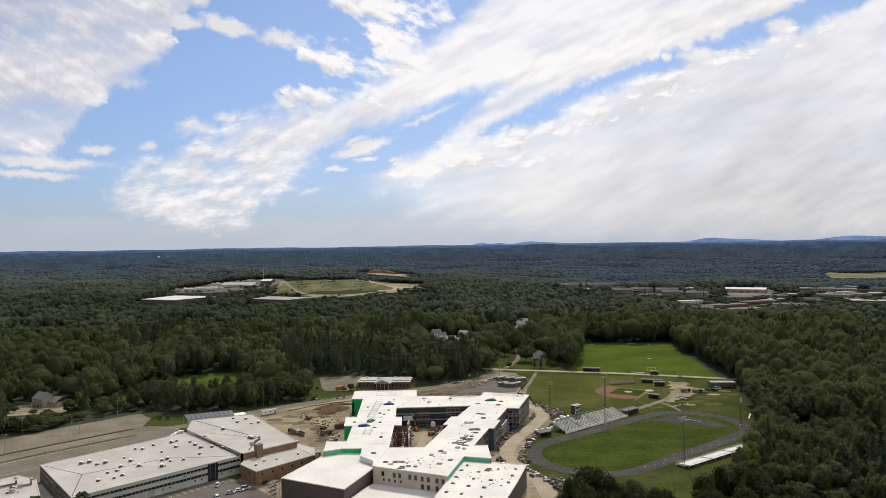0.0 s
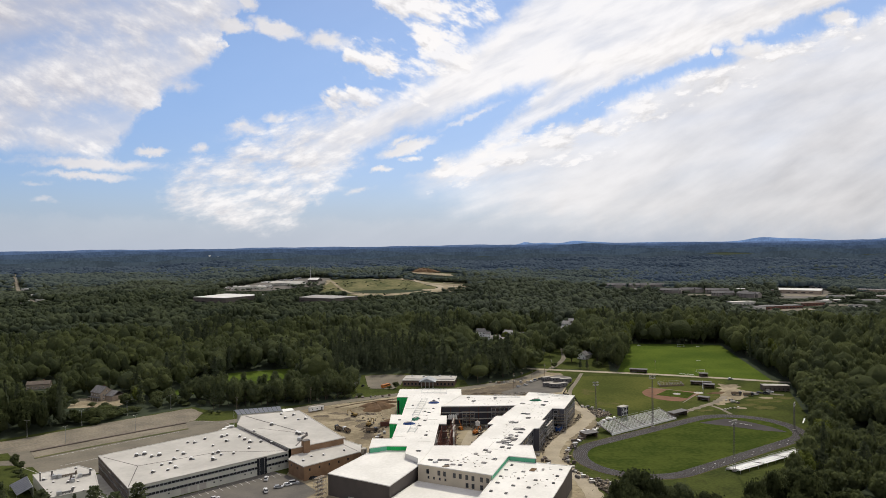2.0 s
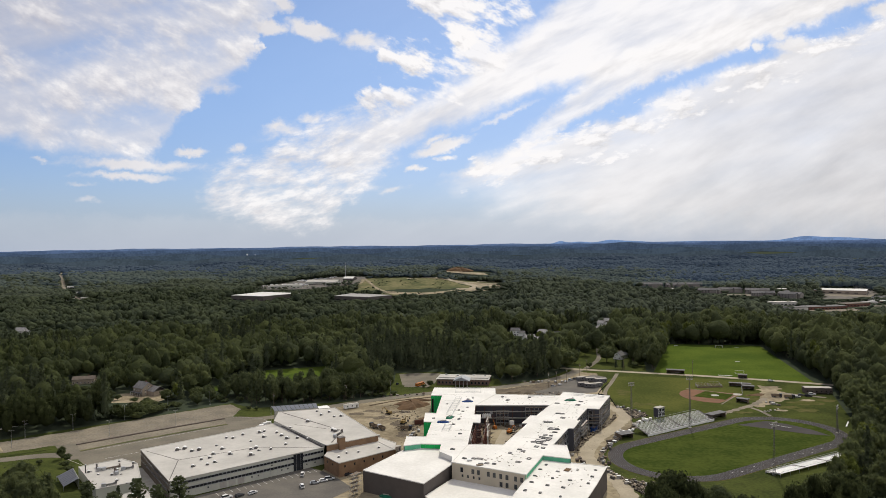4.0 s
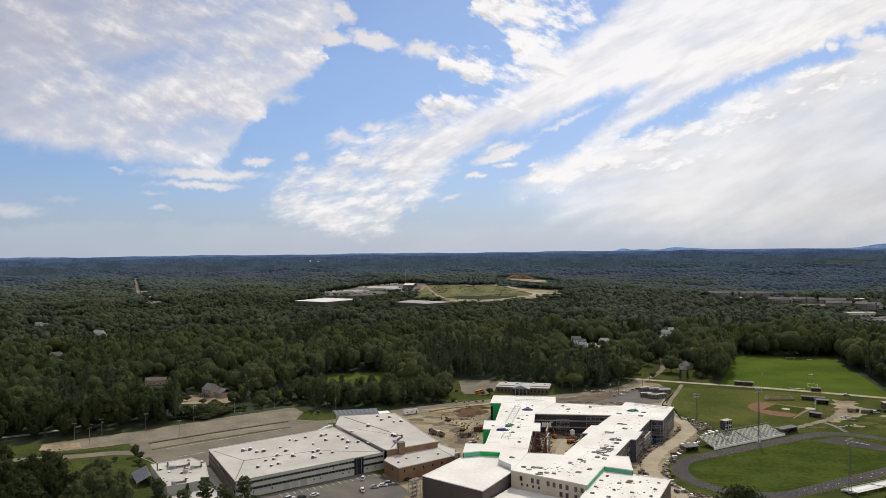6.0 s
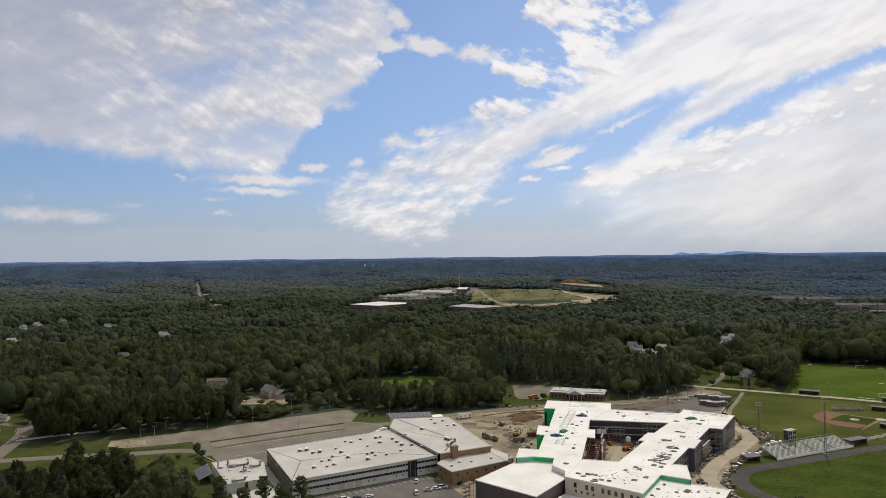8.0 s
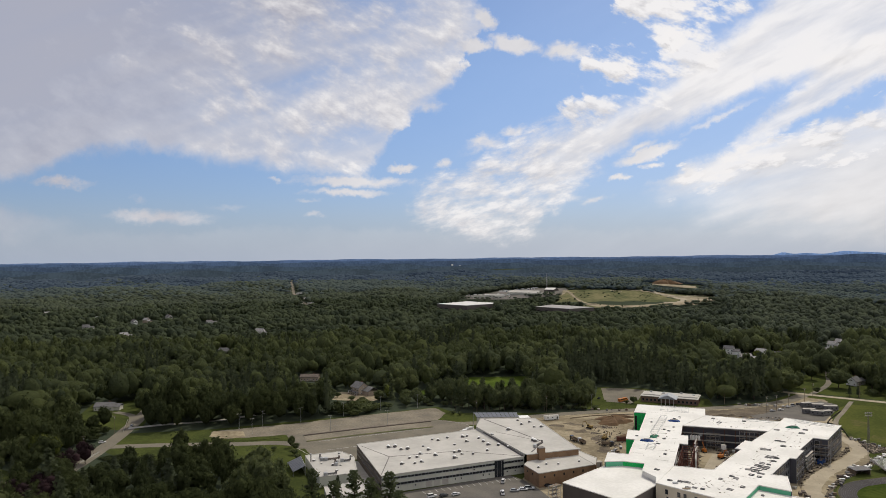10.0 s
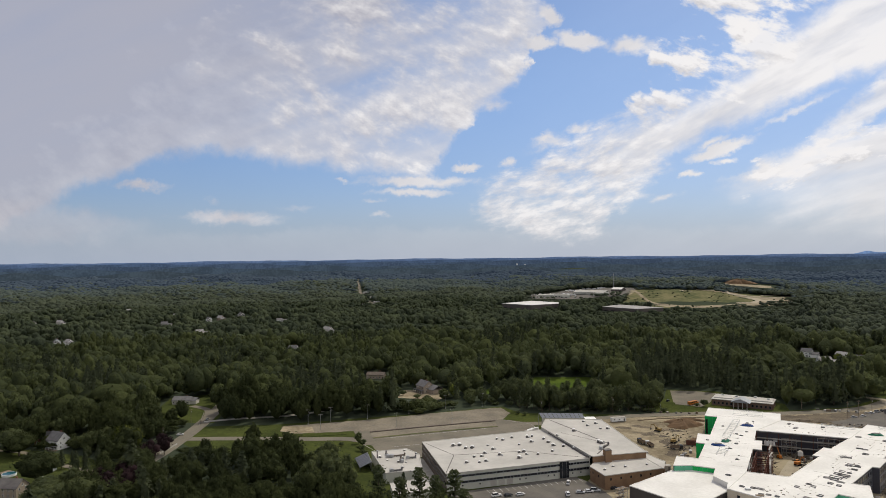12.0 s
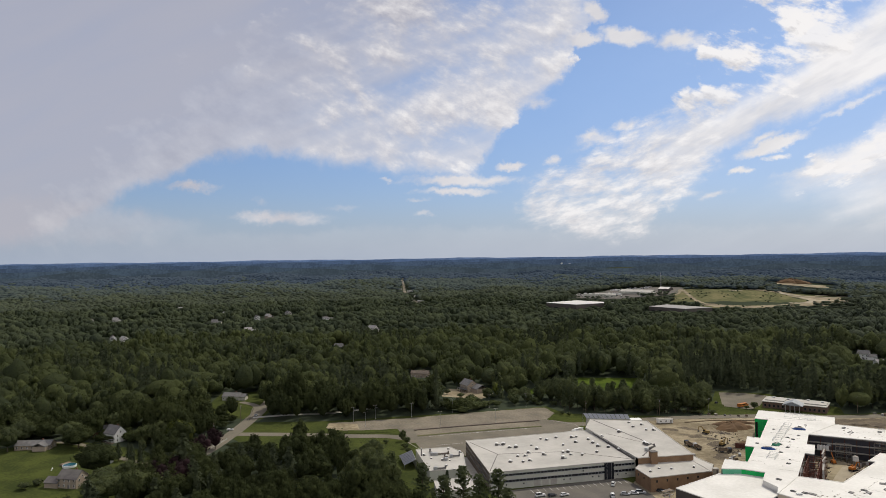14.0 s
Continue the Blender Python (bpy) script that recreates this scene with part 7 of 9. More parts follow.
for p0, p1, n in (((67, 512), (82, 494), 12), ((61, 446), (44, 398), 20), ((43, 392), (46, 352), 14), ((48, 351), (70, 344), 12), ((36, 470), (34, 430), 12), ((28, 395), (31, 372), 8), ((76, 470), (70, 455), 6),
                  ((-14, 520), (28, 512), 16), ((-60, 404), (-70, 388), 6), ((-70, 424), (-66, 440), 6), ((-2, 596), (34, 600), 8), ((-26, 440), (-24, 378), 14), ((0, 455), (-6, 448), 6), ((176, 530), (184, 520), 6), ((-110, 536), (-78, 546), 8)):
    for i in range(n):
        t = (i + random.random() * 0.6) / n
        mm, lab = random.choice(mats_cycle)
        pallet_stack(p0[0] + (p1[0] - p0[0]) * t + random.uniform(-2, 2), p0[1] + (p1[1] - p0[1]) * t + random.uniform(-2, 2), 0.06, random.uniform(0, 180), random.uniform(1.2, 3.2), random.uniform(1.0, 1.8), random.uniform(0.5, 1.6), mm, lab)


for x, y, tn in ((-172.9, 436.7, 40), (-172.8, 441, 20), (-172.5, 445.2, 60), (-171, 449, 10)):
    pallet_stack(x, y, 0.06, tn, 3.2, 2.4, 1.6, M_WHITE, "white wrapped bales beside the hall")
canopy = thing("canopy", "white flat canopy on posts behind the hall", "canopy", -143.7, 484, 0, 32)
part("canopy_roof", Mb().box(0, 0, 3.3, 8.5, 7.5, 0.3), M_WHITE, canopy)
for sx in (-4, 4):
    for sy in (-3.5, 3.5):
        part("post", Mb().box(sx, sy, 0, 0.2, 0.2, 3.3), M_STEEL, canopy)


# ---------------- roof clutter ----------------
def tarp_heap(x, y, z, turn, material, label):
    o = thing("tarpaulin_heap", label, "tarpaulin", x, y, z, turn, "tarpaulins")
    mb = Mb()
    n, k = 14, 5
    vs, fs = [], []
    r = random.Random(int(x * 7 + y))
    for j in range(k):
        t = j / (k - 1)
        for i in range(n):
            a = 2 * math.pi * i / n
            q = (1 - 0.75 * t) * r.uniform(0.8, 1.15)
            vs.append((4.2 * q * math.cos(a), 2.2 * q * math.sin(a), 1.3 * t ** 0.7 + (0.12 * r.random() if j else 0)))
    for j in range(k - 1):
        fs += [(j * n + i, j * n + (i + 1) % n, (j + 1) * n + (i + 1) % n, (j + 1) * n + i) for i in range(n)]
    fs.append(tuple((k - 1) * n + i for i in range(n)))
    part("sheet", mb.add(vs, fs), material, o)
    part("roll", Mb().tube((-2, -0.6, 1.1), (1.5, -0.4, 1.35), 0.3, n=8), M_CONC, o)
    part("roll", Mb().tube((-1.2, 0.5, 1.2), (2.2, 0.4, 1.1), 0.25, n=8), M_CONC, o)


for x, y, tn, m, lab in ((-37.6, 465, 5, M_BLUE, "blue tarpaulin over stacked roofing rolls"), (-48.4, 410.2, 8, M_BLUE, "blue tarpaulin over stacked roofing rolls"), (-45.5, 421.5, 70, M_GREENTARP, "dark green tarpaulin over a bundle"),
                         (31.2, 472.4, 10, M_GREENTARP, "dark green tarpaulin over a bundle")):
    tarp_heap(x, y, 13.0, tn, m, lab)


def guard_frame(x, y, z, turn, l, w, bays):
    """A ladder-like lattice of pale tubes lying on the roof."""
    o = thing("tube_lattice", "pale tubular lattice standing on the roof", "scaffold", x, y, z, turn, "roof lattices")
    for sy in (-w / 2, w / 2):
        part("rail", Mb().tube((-l / 2, sy, 1.05), (l / 2, sy, 1.05), 0.07), M_STEEL, o)
        part("rail", Mb().tube((-l / 2, sy, 0.1), (l / 2, sy, 0.1), 0.07), M_STEEL, o)
    for i in range(bays + 1):
        a = -l / 2 + l * i / bays
        part("cross_tube", Mb().tube((a, -w / 2, 1.05), (a, w / 2, 1.05), 0.06), M_STEEL, o)
        for sy in (-w / 2, w / 2):
            part("post", Mb().tube((a, sy, 0), (a, sy, 1.1), 0.05), M_STEEL, o)


guard_frame(-40, 500, 13, 2, 18, 14, 4), guard_frame(-45.5, 452, 13, 88, 46, 4, 9), guard_frame(-44.5, 396, 13, 88, 12, 4, 4), guard_frame(12, 484, 13, -3, 18, 4, 6), guard_frame(44, 487, 13, -18, 22, 3, 6)


def roof_curb(x, y, z, turn, w, d, h, material, label, group):
    o = thing("roof_unit", label, "roof unit", x, y, z, turn, group)
    part("curb", Mb().box(0, 0, 0, w, d, h * 0.4), M_CONC, o)
    part("casing", Mb().box(0, 0, h * 0.4, w * 0.9, d * 0.9, h * 0.6, 0, 0.06), material, o)
    part("grille", Mb().box(0, -d * 0.45 - 0.02, h * 0.5, w * 0.6, 0.05, h * 0.35), M_SEAM, o)


random.seed(11)


def open_curb(x, y, z, turn, w, d):
    """A low dark upstand round a pale membrane pad, waiting for its unit."""
    o = thing("roof_curb", "low dark open curb on the white membrane", "roof curb", x, y, z, turn, "roof curbs")
    part("upstand", Mb().box(-w / 2, 0, 0, 0.28, d + 0.28, 0.4).box(w / 2, 0, 0, 0.28, d + 0.28, 0.4).box(0, -d / 2, 0, w - 0.28, 0.28, 0.4).box(0, d / 2, 0, w - 0.28, 0.28, 0.4), random.choice((M_GREYSH, M_PALESH, M_GREYSH)), o)
    part("pad", Mb().box(0, 0, 0, w - 0.3, d - 0.3, 0.12), random.choice((M_ROOFOLD, M_ROOF, M_ROOF, M_CONC)), o)


EAST_CURBS = [(21.8, 463.1), (21.1, 435.8), (23.5, 434.7), (23.3, 424.8), (13, 414.1), (15.7, 414), (14.8, 398.4), (18.6, 398.2), (14.5, 384.7), (9.6, 381.2), (12.7, 376.8), (4.8, 372.4), (7.9, 370.5), (10.5, 367.6), (9.6, 361.8), (-7.4, 351.9),
              (-2.6, 358.1), (-0.7, 355.5), (-3.2, 337.5), (2.1, 343.1), (-25, 341.4), (-22, 341.3), (-21.1, 333.4), (6.2, 363.7), (-14.8, 480.8), (3.7, 479.6), (-10.9, 470.7), (35, 459), (37.7, 468.8), (17, 392), (11.5, 386)]
WEST_CURBS = [(-41.5, 440.8), (-41.5, 406), (-35.9, 385.8), (-38.6, 437.8), (-38.1, 472.3), (-50.9, 457.5), (-35.3, 478.1), (-36.6, 448.6), (-43.6, 423), (-55, 419.3), (-39.4, 418), (-29.7, 341.4), (-14.7, 333.7), (-37.1, 356.3), (-18.2, 334.4)]
LOW_CURBS = [(7.4, 334.0), (10.4, 341.1), (15.5, 331.4), (4.6, 324.6), (12.7, 321.7), (20.5, 319.5), (10.0, 312.2), (28.3, 315.9), (31.0, 325.3), (25.1, 334.6), (3.0, 315.8), (0.0, 305.0), (15.0, 298.6), (6.5, 302.4), (33.5, 334.8), (16.8, 309.8)]
for spots, z, big in ((EAST_CURBS, 13.0, 2.4), (WEST_CURBS, 13.0, 1.6), (LOW_CURBS, 10.8, 1.3)):
    for x, y in spots:
        open_curb(x, y, z, random.choice((-17, -17, 73, -10, 5)), big * random.uniform(0.7, 1.3), big * random.uniform(0.5, 0.9))
for x, y in ((16.6, 399.5), (8.6, 374.5), (12, 379.5)):
    open_curb(x, y, 13.0, -17, 5.2, 2.6)
pallet_stack(20.3, 334.2, 10.8, 70, 4.2, 2.6, 0.25, M_CLAY, "reddish pallet of roof pavers", "roof material stacks")
pallet_stack(-21.5, 331.5, 13.0, 25, 3.6, 1.6, 0.3, M_WOOD, "stack of boards on the white roof", "roof material stacks")
pallet_stack(-27, 338, 13.0, 25, 2.4, 1.4, 0.6, M_STEEL, "bundle of grey studs on the white roof", "roof material stacks")


def plank(w, d, h, lean=0.0):
    v = np.array([(sx * w, sy * d, sz * h + lean * sx) for sz in (0, 1) for sy in (-1, 1) for sx in (-1, 1)], float) * 0.5
    f = np.array([(0, 2, 1), (1, 2, 3), (4, 5, 6), (5, 7, 6), (0, 1, 4), (1, 5, 4), (2, 6, 3), (3, 6, 7), (0, 4, 2), (2, 4, 6), (1, 3, 5), (3, 7, 5)])
    return v, f


def litter(name, polys, count, seed, material, label, base, low, high, small=1.0):
    """Loose boards, offcuts, bags and lumps strewn over the areas."""
    r = np.random.RandomState(seed)
    pts = []
    box = [(min(p[0] for p in q), max(p[0] for p in q), min(p[1] for p in q), max(p[1] for p in q)) for q in polys]
    for q, (x0, x1, y0, y1) in zip(polys, box):
        n = int(count * 3 / len(polys))
        xs, ys = r.uniform(x0, x1, n), r.uniform(y0, y1, n)
        ok = inside(xs, ys, q)
        pts.append(np.stack([xs[ok], ys[ok]], 1)[:int(count / len(polys))])
    pts = np.concatenate(pts)
    shapes = [plank(1.6, 0.3, 0.3), plank(0.8, 0.7, 0.6), plank(1.1, 0.9, 0.9, 0.2), plank(2.4, 0.18, 0.2), ball(r, 0.5, 0.35, 0.15), ball(r, 0.6, 0.5, 0.2)]
    ob = woods(name, shapes, pts[:, 0], pts[:, 1], r.uniform(low, high, len(pts)), small * r.uniform(0.5, 1.6, len(pts)), material, label, seed)
    ob["category"] = "debris"
    ob.location.z = base
    return ob


RUB_INNER = [(29.5, 391.6), (28.4, 406.1), (36, 432), (42, 446), (48.8, 452), (59.3, 480.1), (63.4, 492), (62, 478), (53, 456), (42, 434), (34.8, 416), (31, 404)]
RUB_OUTER = [(40, 378), (40.4, 390), (44.8, 407), (50.4, 422), (60.2, 440), (69.7, 459.5), (73, 468), (71.9, 454.5), (60.2, 432.6), (49.5, 412.8), (44.6, 398), (42, 380)]
RUB_SOUTH = [(43.4, 366), (49.4, 357), (55.7, 353.7), (60.4, 347.9), (62, 334), (57, 331), (53.4, 339), (50.5, 350.1), (46, 360)]
RUB_STAND = [(70.6, 504.3), (83.6, 493.2), (84, 485), (74, 478), (71, 494)]
for poly in (RUB_INNER, RUB_OUTER, RUB_SOUTH, RUB_STAND):
    sheet("trampled_verge", poly, 0.09, M_SPOIL, "trampled brown earth along the haul road", "ground")
litter("site_debris", [RUB_INNER, RUB_OUTER, RUB_SOUTH, RUB_STAND], 1300, 41, M_DEBRIS, "dark jumbled offcuts and rubble along the haul road", 0.08, 0.6, 1.9, 1.3)
litter("courtyard_debris", [[(-29, 412), (-28, 452), (-18, 454), (-20, 412)], [(-16, 454), (-2, 455), (-6, 440), (-12, 446)], [(-2, 440), (-11, 412), (-12, 414), (-5, 440)]], 170, 42, M_DEBRIS, "jumbled building rubbish in the courtyard", 0.08, 0.5, 1.8, 1.3)
litter("yard_debris", [[(-100, 482), (-78, 500), (-70, 470), (-88, 462)], [(-84, 454), (-68, 456), (-68, 438), (-84, 438)], [(-40, 528), (-10, 548), (-6, 530), (-36, 516)], [(0, 552), (30, 560), (30, 548), (4, 540)]], 340, 43, M_DEBRIS, "heaped stones and offcuts on bare earth", 0.08, 0.3, 1.1, 0.9)
litter("roof_scraps", [[(-50, 380), (-34, 380), (-34, 500), (-50, 500)], [(-24, 340), (0, 328), (6, 350), (-10, 360)], [(0, 370), (12, 369), (24, 420), (10, 420)], [(14, 424), (30, 422), (50, 482), (30, 484)], [(-16, 460), (14, 462), (16, 482), (-18, 482)]], 170, 44, M_DEBRIS, "scraps and offcuts on the new white roof", 13.0, 0.1, 0.3, 0.7)
litter("lower_roof_scraps", [[(2, 318), (28, 310), (34, 340), (12, 344)]], 30, 45, M_DEBRIS, "scraps on the lower white roof", 10.8, 0.1, 0.3, 0.7)


def fan_unit(x, y, z, size):
    o = thing("roof_ventilator", "pale roof ventilator with hooded cap, sides darkened for shade", "ventilator", x, y, z, random.uniform(0, 90), "old roof ventilators")
    # dark curb and grey drum paint in the shaded sides below the hood
    part("curb", Mb().box(0, 0, 0, size, size, 0.5 * size), M_SEAM, o)
    part("drum", Mb().tube((0, 0, 0.5 * size), (0, 0, 0.95 * size), 0.42 * size, n=10), M_GREYSH, o)
    part("hood", Mb().tube((0, 0, 0.9 * size), (0, 0, 1.15 * size), 0.68 * size, 0.35 * size, n=10), M_WHITE, o)
    part("duct", Mb().box(0.9 * size, 0, 0, 0.8 * size, 0.35 * size, 0.4 * size), M_STEEL, o)


OLD_VENTS = [(-164, 389), (-167, 381.5), (-171, 382), (-170, 366.5), (-164, 360.5), (-156, 394), (-154, 397), (-154, 376), (-146, 363.5), (-143, 359.5), (-148, 361), (-137, 362), (-144, 351), (-156, 352), (-165, 351.5), (-164, 345),
             (-167, 342), (-160, 334), (-158, 338), (-166, 330.5), (-188, 357), (-185, 359.5), (-179, 355.5), (-145.5, 394.5), (-140.5, 388.5), (-135.5, 383), (-129.5, 384), (-129, 391.5), (-122.5, 381.5), (-132, 371.5), (-176, 358), (-150, 385)]
for x, y in OLD_VENTS:
    fan_unit(x, y, 9.2, random.uniform(0.9, 1.65))
for x, y in ((-135, 441), (-129.5, 431.5), (-126.5, 439.5), (-120, 427.5), (-116, 429.5), (-133, 414.5), (-112, 395.5), (-139, 400), (-110, 394)):
    fan_unit(x, y, 10.8, random.uniform(1.0, 1.7))
for x, y in ((-97.8, 356.5), (-95.5, 364), (-89.5, 366.5), (-80, 375)):
    fan_unit(x, y, 7.4, random.uniform(0.7, 1.0))
for x, y in ((-221, 329), (-214, 326), (-210.5, 339), (-206.5, 326), (-202.5, 327.5), (-192, 315), (-206, 344.5), (-215.5, 347), (-217, 334), (-199, 318), (-208, 333)):
    fan_unit(x, y, 5.6, random.uniform(0.6, 1.2))
for x, y in ((-188, 299), (-181, 292), (-176, 300), (-183, 305)):
    fan_unit(x, y, 3.8, random.uniform(0.6, 1.0))
def duct_run(x, y, z, turn, l, material, label):
    """A rooftop duct on feet with a bend up into a boxy unit."""
    o = thing("roof_duct", label, "duct", x, y, z, turn, "roof ducts")
    part("duct", Mb().box(0, 0, 0.35, l, 0.8, 0.7), material, o)
    part("riser", Mb().box(l / 2 - 0.4, 0, 1.05, 0.8, 0.8, 0.9, 0, 0.1), material, o)
    part("unit", Mb().box(-l / 2 - 1.0, 0, 0.15, 2.0, 1.7, 1.5, 0, 0.04), M_STEEL, o)
    for k in range(int(l / 1.5) + 1):
        part("foot", Mb().box(-l / 2 + 0.2 + 1.5 * k, 0, 0, 0.15, 0.9, 0.36), M_SEAM, o)
    for k in range(int(l / 1.2)):
        part("band", Mb().box(-l / 2 + 0.6 + 1.2 * k, 0, 0.33, 0.08, 0.86, 0.75), M_SEAM, o)


for x, y, tn, l, m, lab in ((-212, 336, 45, 7, M_BROWNSH, "rusty brown duct run on the wing roof"), (-207, 330, 130, 5, M_BROWNSH, "rusty brown duct run on the wing roof"), (-203, 336, 40, 4, M_GREYSH, "dark grey duct on the wing roof"),
                            (-220, 335, 132, 6, M_SEAM, "dark duct along the wing roof edge"), (-198, 312, 45, 5, M_GREYSH, "dark grey duct on the wing roof")):
    duct_run(x, y, 5.6, tn, l, m, lab)
duct_run(-106, 388, 10.8, 80, 9, M_SEAM, "dark duct beside the brick chimney")
flue = thing("roof_flue", "tall dark metal flue on the wing roof", "flue", -222, 328, 5.6)
part("pipe", Mb().tube((0, 0, 0), (0, 0, 4.2), 0.3, n=10), M_SEAM, flue)
part("cap", Mb().tube((0, 0, 4.2), (0, 0, 4.6), 0.5, 0.1, n=10), M_STEEL, flue)


def rubble(name, polys, count, seed, label):
    """Loose stones and clods, each a rough lump."""
    r = np.random.RandomState(seed)
    xs, ys = r.uniform(-180, 75, count * 6), r.uniform(290, 620, count * 6)
    ok = np.zeros(len(xs), bool)
    for p in polys:
        ok |= inside(xs, ys, p)
    xs, ys = xs[ok][:count], ys[ok][:count]
    shapes = []
    for k in range(4):
        v, f = ball(r, 0.5, 0.4, 0.1)
        shapes.append((v, f))
    return woods(name, shapes, xs, ys, r.uniform(0.15, 0.6, len(xs)), r.uniform(0.2, 0.8, len(xs)), M_DIRT, label, seed)


stones = rubble("rubble", [[(-130, 470), (-72, 545), (-56, 520), (-58, 420), (-84, 396)], [(34, 480), (60, 470), (40, 400), (28, 400)], [(-28, 452), (14, 456), (-12, 370), (-28, 370)], [(44, 300), (60, 350), (44, 400), (36, 350)]], 1000, 31, "scattered stones and clods on bare earth")
stones["category"] = "rubble"


def scaffold_tower(x, y, turn, w, d, h):
    o = thing("scaffold_tower", "grey tubular scaffold stair tower by the hall", "scaffold", x, y, 0.06, turn)
    for sx in (-w / 2, 0, w / 2):
        for sy in (-d / 2, d / 2):
            part("standard", Mb().tube((sx, sy, 0), (sx, sy, h), 0.07), M_STEEL, o)
    n = int(h / 2)
    for k in range(1, n + 1):
        for sy in (-d / 2, d / 2):
            part("ledger", Mb().tube((-w / 2, sy, 2 * k), (w / 2, sy, 2 * k), 0.06), M_STEEL, o)
            part("brace", Mb().tube((-w / 2 if k % 2 else w / 2, sy, 2 * k - 2), (0, sy, 2 * k), 0.05), M_STEEL, o)
        part("deck", Mb().box(0, 0, 2 * k - 0.1, w, d * 0.8, 0.08), M_WOOD, o)


def facade_scaffold(x, y, turn, l, h, label, tube=None):
    """A run of tube scaffold before a wall: standards, ledgers, plank decks and braces, along local x."""
    o = thing("facade_scaffold", label, "scaffold", x, y, 0.06, turn, "facade scaffolds")
    tube = tube or M_STEEL
    n = max(2, int(l / 2.4))
    for i in range(n + 1):
        for sy in (0.0, 1.3):
            part("standard", Mb().tube((-l / 2 + l * i / n, sy, 0), (-l / 2 + l * i / n, sy, h), 0.08, n=5), tube, o)
    for k in range(1, int(h / 2) + 1):
        for sy in (0.0, 1.3):
            part("ledger", Mb().tube((-l / 2, sy, 2 * k), (l / 2, sy, 2 * k), 0.07, n=5), tube, o)
        part("deck", Mb().box(0, 0.65, 2 * k - 0.12, l, 0.95, 0.1), M_CONC, o)
        part("guard_board", Mb().box(0, -0.06, 2 * k, l, 0.05, 0.3), M_WOOD, o)
    for i in range(0, n, 2):
        part("brace", Mb().tube((-l / 2 + l * i / n, -0.05, 0), (-l / 2 + l * (i + 1) / n, -0.05, h), 0.06, n=5), tube, o)
    return o


def boom_lift(x, y, turn, reach):
    o = thing("boom_lift", "orange telescopic boom lift on the courtyard dirt", "lift", x, y, 0.06, turn, "boom lifts")
    part("chassis", Mb().box(0, 0, 0.5, 3.4, 2.0, 0.7, 0, 0.06), M_ORANGE, o)
    for sx in (-1.15, 1.15):
        for sy in (-0.95, 0.95):
            wheel(o, sx, sy, 0.5, 0.34)
    part("turret", Mb().box(-0.4, 0, 1.2, 2.4, 1.7, 0.9, 0, 0.08), M_ORANGE, o)
    part("lower_boom", Mb().tube((-1.2, 0, 1.9), (2.2, 0, 1.9 + reach * 0.55), 0.26, 0.22), M_ORANGE, o)
    part("upper_boom", Mb().tube((2.2, 0, 1.9 + reach * 0.55), (3.6, 0, 1.9 + reach), 0.2, 0.16), M_RUST, o)
    part("basket", Mb().box(4.2, 0, 1.7 + reach, 1.0, 1.9, 0.1).box(4.2, -0.9, 1.8 + reach, 1.0, 0.06, 1.0).box(4.2, 0.9, 1.8 + reach, 1.0, 0.06, 1.0).box(4.68, 0, 1.8 + reach, 0.06, 1.7, 1.0), M_STEEL, o)


facade_scaffold(8, 454.5, 4, 14, 12, "grey tube scaffold with plank decks before the court wall")
facade_scaffold(-14, 453.2, 4, 8, 10, "grey tube scaffold with plank decks before the court wall")
facade_scaffold(44.5, 446.5, -8, 8, 10, "tube scaffold in the inner corner of the east wing")
facade_scaffold(37.5, 433, 73, 16, 8, "tube scaffold with plank decks on the east wing")
for x, y, tn in ((-22.2, 430, 88), (-21.0, 415, 85), (-20.4, 399, 92)):
    facade_scaffold(x, y, tn, 11, 11, "primer-red scaffold frame beside the rising steel", M_RUST)
boom_lift(-19, 446, 120, 7)
sheet("court_sand", [(-18, 372), (-13, 372), (-6, 400), (-5, 420), (-1, 436), (-4, 446), (-14, 444), (-17, 420), (-19, 396)], 0.1, M_HAUL, "pale packed sand in the courtyard", "ground")
tank = thing("water_tank", "small white tank on a steel stand", "tank", -8, 449, 0.06)
part("drum", Mb().tube((0, 0, 2.2), (0, 0, 4.6), 1.5, n=14), M_WHITE, tank)
part("lid", Mb().tube((0, 0, 4.6), (0, 0, 5.2), 1.55, 0.4, n=14), M_CONC, tank)
for a in range(4):
    part("leg", Mb().tube((1.2 * math.cos(a * 1.571), 1.2 * math.sin(a * 1.571), 0), (1.1 * math.cos(a * 1.571), 1.1 * math.sin(a * 1.571), 2.25), 0.1, n=5), M_STEEL, tank)
# torn white sheeting on the open storeys
for x, y, tn, w, z in ((-24.5, 453.5, 4, 6, 5.0), (-30.2, 398, 90, 9, 4.6), (-30.2, 385, 90, 7, 8.8), (-30.4, 420, 90, 6, 4.8)):
    sheetting = thing("dust_sheet", "torn white plastic sheeting hung on the open storey", "sheeting", x, y, z, tn, "dust sheets")
    mb = Mb()
    k = 12
    vs = [(-w / 2 + w * a / k, 0.18 * math.sin(a * 1.7) + o, z2 * (3.0 - 0.35 * math.sin(a * 2.3))) for o in (0, 0.03) for z2 in (0, 1) for a in range(k + 1)]
    n = k + 1
    fs = [(a, a + 1, n + a + 1, n + a) for a in range(k)] + [(2 * n + a + 1, 2 * n + a, 3 * n + a, 3 * n + a + 1) for a in range(k)] + [(n + a, n + a + 1, 3 * n + a + 1, 3 * n + a) for a in range(k)]
    part("sheet", mb.add(vs, fs), M_WHITE, sheetting)
random.seed(19)
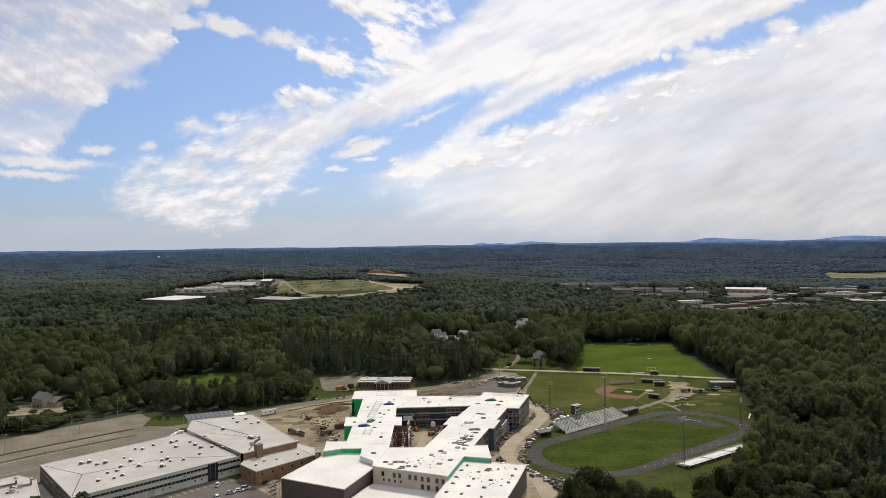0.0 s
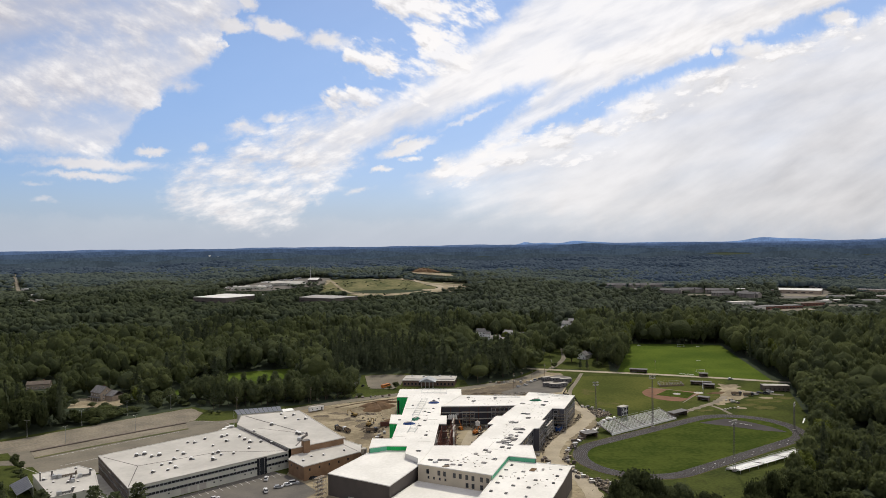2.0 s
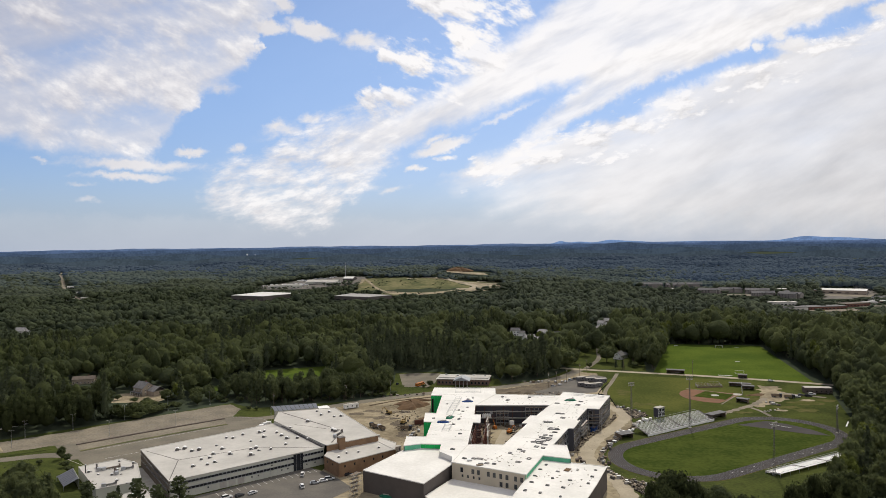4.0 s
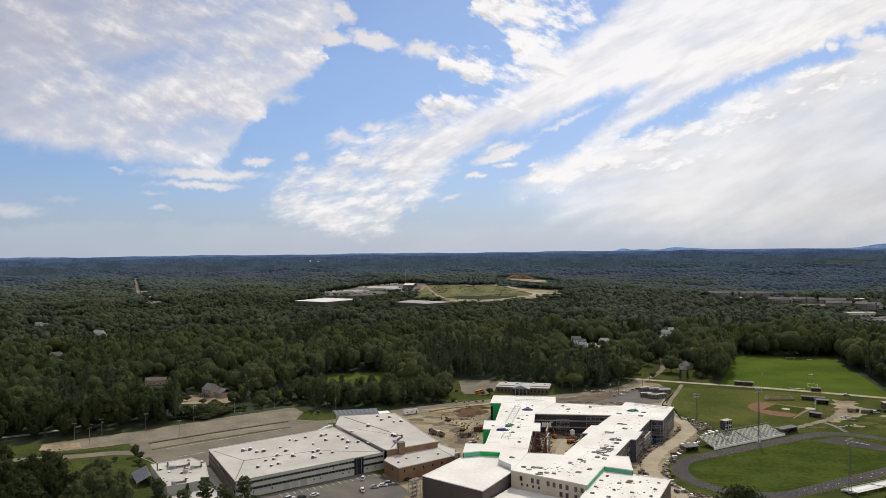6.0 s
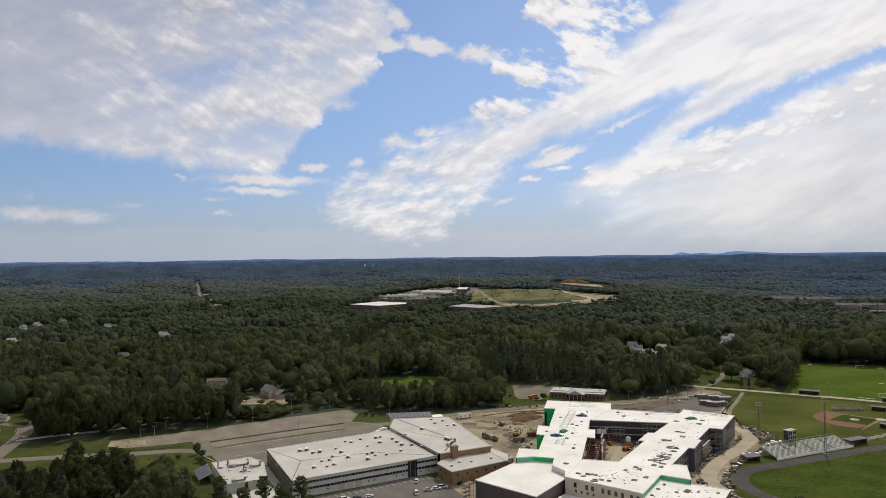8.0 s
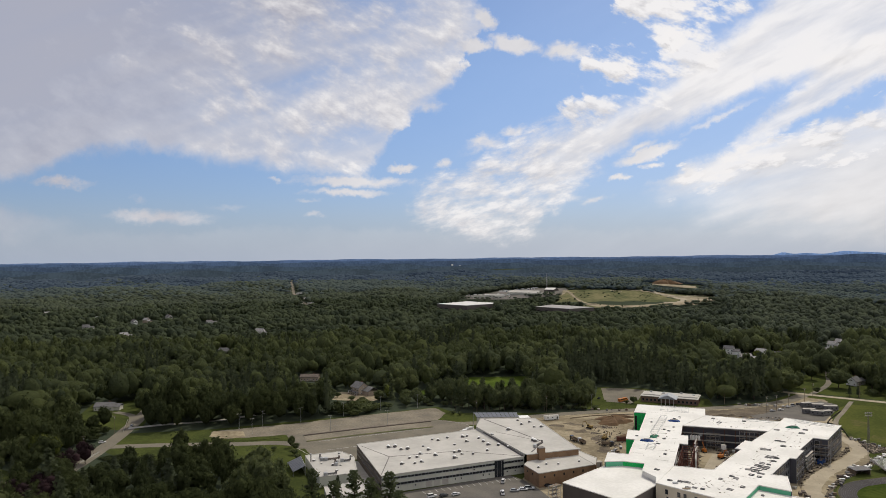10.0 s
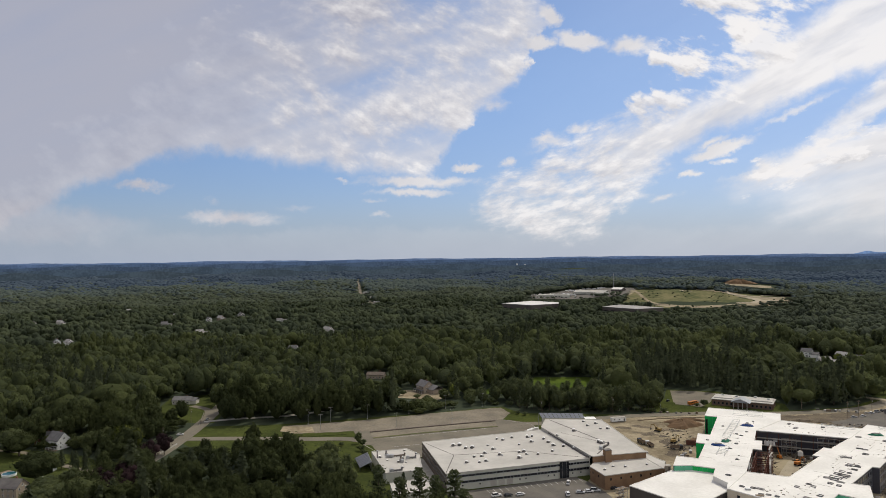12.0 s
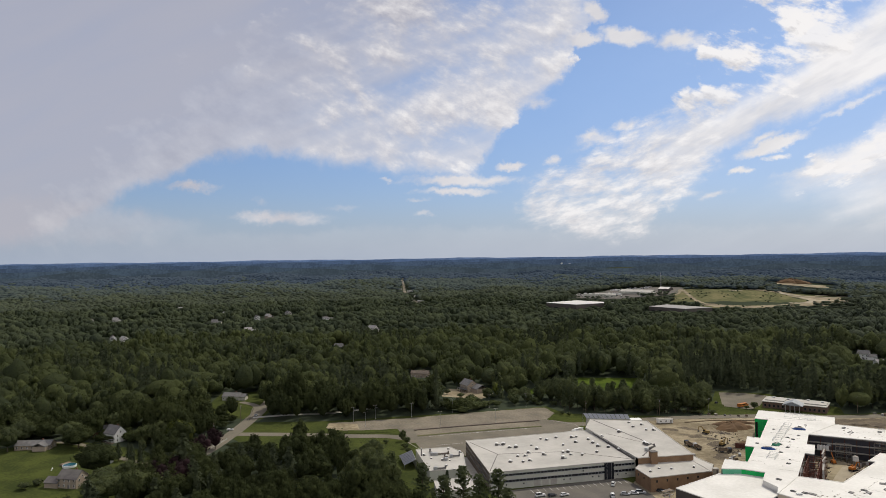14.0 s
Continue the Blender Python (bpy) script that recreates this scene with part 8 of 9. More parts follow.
for x, y in ((76, 468), (78, 471), (81, 472), (84, 475), (79.5, 474.5), (60, 441), (62.5, 443.5), (66, 444.5), (68, 447)):
    pallet_stack(x, y, 0.06, random.uniform(0, 180), random.uniform(2.2, 3.4), random.uniform(1.4, 2.2), random.uniform(0.8, 1.4), M_WHITE, "white wrapped bales stored beside the haul road")
for x, y in ((163.5, 500), (166, 501.5), (168.5, 503), (171, 505.5), (174, 506), (177.5, 509)):
    pallet_stack(x, y, 0.06, random.uniform(0, 180), random.uniform(1.2, 2.2), random.uniform(0.8, 1.6), random.uniform(0.3, 0.7), M_CONC, "pale stack of weathered boards on the grass")

scaffold_tower(-81, 324, 63, 6, 2.4, 10)
tarp_heap(-65, 322, 0.06, -25, M_GREENTARP, "dark green tarpaulin over material before the hall")

# ---------------- houses ----------------
def house(x, y, turn, w, d, h, rise, wall_m, roof_m, label, name="house", wing=None, group="houses", rows=2, porch=False, far=False):
    """A pitched-roof house: ridge along local x; wing: (w, d, h, rise, dx, dy)."""
    z = float(land(x, y))
    o = thing(name, label, "house", x, y, z, turn, group)
    gab = Mb().box(0, 0, -0.5, w, d, h + 0.5)
    for sx in (-1, 1):
        a = sx * (w / 2)
        b = sx * (w / 2 - 0.3)
        gab.add([(a, -d / 2, h), (a, d / 2, h), (a, 0, h + rise), (b, -d / 2, h), (b, d / 2, h), (b, 0, h + rise)],
                [(0, 1, 2), (5, 4, 3), (0, 3, 4, 1), (1, 4, 5, 2), (2, 5, 3, 0)])
    part("wall", gab, wall_m, o)
    roof = part("roof", Mb().gable(0, 0, h, w, d, rise), roof_m, o)
    part("chimney", Mb().box(w * 0.2, 0.4, h + rise * 0.5, 0.8, 0.8, rise * 0.5 + 1.0), M_REDBRICK, roof)
    if far:
        win = Mb().box(0, 0, 0, 1.0, 0.06, 1.3).mesh("window")
        win.materials.append(M_GLASS)
    else:
        win = window_mesh(1.0, 1.3, M_WHITE, 1)
    fit_pane = (lambda ob: ob) if far else glazed
    n = max(2, int(w / 3))
    for k in range(rows):
        zz = 0.9 + k * 2.7
        if zz + 1.3 > h + 0.3:
            continue
        for i in range(n):
            for sy, tn in ((-1, 0), (1, 180)):
                ob = new("window", win)
                ob.parent = o
                ob.matrix_basis = pose(-w / 2 + w * (i + 0.5) / n, sy * (d / 2 + 0.04), zz, 0, 0, tn)
                fit_pane(ob)
        for sx, tn in ((-1, -90), (1, 90)):
            for yy in (-d / 4, d / 4):
                ob = new("window", win)
                ob.parent = o
                ob.matrix_basis = pose(sx * (w / 2 + 0.04), yy, zz, 0, 0, tn)
                fit_pane(ob)
    for sx, tn in ((-1, -90), (1, 90)):
        if rise > 2.4:
            ob = new("window", win)
            ob.parent = o
            ob.matrix_basis = pose(sx * (w / 2 + 0.04), 0, h + 0.2, 0, 0, tn)
            fit_pane(ob)
    part("door", Mb().box(w * 0.1, -d / 2 - 0.05, 0.05, 1.0, 0.08, 2.05), M_SEAM, o)
    if wing:
        ww, wd, wh, wr, dx, dy = wing
        part("wing_wall", Mb().box(dx, dy, -0.5, ww, wd, wh + 0.5), wall_m, o)
        part("wing_roof", Mb().gable(dx, dy, wh, ww, wd, wr, 90 if wd > ww else 0) if wd <= ww else Mb().gable(dx, dy, wh, wd, ww, wr, 90), roof_m, o)
    if porch:
        part("porch_roof", Mb().box(0, -d / 2 - 1.3, 2.6, w + 1.0, 2.6, 0.2), roof_m, o)
        part("porch_deck", Mb().box(0, -d / 2 - 1.3, 0, w + 0.6, 2.4, 0.3), M_WOOD, o)
        for i in range(5):
            part("porch_post", Mb().box(-w / 2 + w * i / 4, -d / 2 - 2.4, 0.3, 0.16, 0.16, 2.3), M_WHITE, o)
    return o


house(-309, 535, -28, 13, 11, 6.0, 4.2, M_TANSIDING, M_GREYSH, "large tan house with grey stepped roofs and porch", wing=(12, 11, 3.8, 3.2, 10, 4), rows=2, porch=True)
house(-388, 575, 20, 18, 9, 4.2, 2.2, M_TANSIDING, M_BROWNSH, "brick ranch house half hidden by trees")
house(-433, 273, 2, 11, 9, 5.8, 4.6, M_WHITE, M_GREYSH, "white gabled house with a front porch", porch=True)
house(-454, 277, 60, 12, 9, 4.0, 3.0, M_REDBRICK, M_GREYSH, "dark red barn beside the white house", name="barn", rows=1)
house(-462, 236, 35, 22, 9, 3.0, 2.2, M_TANSIDING, M_GREYSH, "long low tan ranch house with grey roof", wing=(8, 9, 3.0, 2.0, 6, -4), rows=1)
house(-366, 205, 20, 12, 9, 5.2, 3.6, M_TANSIDING, M_SEAM, "tan two-storey house with dark shingles", wing=(8, 7, 3.0, 2.2, -9, -2))
house(-470, 406, 25, 15, 9, 3.4, 2.6, M_SIDING, M_GREYSH, "pale house beside the town street", wing=(7, 7, 3.0, 2.0, 9, 0))
house(97, 722, 60, 11, 9, 3.8, 3.6, M_WHITE, M_GREYSH, "white house under big trees by the road", wing=(8, 7, 3.2, 2.2, 9, -1))
house(66, 806, 10, 12, 9, 5.4, 3.0, M_SIDING, M_GREYSH, "pale house among trees on the lane")
rr = random.Random(21)
for x, y in FAR_HOMES:
    if (x, y) == (-385, 567):
        continue
    wm, wl = rr.choice(((M_WHITE, "white"), (M_SIDING, "pale"), (M_TANSIDING, "tan"), (M_WHITE, "white")))
    house(x, y, rr.uniform(-40, 60), rr.uniform(10, 14), rr.uniform(8, 9), rr.uniform(5.0, 6.4), rr.uniform(2.8, 4.2), wm, rr.choice((M_PALESH, M_PALESH, M_GREYSH)), wl + " pitched-roof house in a woodland clearing", wing=(8, 7, 4.0, 2.2, 9, -2), far=True)


def office():
    o = thing("office_building", "low brown-brick office with pale gabled portico", "office", -51, 593, 0, -3)
    part("wall", Mb().box(0, 0, 0, 44, 20, 4.6), M_OFFICE, o)
    part("roof", Mb().box(0, 0, 4.6, 45, 21, 0.4), M_ROOFOLD, o, "pale flat roof with a metal edge")
    part("roof_step", Mb().box(-14, 1, 5.0, 14, 14, 0.7), M_ROOFOLD, o)
    part("roof_step", Mb().box(14, 1, 5.0, 15, 14, 0.7), M_ROOFOLD, o)
    for i in range(14):
        if 5 <= i <= 8:
            continue
        ob = new("window", OFFICE_WIN)
        ob.parent = o
        ob.matrix_basis = pose(-20 + 3.1 * i, -10.05, 1.0)
        glazed(ob)
    por = part("portico", Mb().gable(0, -11, 4.9, 12, 13, 2.8, 90), M_PORTICO, o, "grey metal gable roof over the entrance")
    ped = Mb().add([(-6, -17.3, 4.9), (6, -17.3, 4.9), (0, -17.3, 7.5), (-6, -17.0, 4.9), (6, -17.0, 4.9), (0, -17.0, 7.5)], [(0, 1, 2), (5, 4, 3), (0, 3, 4, 1), (1, 4, 5, 2), (2, 5, 3, 0)])
    part("pediment", ped, M_PORTICO, por)
    for i in range(4):
        part("column", Mb().tube((-4.8 + 3.2 * i, -16.6, 0), (-4.8 + 3.2 * i, -16.6, 4.9), 0.28, n=10), M_CONC, o)
    for x, y in ((-16, 4), (-6, 5), (8, 5), (18, 2)):
        part("roof_unit", Mb().box(x, y, 5.6 if abs(x) > 7 else 5.0, 2, 1.6, 1.0), M_STEEL, o)


OFFICE_WIN = window_mesh(1.6, 1.9, M_SEAM, 1)
office()


# ---------------- village bits ----------------
def silt_fence(p, q, h, material, label):
    """Site cloth hung between stakes, sagging a little from bay to bay."""
    ll = length(p, q)
    o = thing("silt_fence", label, "fence", p[0], p[1], 0, math.degrees(math.atan2(q[1] - p[1], q[0] - p[0])), "site fences")
    n = max(1, round(ll / 3.0))
    w = ll / n
    for i in range(n + 1):
        part("stake", Mb().box(w * i, 0.05, 0, 0.09, 0.09, h + 0.2), M_WOOD, o)
    for i in range(n):
        x0, sag = w * i + 0.04, 0.10 + 0.05 * math.sin(i * 2.3)
        vs = [(x0 + (w - 0.08) * k / 4, y + 0.05 * math.sin(math.pi * k / 4), z if z == 0 else h - sag * math.sin(math.pi * k / 4)) for y in (-0.02, 0.02) for k in range(5) for z in (0, h)]
        fs = [(2 * k, 2 * k + 2, 2 * k + 3, 2 * k + 1) for k in range(4)] + [(10 + 2 * k, 11 + 2 * k, 13 + 2 * k, 12 + 2 * k) for k in range(4)]
        fs += [(2 * k + 1, 2 * k + 3, 13 + 2 * k, 11 + 2 * k) for k in range(4)] + [(0, 1, 11, 10), (8, 18, 19, 9)]
        part("cloth", Mb().add(vs, fs), material, o)


def fence_line(pts, h, material, label):
    for p, q in zip(pts, pts[1:]):
        silt_fence(p, q, h, material, label)


fence_line([(71.5, 597), (61.6, 567), (57.6, 551.6), (60.4, 550), (65.3, 535), (66.1, 507)], 1.1, M_BLACK, "black site cloth on stakes along the outfield")
fence_line([(-114, 504), (-100, 518), (-84, 528), (-72, 534)], 0.7, M_WOOD, "brown cloth fence on stakes round the site yard")


def rail_fence(p, q, h, material, label):
    o = thing("garden_fence", label, "fence", p[0], p[1], 0, math.degrees(math.atan2(q[1] - p[1], q[0] - p[0])), "fences")
    ll = length(p, q)
    n = max(2, int(ll / 2.4))
    for i in range(n + 1):
        part("post", Mb().box(ll * i / n, 0, 0, 0.14, 0.14, h + 0.15), material, o)
    for i in range(n):
        part("panel", Mb().box(ll * (i + 0.5) / n, 0, 0.12, ll / n - 0.16, 0.05, h - 0.12), material, o)


rail_fence((-388, 243), (-382, 230), 1.9, M_WHITE, "white vinyl panel fence by the garden")
rail_fence((-424, 386), (-396, 356), 1.0, M_CONC, "pale guard fence along the street")
rail_fence((-368, 312), (-360, 292), 1.1, M_CONC, "pale guard fence along the street")
pool = thing("swimming_pool", "round above-ground pool with blue water", "pool", -402, 224)
part("wall", Mb().tube((0, 0, 0), (0, 0, 1.25), 3.8, n=24), M_WHITE, pool)
part("water", Mb().tube((0, 0, 1.1), (0, 0, 1.27), 3.6, n=24), M_POND, pool)
part("deck", Mb().box(-5.6, 1, 0, 3.4, 6, 1.1, 10), M_WOOD, pool)
for x, y in ((-406, 216), (-403, 214)):
    o = thing("garden_chair", "white plastic garden chair on the lawn", "chair", x, y, 0.05, 30, "garden chairs")
    part("seat", Mb().box(0, 0, 0.42, 0.55, 0.55, 0.06), M_WHITE, o)
    part("backrest", Mb().box(0, 0.27, 0.48, 0.55, 0.06, 0.55), M_WHITE, o)
    for sx in (-0.24, 0.24):
        for sy in (-0.24, 0.24):
            part("leg", Mb().box(sx, sy, 0, 0.06, 0.06, 0.42), M_WHITE, o)
sheet("driveway", strip(spline([(-360, 250), (-392, 250), (-440, 256), (-470, 250)]), 2.2), 0.1, M_GRAVEL, "tan garden drive between the houses", "path")
sheet("house_drive", strip(spline([(-455, 402), (-430, 396), (-405, 370)]), 3.0), 0.12, M_ASPH, "grey drive to the street house", "path")
sheet("lane", strip(spline([(58, 664), (76, 720), (84, 800), (100, 900), (112, 990)]), 2.4), 0.12, M_ASPH, "narrow lane between the lawns", "road")
sheet("woodland_path", strip(spline([(-402, 366), (-384, 386), (-358, 408), (-340, 440)]), 2.4), 0.12, M_CONC, "pale path leading into the woods", "path")
sheet("field_path", strip(spline([(62, 520), (64, 560), (74, 600), (84, 640)]), 1.6), 0.13, M_GRAVEL, "gravel path round the outfield", "path")


for poly in LANE_LAWNS:
    sheet("house_lawn", poly, 0.06, M_BALL, "sunlit yellow-green lawn among village trees", "grass")


# ---------------- far buildings, the landfill hill and roads ----------------
def far_block(name, poly, h, wall_m, roof_m, label, category, rows=1, step=8.0, base=None):
    cx, cy = sum(p[0] for p in poly) / len(poly), sum(p[1] for p in poly) / len(poly)
    z = float(land(cx, cy)) if base is None else base
    o = thing(name, label, category, cx, cy, z)
    loc = turned([(p[0] - cx, p[1] - cy) for p in poly])
    part("wall", Mb().prism(loc, -4, h), wall_m, o)
    part("roof", Mb().prism([(a * 1.01, b * 1.01) for a, b in loc], h, h + 0.6), roof_m, o)
    pane = Mb().box(0, 0, 0, step * 0.5, 0.1, 1.6).mesh("window")
    pane.materials.append(M_GLASS)
    for i in range(len(loc)):
        p, q = loc[i], loc[(i + 1) % len(loc)]
        for k in range(int(length(p, q) / step)):
            for rw in range(rows):
                along(o, "window", pane, p, q, step * (k + 0.5), 1.2 + rw * (h - 1) / rows, 0.06)
    return o


def rect(x, y, w, d, turn):
    c, s = math.cos(radians(turn)), math.sin(radians(turn))
    return [(x + c * a * w / 2 - s * b * d / 2, y + s * a * w / 2 + c * b * d / 2) for a, b in ((-1, -1), (1, -1), (1, 1), (-1, 1))]


town_r = random.Random(8)
far_block("warehouse", [(-638, 1466), (-553, 1432), (-500, 1522), (-604, 1565)], 11, M_BROWNPANEL, M_ROOFFAR, "huge flat warehouse with a white roof", "warehouse", 1, 20)
far_block("warehouse", [(-411, 1488), (-327, 1446), (-285, 1501), (-392, 1559)], 9, M_BROWNPANEL, M_PALESH, "grey-roofed warehouse at the wood's edge", "warehouse", 1, 20)
far_block("white_store", [(614, 1566), (701, 1514), (733, 1576), (650, 1620)], 6.5, M_TANSIDING, M_ROOFFAR, "long white-roofed store in the far town", "store", 1, 15)
house(-474, 1878, -14, 30, 26, 5.5, 4.6, M_BROWNPANEL, M_ROOF, "small dark depot with a bright white pitched roof", name="depot", far=True)
house(-540, 1846, -10, 92, 30, 5.5, 5.0, M_PALEWALL, M_ROOFOLD, "long pale workshop hall in the far depot", name="depot_hall", far=True)
for x, y, w, d, tn in ((-650, 1790, 40, 22, 20), (-612, 1800, 34, 20, 20), (-500, 1800, 40, 16, 5), (-590, 1775, 26, 16, 20), (-500, 2110, 50, 18, 5)):
    far_block("industrial_shed", rect(x, y, w, d, tn), 7, M_PALEWALL, M_ROOFOLD, "pale industrial shed in the far depot", "shed", 1, 10)
for x, y, w, d, tn, h in ((308, 1735, 58, 18, -8, 11), (370, 1750, 44, 18, 6, 11), (412, 1765, 50, 18, -15, 11), (402, 1560, 46, 18, -30, 10), (450, 1578, 52, 18, 10, 10), (500, 1556, 48, 18, -20, 10), (531, 1455, 46, 18, -50, 11), (548, 1500, 40, 18, 30, 10), (490, 1490, 44, 18, -10, 10)):
    block = house(x, y, tn, w, d * 0.8, h - 2, 4.0, M_APART, M_GREYSH, "grey-tan three-storey apartment block in town", name="apartment_block", wing=(w * 0.3, 8, h - 1.5, 3.2, w * 0.24, -8), group="apartments", rows=3, far=True)
for x, y, w, d, tn, h, wm, rm in ((505, 1240, 70, 26, 15, 5, M_REDBRICK, M_GREYSH), (575, 1290, 50, 24, 20, 5, M_REDBRICK, M_BROWNSH), (455, 1225, 34, 18, 5, 5, M_SIDING, M_GREYSH), (839, 1560, 70, 24, -20, 5, M_TANSIDING, M_PALESH), (895, 1550, 44, 20, -20, 4.5, M_TANSIDING, M_PALESH),
                                  (804, 1435, 60, 22, -25, 4.5, M_TANSIDING, M_PALESH), (800, 1300, 66, 26, -20, 4.5, M_BROWNPANEL, M_ROOFOLD), (740, 1450, 40, 18, -20, 4.5, M_BROWNPANEL, M_ROOFOLD), (690, 1430, 30, 16, 10, 6, M_SIDING, M_GREYSH), (464, 1310, 46, 18, 10, 6, M_SIDING, M_ROOFOLD)):
    far_block("town_building", rect(x, y, w, d, tn), h, wm, rm, "low commercial building in the far town", "shop", 1, 7)
for x, y, w, d, tn, h in ((620, 1330, 24, 14, 10, 6), (650, 1360, 28, 14, -10, 6), (720, 1360, 30, 16, -20, 6), (850, 1470, 34, 16, -20, 6), (900, 1450, 26, 14, -10, 6), (930, 1600, 40, 18, -25, 7), (980, 1560, 36, 18, -25, 7), (760, 1650, 40, 18, -15, 7), (600, 1620, 36, 16, 10, 7),
                          (870, 1350, 30, 16, -25, 6), (950, 1380, 28, 14, -25, 6), (560, 1590, 30, 16, 20, 9), (340, 1620, 30, 14, 0, 7), (640, 1250, 26, 14, 10, 5)):
    far_block("town_building", rect(x, y, w, d, tn), h - 1.5, town_r.choice((M_SIDING, M_TANSIDING, M_BROWNPANEL)), town_r.choice((M_ROOFFAR, M_PALESH, M_GREYSH)), "small pale building in the far town", "shop", 1, 12)


def draped(name, poly, material, label, category, lift=0.3, step=14):
    """A patch that follows the land's slope."""
    xs, ys = [p[0] for p in poly], [p[1] for p in poly]
    gx, gy = np.arange(min(xs), max(xs) + step, step), np.arange(min(ys), max(ys) + step, step)
    X, Y = np.meshgrid(gx, gy)
    Z = land(X, Y) + lift
    n = len(gx)
    vs = np.stack([X.ravel(), Y.ravel(), Z.ravel()], 1).tolist()
    fs = []
    ok = inside((X[:-1, :-1] + step / 2), (Y[:-1, :-1] + step / 2), poly)
    for j, i in zip(*np.nonzero(ok)):
        a = int(j) * n + int(i)
        fs.append((a, a + 1, a + n + 1, a + n))
    return solo(name, Mb().add(vs, fs), material, label, category, kind="structure")


draped("landfill_hill", [(-412, 1643), (-440, 1885), (-355, 1880), (-240, 1880), (-40, 1830), (-40, 1770), (-140, 1630), (-300, 1550)], M_HILL, "smooth dry-grass landfill hill", "hill")
draped("quarry_ground", [(-192, 1875), (-149, 1830), (-112, 1826), (-80, 1826), (-36, 1785), (-55, 1715), (-102, 1650), (-140, 1660), (-122, 1774), (-170, 1800)], M_DIRT, "bare sandy quarry ground", "ground", 0.6, 6)
draped("sand_bank", strip([(-320, 1640), (-285, 1604), (-240, 1598), (-195, 1622), (-150, 1655)], 15), M_DIRT, "sandy bank at the foot of the hill", "ground", 0.6, 6)
draped("sand_bank", strip([(-275, 1890), (-231, 1882), (-190, 1860), (-150, 1810)], 7), M_DIRT, "sandy bank on the hill's shoulder", "ground", 0.8, 5)
bank = heap("quarry_bank", "reddish cut bank of a far quarry", -198, 2116, 46, 20, 19, M_CLAY, 8)
bank.location.z = float(land(-198, 2100)) - 1
draped("quarry_terrace", [(-246, 2064), (-240, 2096), (-112, 2092), (-104, 2030), (-150, 2024)], M_DIRT, "sandy terrace below a far quarry bank", "ground", 0.6, 8)
for k, line in enumerate(([(-206, 1913), (-193, 1850), (-160, 1823), (-111, 1812), (-43, 1819)], [(-150, 1800), (-118, 1752), (-74, 1764), (-44, 1795)], [(-160, 1690), (-127, 1704), (-119, 1757), (-133, 1783)],
                         [(-120, 1842), (-84, 1846), (-45, 1841)], [(-312, 1862), (-280, 1856)], [(-256, 1890), (-205, 1898)])):
    draped("quarry_track", strip(spline(line), (4.5, 6, 7, 4, 3.5, 4)[k]), M_HAUL, "pale graded track across the quarry terraces", "road", 1.2, 3)
draped("hill_track", strip(spline([(-455, 1760), (-424, 1801), (-437, 1880), (-418, 1843), (-372, 1729), (-339, 1663), (-300, 1632), (-240, 1619), (-190, 1642), (-130, 1700)]), 4), M_DIRT, "pale dirt track round the hill", "road", 0.9, 4)
draped("dry_meadow", [(1031, 1851), (1138, 2136), (1367, 2147), (1700, 2100), (1500, 1800), (1155, 1814)], mat("dry_meadow_grass", (0.165, 0.160, 0.070), (0.100, 0.105, 0.048), 0.014, 0.1, 0.95), "yellow dry meadow among the woods", "meadow", 0.4, 20)
draped("depot_yard", [(-670, 1740), (-720, 1830), (-700, 1900), (-680, 2040), (-560, 2030), (-430, 1930), (-440, 1790), (-560, 1740)], M_ASPHD, "grey depot yard", "ground", 0.3, 12)
draped("town_lot", [(590, 1440), (660, 1650), (760, 1625), (720, 1500), (640, 1440)], M_ASPHD, "pale lots of the far town", "parking lot", 0.3, 12)
for x, y, w, d, tn in TOWN_LOTS:
    draped("town_lot", rect(x, y, w, d, tn), M_GRAVEL if w > 100 else M_ASPH, "pale lots of the far town", "parking lot", 0.35, 8)
draped("far_road", strip(FAR_ROAD, 4.5), M_GRAVEL, "pale far road through the woods", "road", 0.5, 4)
for k, (x, y, w) in enumerate(((-968, 1452, 26), (-985, 1420, 18), (-1120, 1650, 16), (-1240, 1790, 20), (-1310, 1830, 14), (-1480, 2110, 18), (-1600, 2220, 16))):
    far_block("roadside_shop", rect(x, y, w, 11, 40), 4.5, M_SIDING, M_ROOFFAR, "small white roadside shop far off in the woods", "shop", 1, 6)
sheet("town_green", rect(560, 1410, 60, 70, 20), 0.6, M_SOCCER, "small green in the far town", "grass")
dep = random.Random(33)
for k in range(60):
    t = dep.random()
    x, y = (-700 + 130 * t + dep.uniform(-8, 8), 1846 - 40 * t + dep.uniform(-34, 34)) if k % 3 else (-660 + 110 * t, 1990 + dep.uniform(-24, 24))
    o = thing("box_truck", "white box truck parked in the depot yard", "truck", x, y, float(land(x, y)) + 0.4, dep.choice((20, 20, 110, 25)), "depot trucks")
    part("box", Mb().box(-1.2, 0, 1.0, 7.5, 2.5, 2.7), dep.choice((M_WHITE, M_WHITE, M_SIDING, M_CAR[1])), o)
    part("cab", Mb().box(3.6, 0, 0.6, 1.9, 2.3, 2.1, 0, 0.06), dep.choice((M_WHITE, M_CAR[4], M_CAR[1])), o)
    for sx in (-3.4, 3.4):
        part("wheel", Mb().tube((sx, -1.2, 0.5), (sx, 1.2, 0.5), 0.5, n=8), M_BLACK, o)
mast = thing("radio_mast", "thin grey lattice radio mast", "mast", -500, 1930, float(land(-500, 1930)))
part("shaft", Mb().tube((0, 0, 0), (0, 0, 46), 1.0, 0.4, 5), M_STEEL, mast)
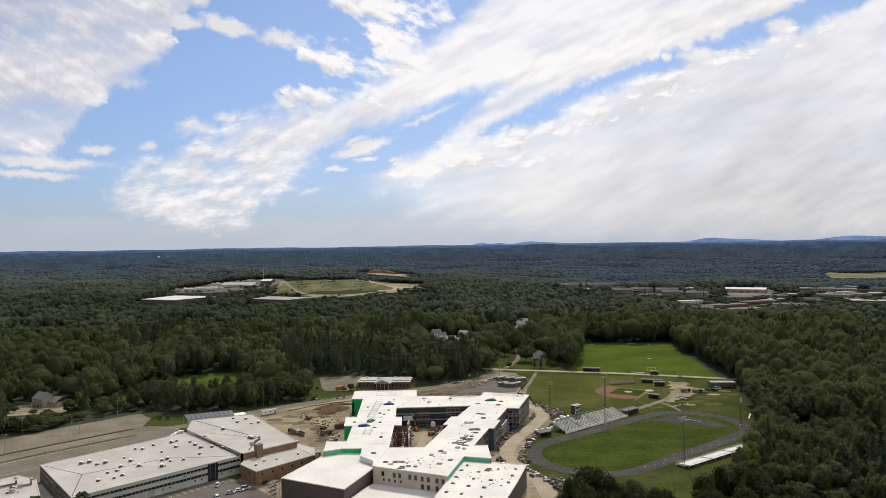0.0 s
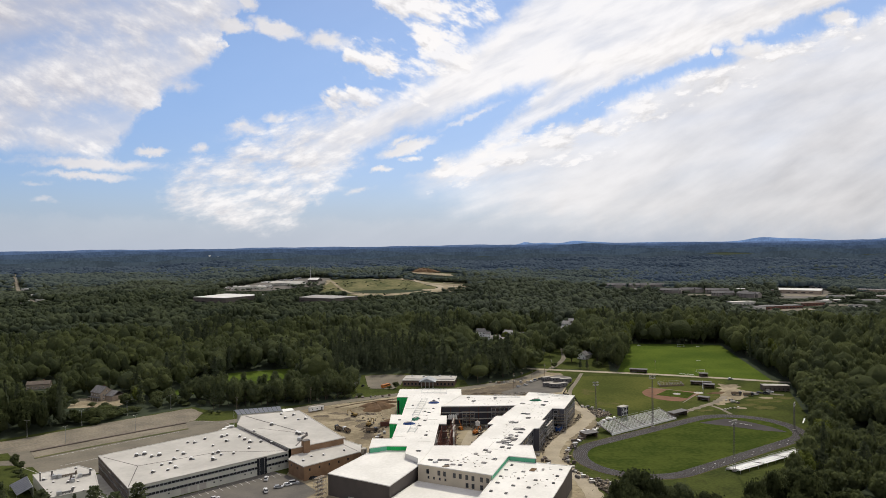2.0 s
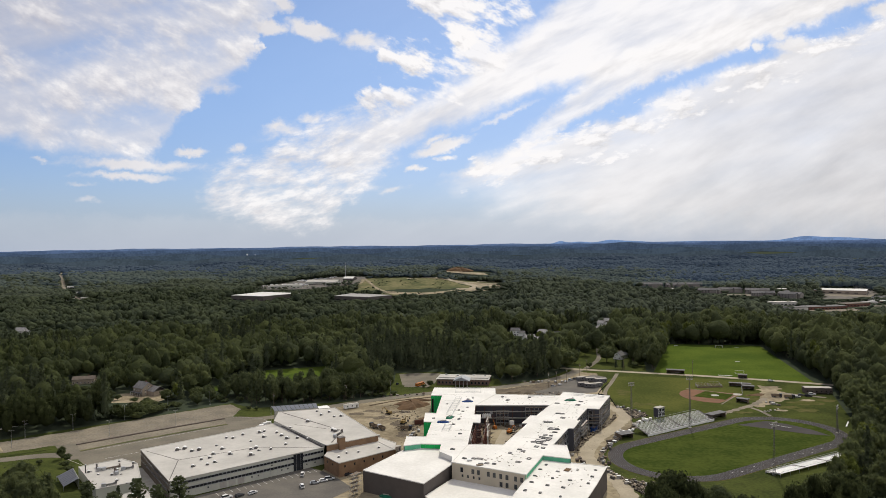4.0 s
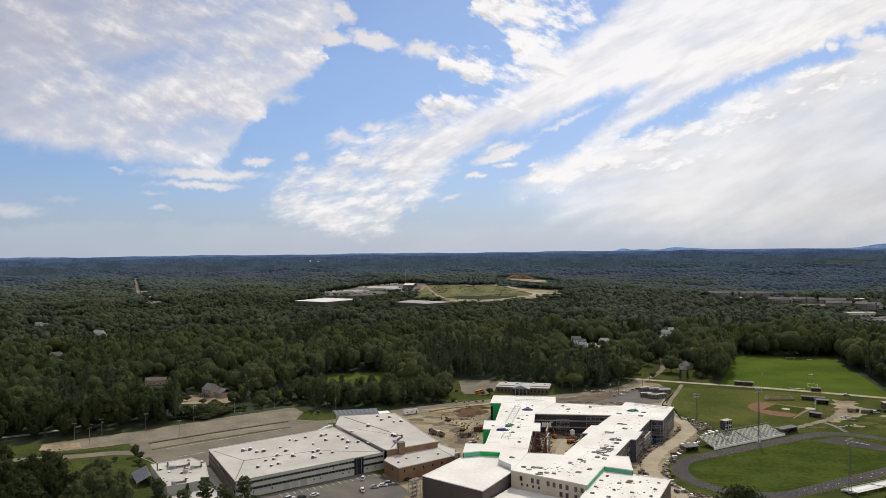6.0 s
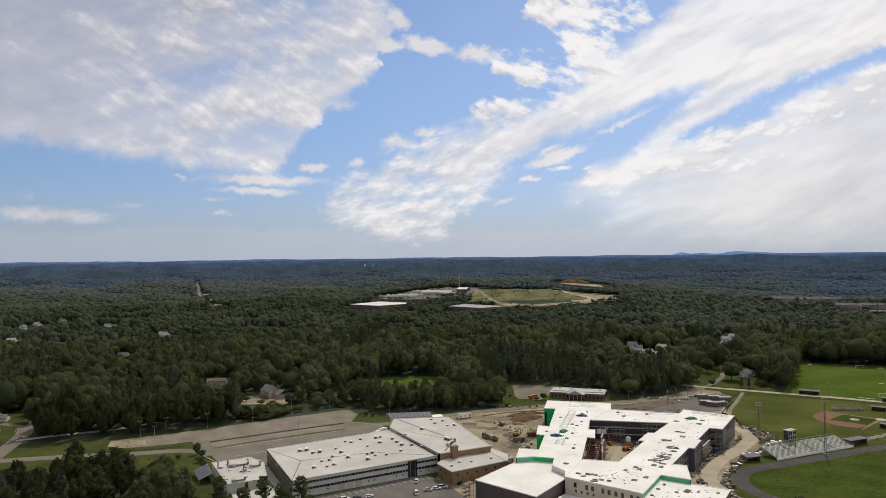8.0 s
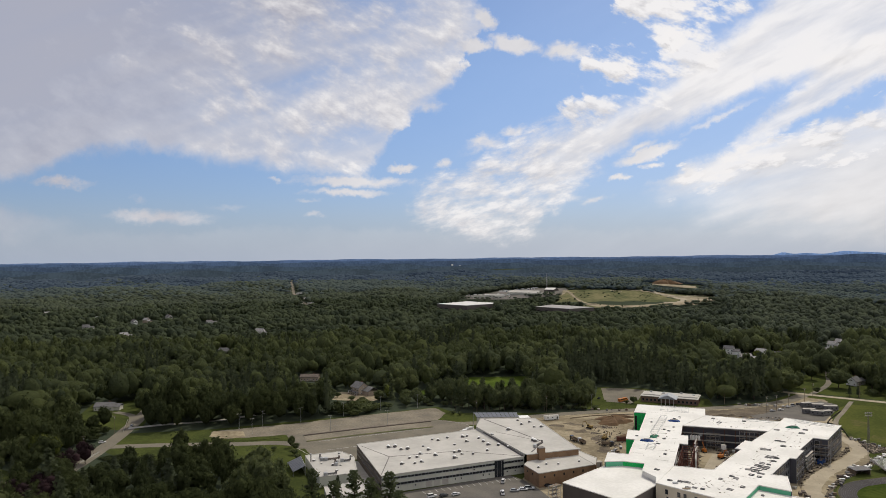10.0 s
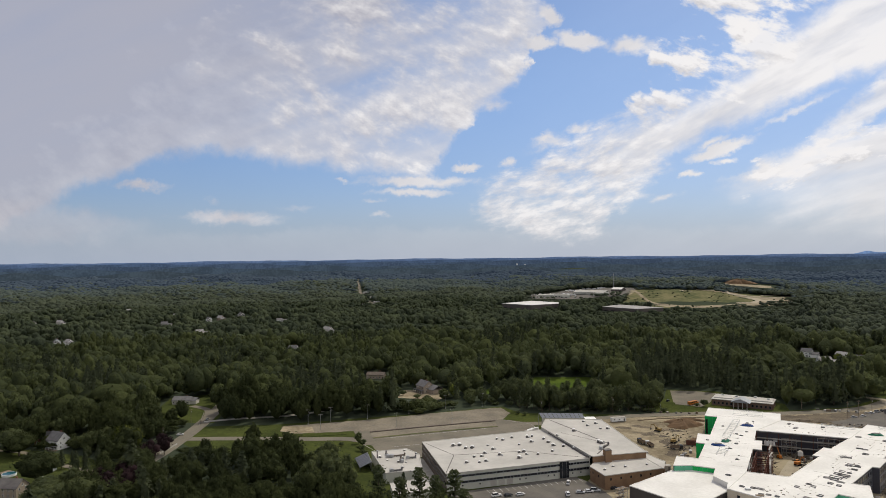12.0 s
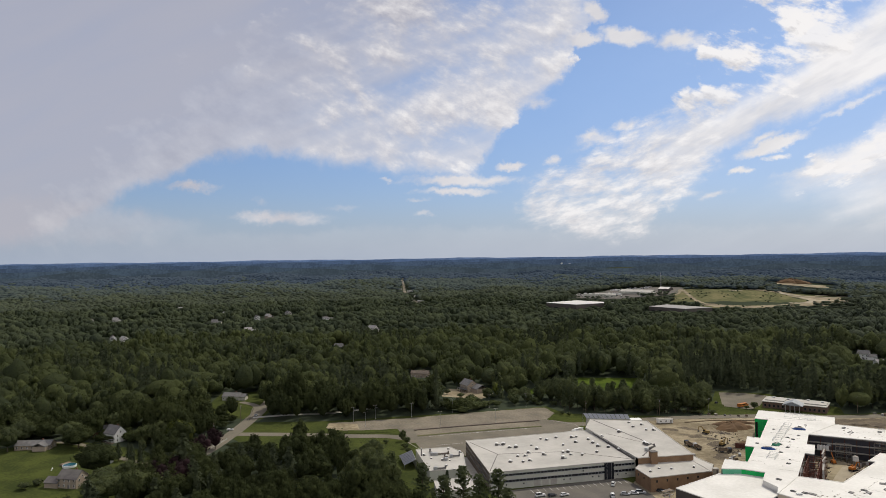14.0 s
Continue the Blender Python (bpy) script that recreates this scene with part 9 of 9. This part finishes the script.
for k in range(4):
    part("antenna", Mb().box(0, 0, 24 + 6 * k, 3.0, 0.4, 0.6), M_WHITE, mast)
for x, y, h in ((-1473, 3600, 22), (-1427, 3600, 18)):
    o = thing("water_tower", "pale far tower above the trees", "tower", x, y, float(land(x, y)))
    part("shaft", Mb().tube((0, 0, 0), (0, 0, h), 2.2, 1.6, 8), M_WHITE, o)
    part("tank", Mb().tube((0, 0, h), (0, 0, h + 7), 5.5, 4.8, 12), M_WHITE, o)


# ---------------- single trees ----------------
def tree_kind(name, label, crown, material, seed, trunk_h=0.35, limbs=5):
    """One tree of unit height with a tapered trunk, limbs and a crown; scaled when copied."""
    o = thing(name, label, "tree", 0, 0, -900, 0, "single trees")
    mb = Mb().tube((0, 0, -0.02), (0, 0, trunk_h), 0.022, 0.015, 7).tube((0, 0, trunk_h), (0.01, 0, 0.8), 0.015, 0.004, 5)
    r = random.Random(seed)
    for i in range(limbs):
        a, z = r.uniform(0, 6.28), r.uniform(0.25, 0.55)
        mb.tube((0, 0, z), (0.2 * math.cos(a), 0.2 * math.sin(a), z + 0.16), 0.010, 0.003, 4)
    part("trunk", mb, M_BARK, o)
    v, f = crown
    me = tri_mesh("crown", v, f)
    me.materials.append(material)
    part("crown", me, material, o)
    return o


KINDS = {
    "oak": tree_kind("oak_tree", "broad dark green tree in full leaf", knobbly_crown(301, 13, 1, 44, 0.027, 0.27), M_LEAF, 1),
    "maple": tree_kind("maple_tree", "tall rounded leafy green tree", knobbly_crown(302, 12, 1, 44, 0.027, 0.32), M_LEAF, 2),
    "pale": tree_kind("ash_tree", "light yellow-green leafy tree", knobbly_crown(303, 12, 1, 56, 0.026, 0.33), M_SUNNY, 3),
    "pine": tree_kind("pine_tree", "dark ragged white pine", white_pine_crown(304, 11, 13, 0.038), M_WHITEPINE, 4, 0.6, 0),
    "spruce": tree_kind("spruce_tree", "narrow pointed dark spruce", pine_crown(305, 20, 15, 0.036), M_PINE, 5, 0.6, 0),
    "plum": tree_kind("plum_tree", "dark purple-leaved tree by the street", knobbly_crown(306, 12, 1, 54, 0.026, 0.3), mat("purple_foliage", (0.030, 0.016, 0.018), (0.018, 0.011, 0.012), 0.1, 0.6, 0.85, per_piece=0.25, leafy=0.1, spec=0.08), 6),
    "shade": tree_kind("red_oak_tree", "large shade tree, its leaf colour darkened for shade", knobbly_crown(308, 13, 1, 44, 0.027, 0.24), M_SHADELEAF, 8),
    "bush": tree_kind("shrub", "low rounded green shrub", knobbly_crown(307, 9, 1, 16, 0.045, 0.25), M_LEAF, 7, 0.3, 3),
}


def plant(kind, x, y, h, w):
    o = copy_thing(KINDS[kind], pose(x, y, float(land(x, y)), 0, 0, tr.uniform(0, 360)))
    o.scale = (w, w, h)


tr = random.Random(5)
for kind, x, y, h, w in (("pine", -149, 284, 20, 19), ("pine", -164, 277, 21, 19), ("pine", -154.5, 276, 19, 18), ("pine", -186, 275, 20, 19), ("pine", -140, 276, 15, 16), ("pine", -172, 272, 17, 18), ("spruce", -176, 282, 16, 11),
                         ("oak", 82, 700, 17, 24), ("oak", 64, 738, 15, 17), ("maple", 110, 682, 15, 15), ("oak", 120, 668, 19, 19), ("spruce", 86, 664, 9, 9), ("spruce", 92, 663, 8.5, 9), ("bush", 62, 668, 6, 7), ("maple", 50, 690, 14, 13), ("bush", 104, 672, 6, 10),
                         ("oak", 128, 690, 20, 20), ("oak", 134, 720, 20, 20), ("oak", 140, 760, 19, 19), ("maple", 118, 724, 18, 17), ("oak", 106, 758, 17, 17), ("maple", 46, 744, 17, 15), ("oak", 34, 700, 18, 18), ("oak", 22, 660, 18, 18),
                         ("shade", -372, 221, 19, 27), ("maple", -316, 209, 14, 30), ("oak", -326, 200, 12, 22), ("oak", -450.6, 253.1, 15, 20), ("spruce", -386.8, 245.1, 11, 12), ("spruce", -369, 242.2, 13, 12), ("spruce", -366.3, 246, 12, 12), ("maple", -312.5, 206.2, 13, 22), ("bush", -383, 188.7, 4, 8), ("oak", -469.4, 222.3, 16, 18), ("oak", -478, 236, 17, 18), ("maple", -496, 244, 17, 16), ("spruce", -486.8, 252.2, 9, 8), ("spruce", -489.2, 256.7, 9, 8), ("spruce", -482, 258, 9, 8), ("maple", -403.6, 281, 12, 13), ("maple", -398.9, 288, 13, 12), ("oak", -352, 214, 10, 15), ("maple", -344, 222, 12, 15), ("oak", -330, 196, 12, 18), ("maple", -388, 262, 9, 6), ("spruce", -384, 250, 10, 8), ("spruce", -372, 258, 12, 10), ("oak", -338, 206, 12, 20), ("maple", -322, 214, 13, 14), ("plum", -316, 222, 14, 14), ("shade", -437, 250, 15, 24), ("pale", -387, 286, 17, 16), ("pale", -380, 289, 15, 13), ("maple", -396, 280, 15, 20), ("maple", -404, 274, 13, 16), ("shade", -333, 256, 17, 17), ("plum", -341, 268, 16, 14), ("shade", -326, 243, 17, 18), ("shade", -318, 246, 17, 18), ("shade", -302, 240, 17, 18), ("plum", -322, 235, 14, 17), ("plum", -308, 232, 15, 17), ("plum", -326, 228, 13, 16), ("oak", -446, 286, 16, 20), ("pale", -400, 302, 15, 10), ("pale", -393, 300, 13, 9),
                         ("maple", -416, 292, 13, 14), ("plum", -356, 292, 13, 11), ("plum", -368, 300, 10, 8), ("bush", -456, 252, 4, 6), ("bush", -450, 250, 4, 5), ("bush", -384, 196, 3.5, 8), ("spruce", -470, 262, 8, 8), ("spruce", -465, 266, 8, 8),
                         ("bush", -256, 362, 5, 6), ("bush", -250, 352, 4, 6), ("maple", -262, 366, 7, 6), ("bush", -242, 344, 4, 6), ("bush", -268, 356, 3, 5), ("bush", -78, 574, 6, 7), ("bush", -83, 571, 3, 5), ("bush", -318, 512, 5, 7), ("bush", -300, 506, 4, 8), ("bush", -290, 506, 4, 6),
                         ("bush", -262, 484, 5, 8), ("bush", -256, 488, 5, 9), ("maple", -246, 500, 9, 11), ("maple", -240, 510, 10, 11), ("maple", -252, 508, 8, 11), ("bush", -234, 512, 6, 9), ("maple", -246, 520, 11, 12), ("oak", -258, 522, 9, 12), ("oak", -236, 526, 12, 13), ("bush", -270, 490, 4, 8), ("bush", -276, 494, 4, 8), ("maple", -278, 512, 9, 12), ("pale", -272, 520, 12, 12), ("oak", -336, 520, 15, 16), ("bush", -200, 487, 3, 5), ("bush", -194, 486, 3, 5), ("pale", 20, 850, 12, 12), ("pale", 48, 884, 12, 12), ("pale", 30, 930, 12, 13)):
    plant(kind, x, y, h, w)
# the belt of pines between the road and the sunlit clearing
BELT = [(-236, 512), (-200, 498), (-128, 526), (-108, 546), (-112, 572), (-150, 566), (-236, 540)]
spots = 0
while spots < 125:
    x, y = tr.uniform(-236, -106), tr.uniform(498, 575)
    if inside([x], [y], BELT)[0]:
        spots += 1
        if x > -182 or spots % 5:
            plant(tr.choice(("pine", "pine", "pine", "maple", "oak")), x, y, tr.uniform(12, 20), tr.uniform(10, 15))
for i in range(22):
    t = i / 21
    plant("bush", -232 + 128 * t + tr.uniform(-3, 3), 508 + 32 * t + tr.uniform(-4, 4), tr.uniform(2, 5), tr.uniform(4, 8))
# edge trees round the track and along the playing field
for p, q, n in (((112, 296), (178, 384), 14), ((182, 394), (222, 474), 10), ((226, 486), (252, 590), 14), ((258, 620), (274, 800), 16), ((50, 298), (84, 308), 6), ((-20, 618), (20, 626), 6), ((150, 832), (270, 824), 16), ((154, 842), (274, 836), 14), ((118, 660), (160, 826), 14), ((106, 690), (146, 826), 10)):
    for i in range(n):
        t = (i + tr.random() * 0.5) / n
        plant(tr.choice(("oak", "maple", "oak", "pale") if q[0] != 84 else ("oak", "maple")), p[0] + (q[0] - p[0]) * t + tr.uniform(-3, 3), p[1] + (q[1] - p[1]) * t + tr.uniform(-3, 3), tr.uniform(11, 18) + 10 * (p[1] > 650 or p[1] == 620), tr.uniform(11, 17))
for kind in KINDS.values():
    for o in (*kind.children_recursive, kind):
        bpy.data.objects.remove(o)
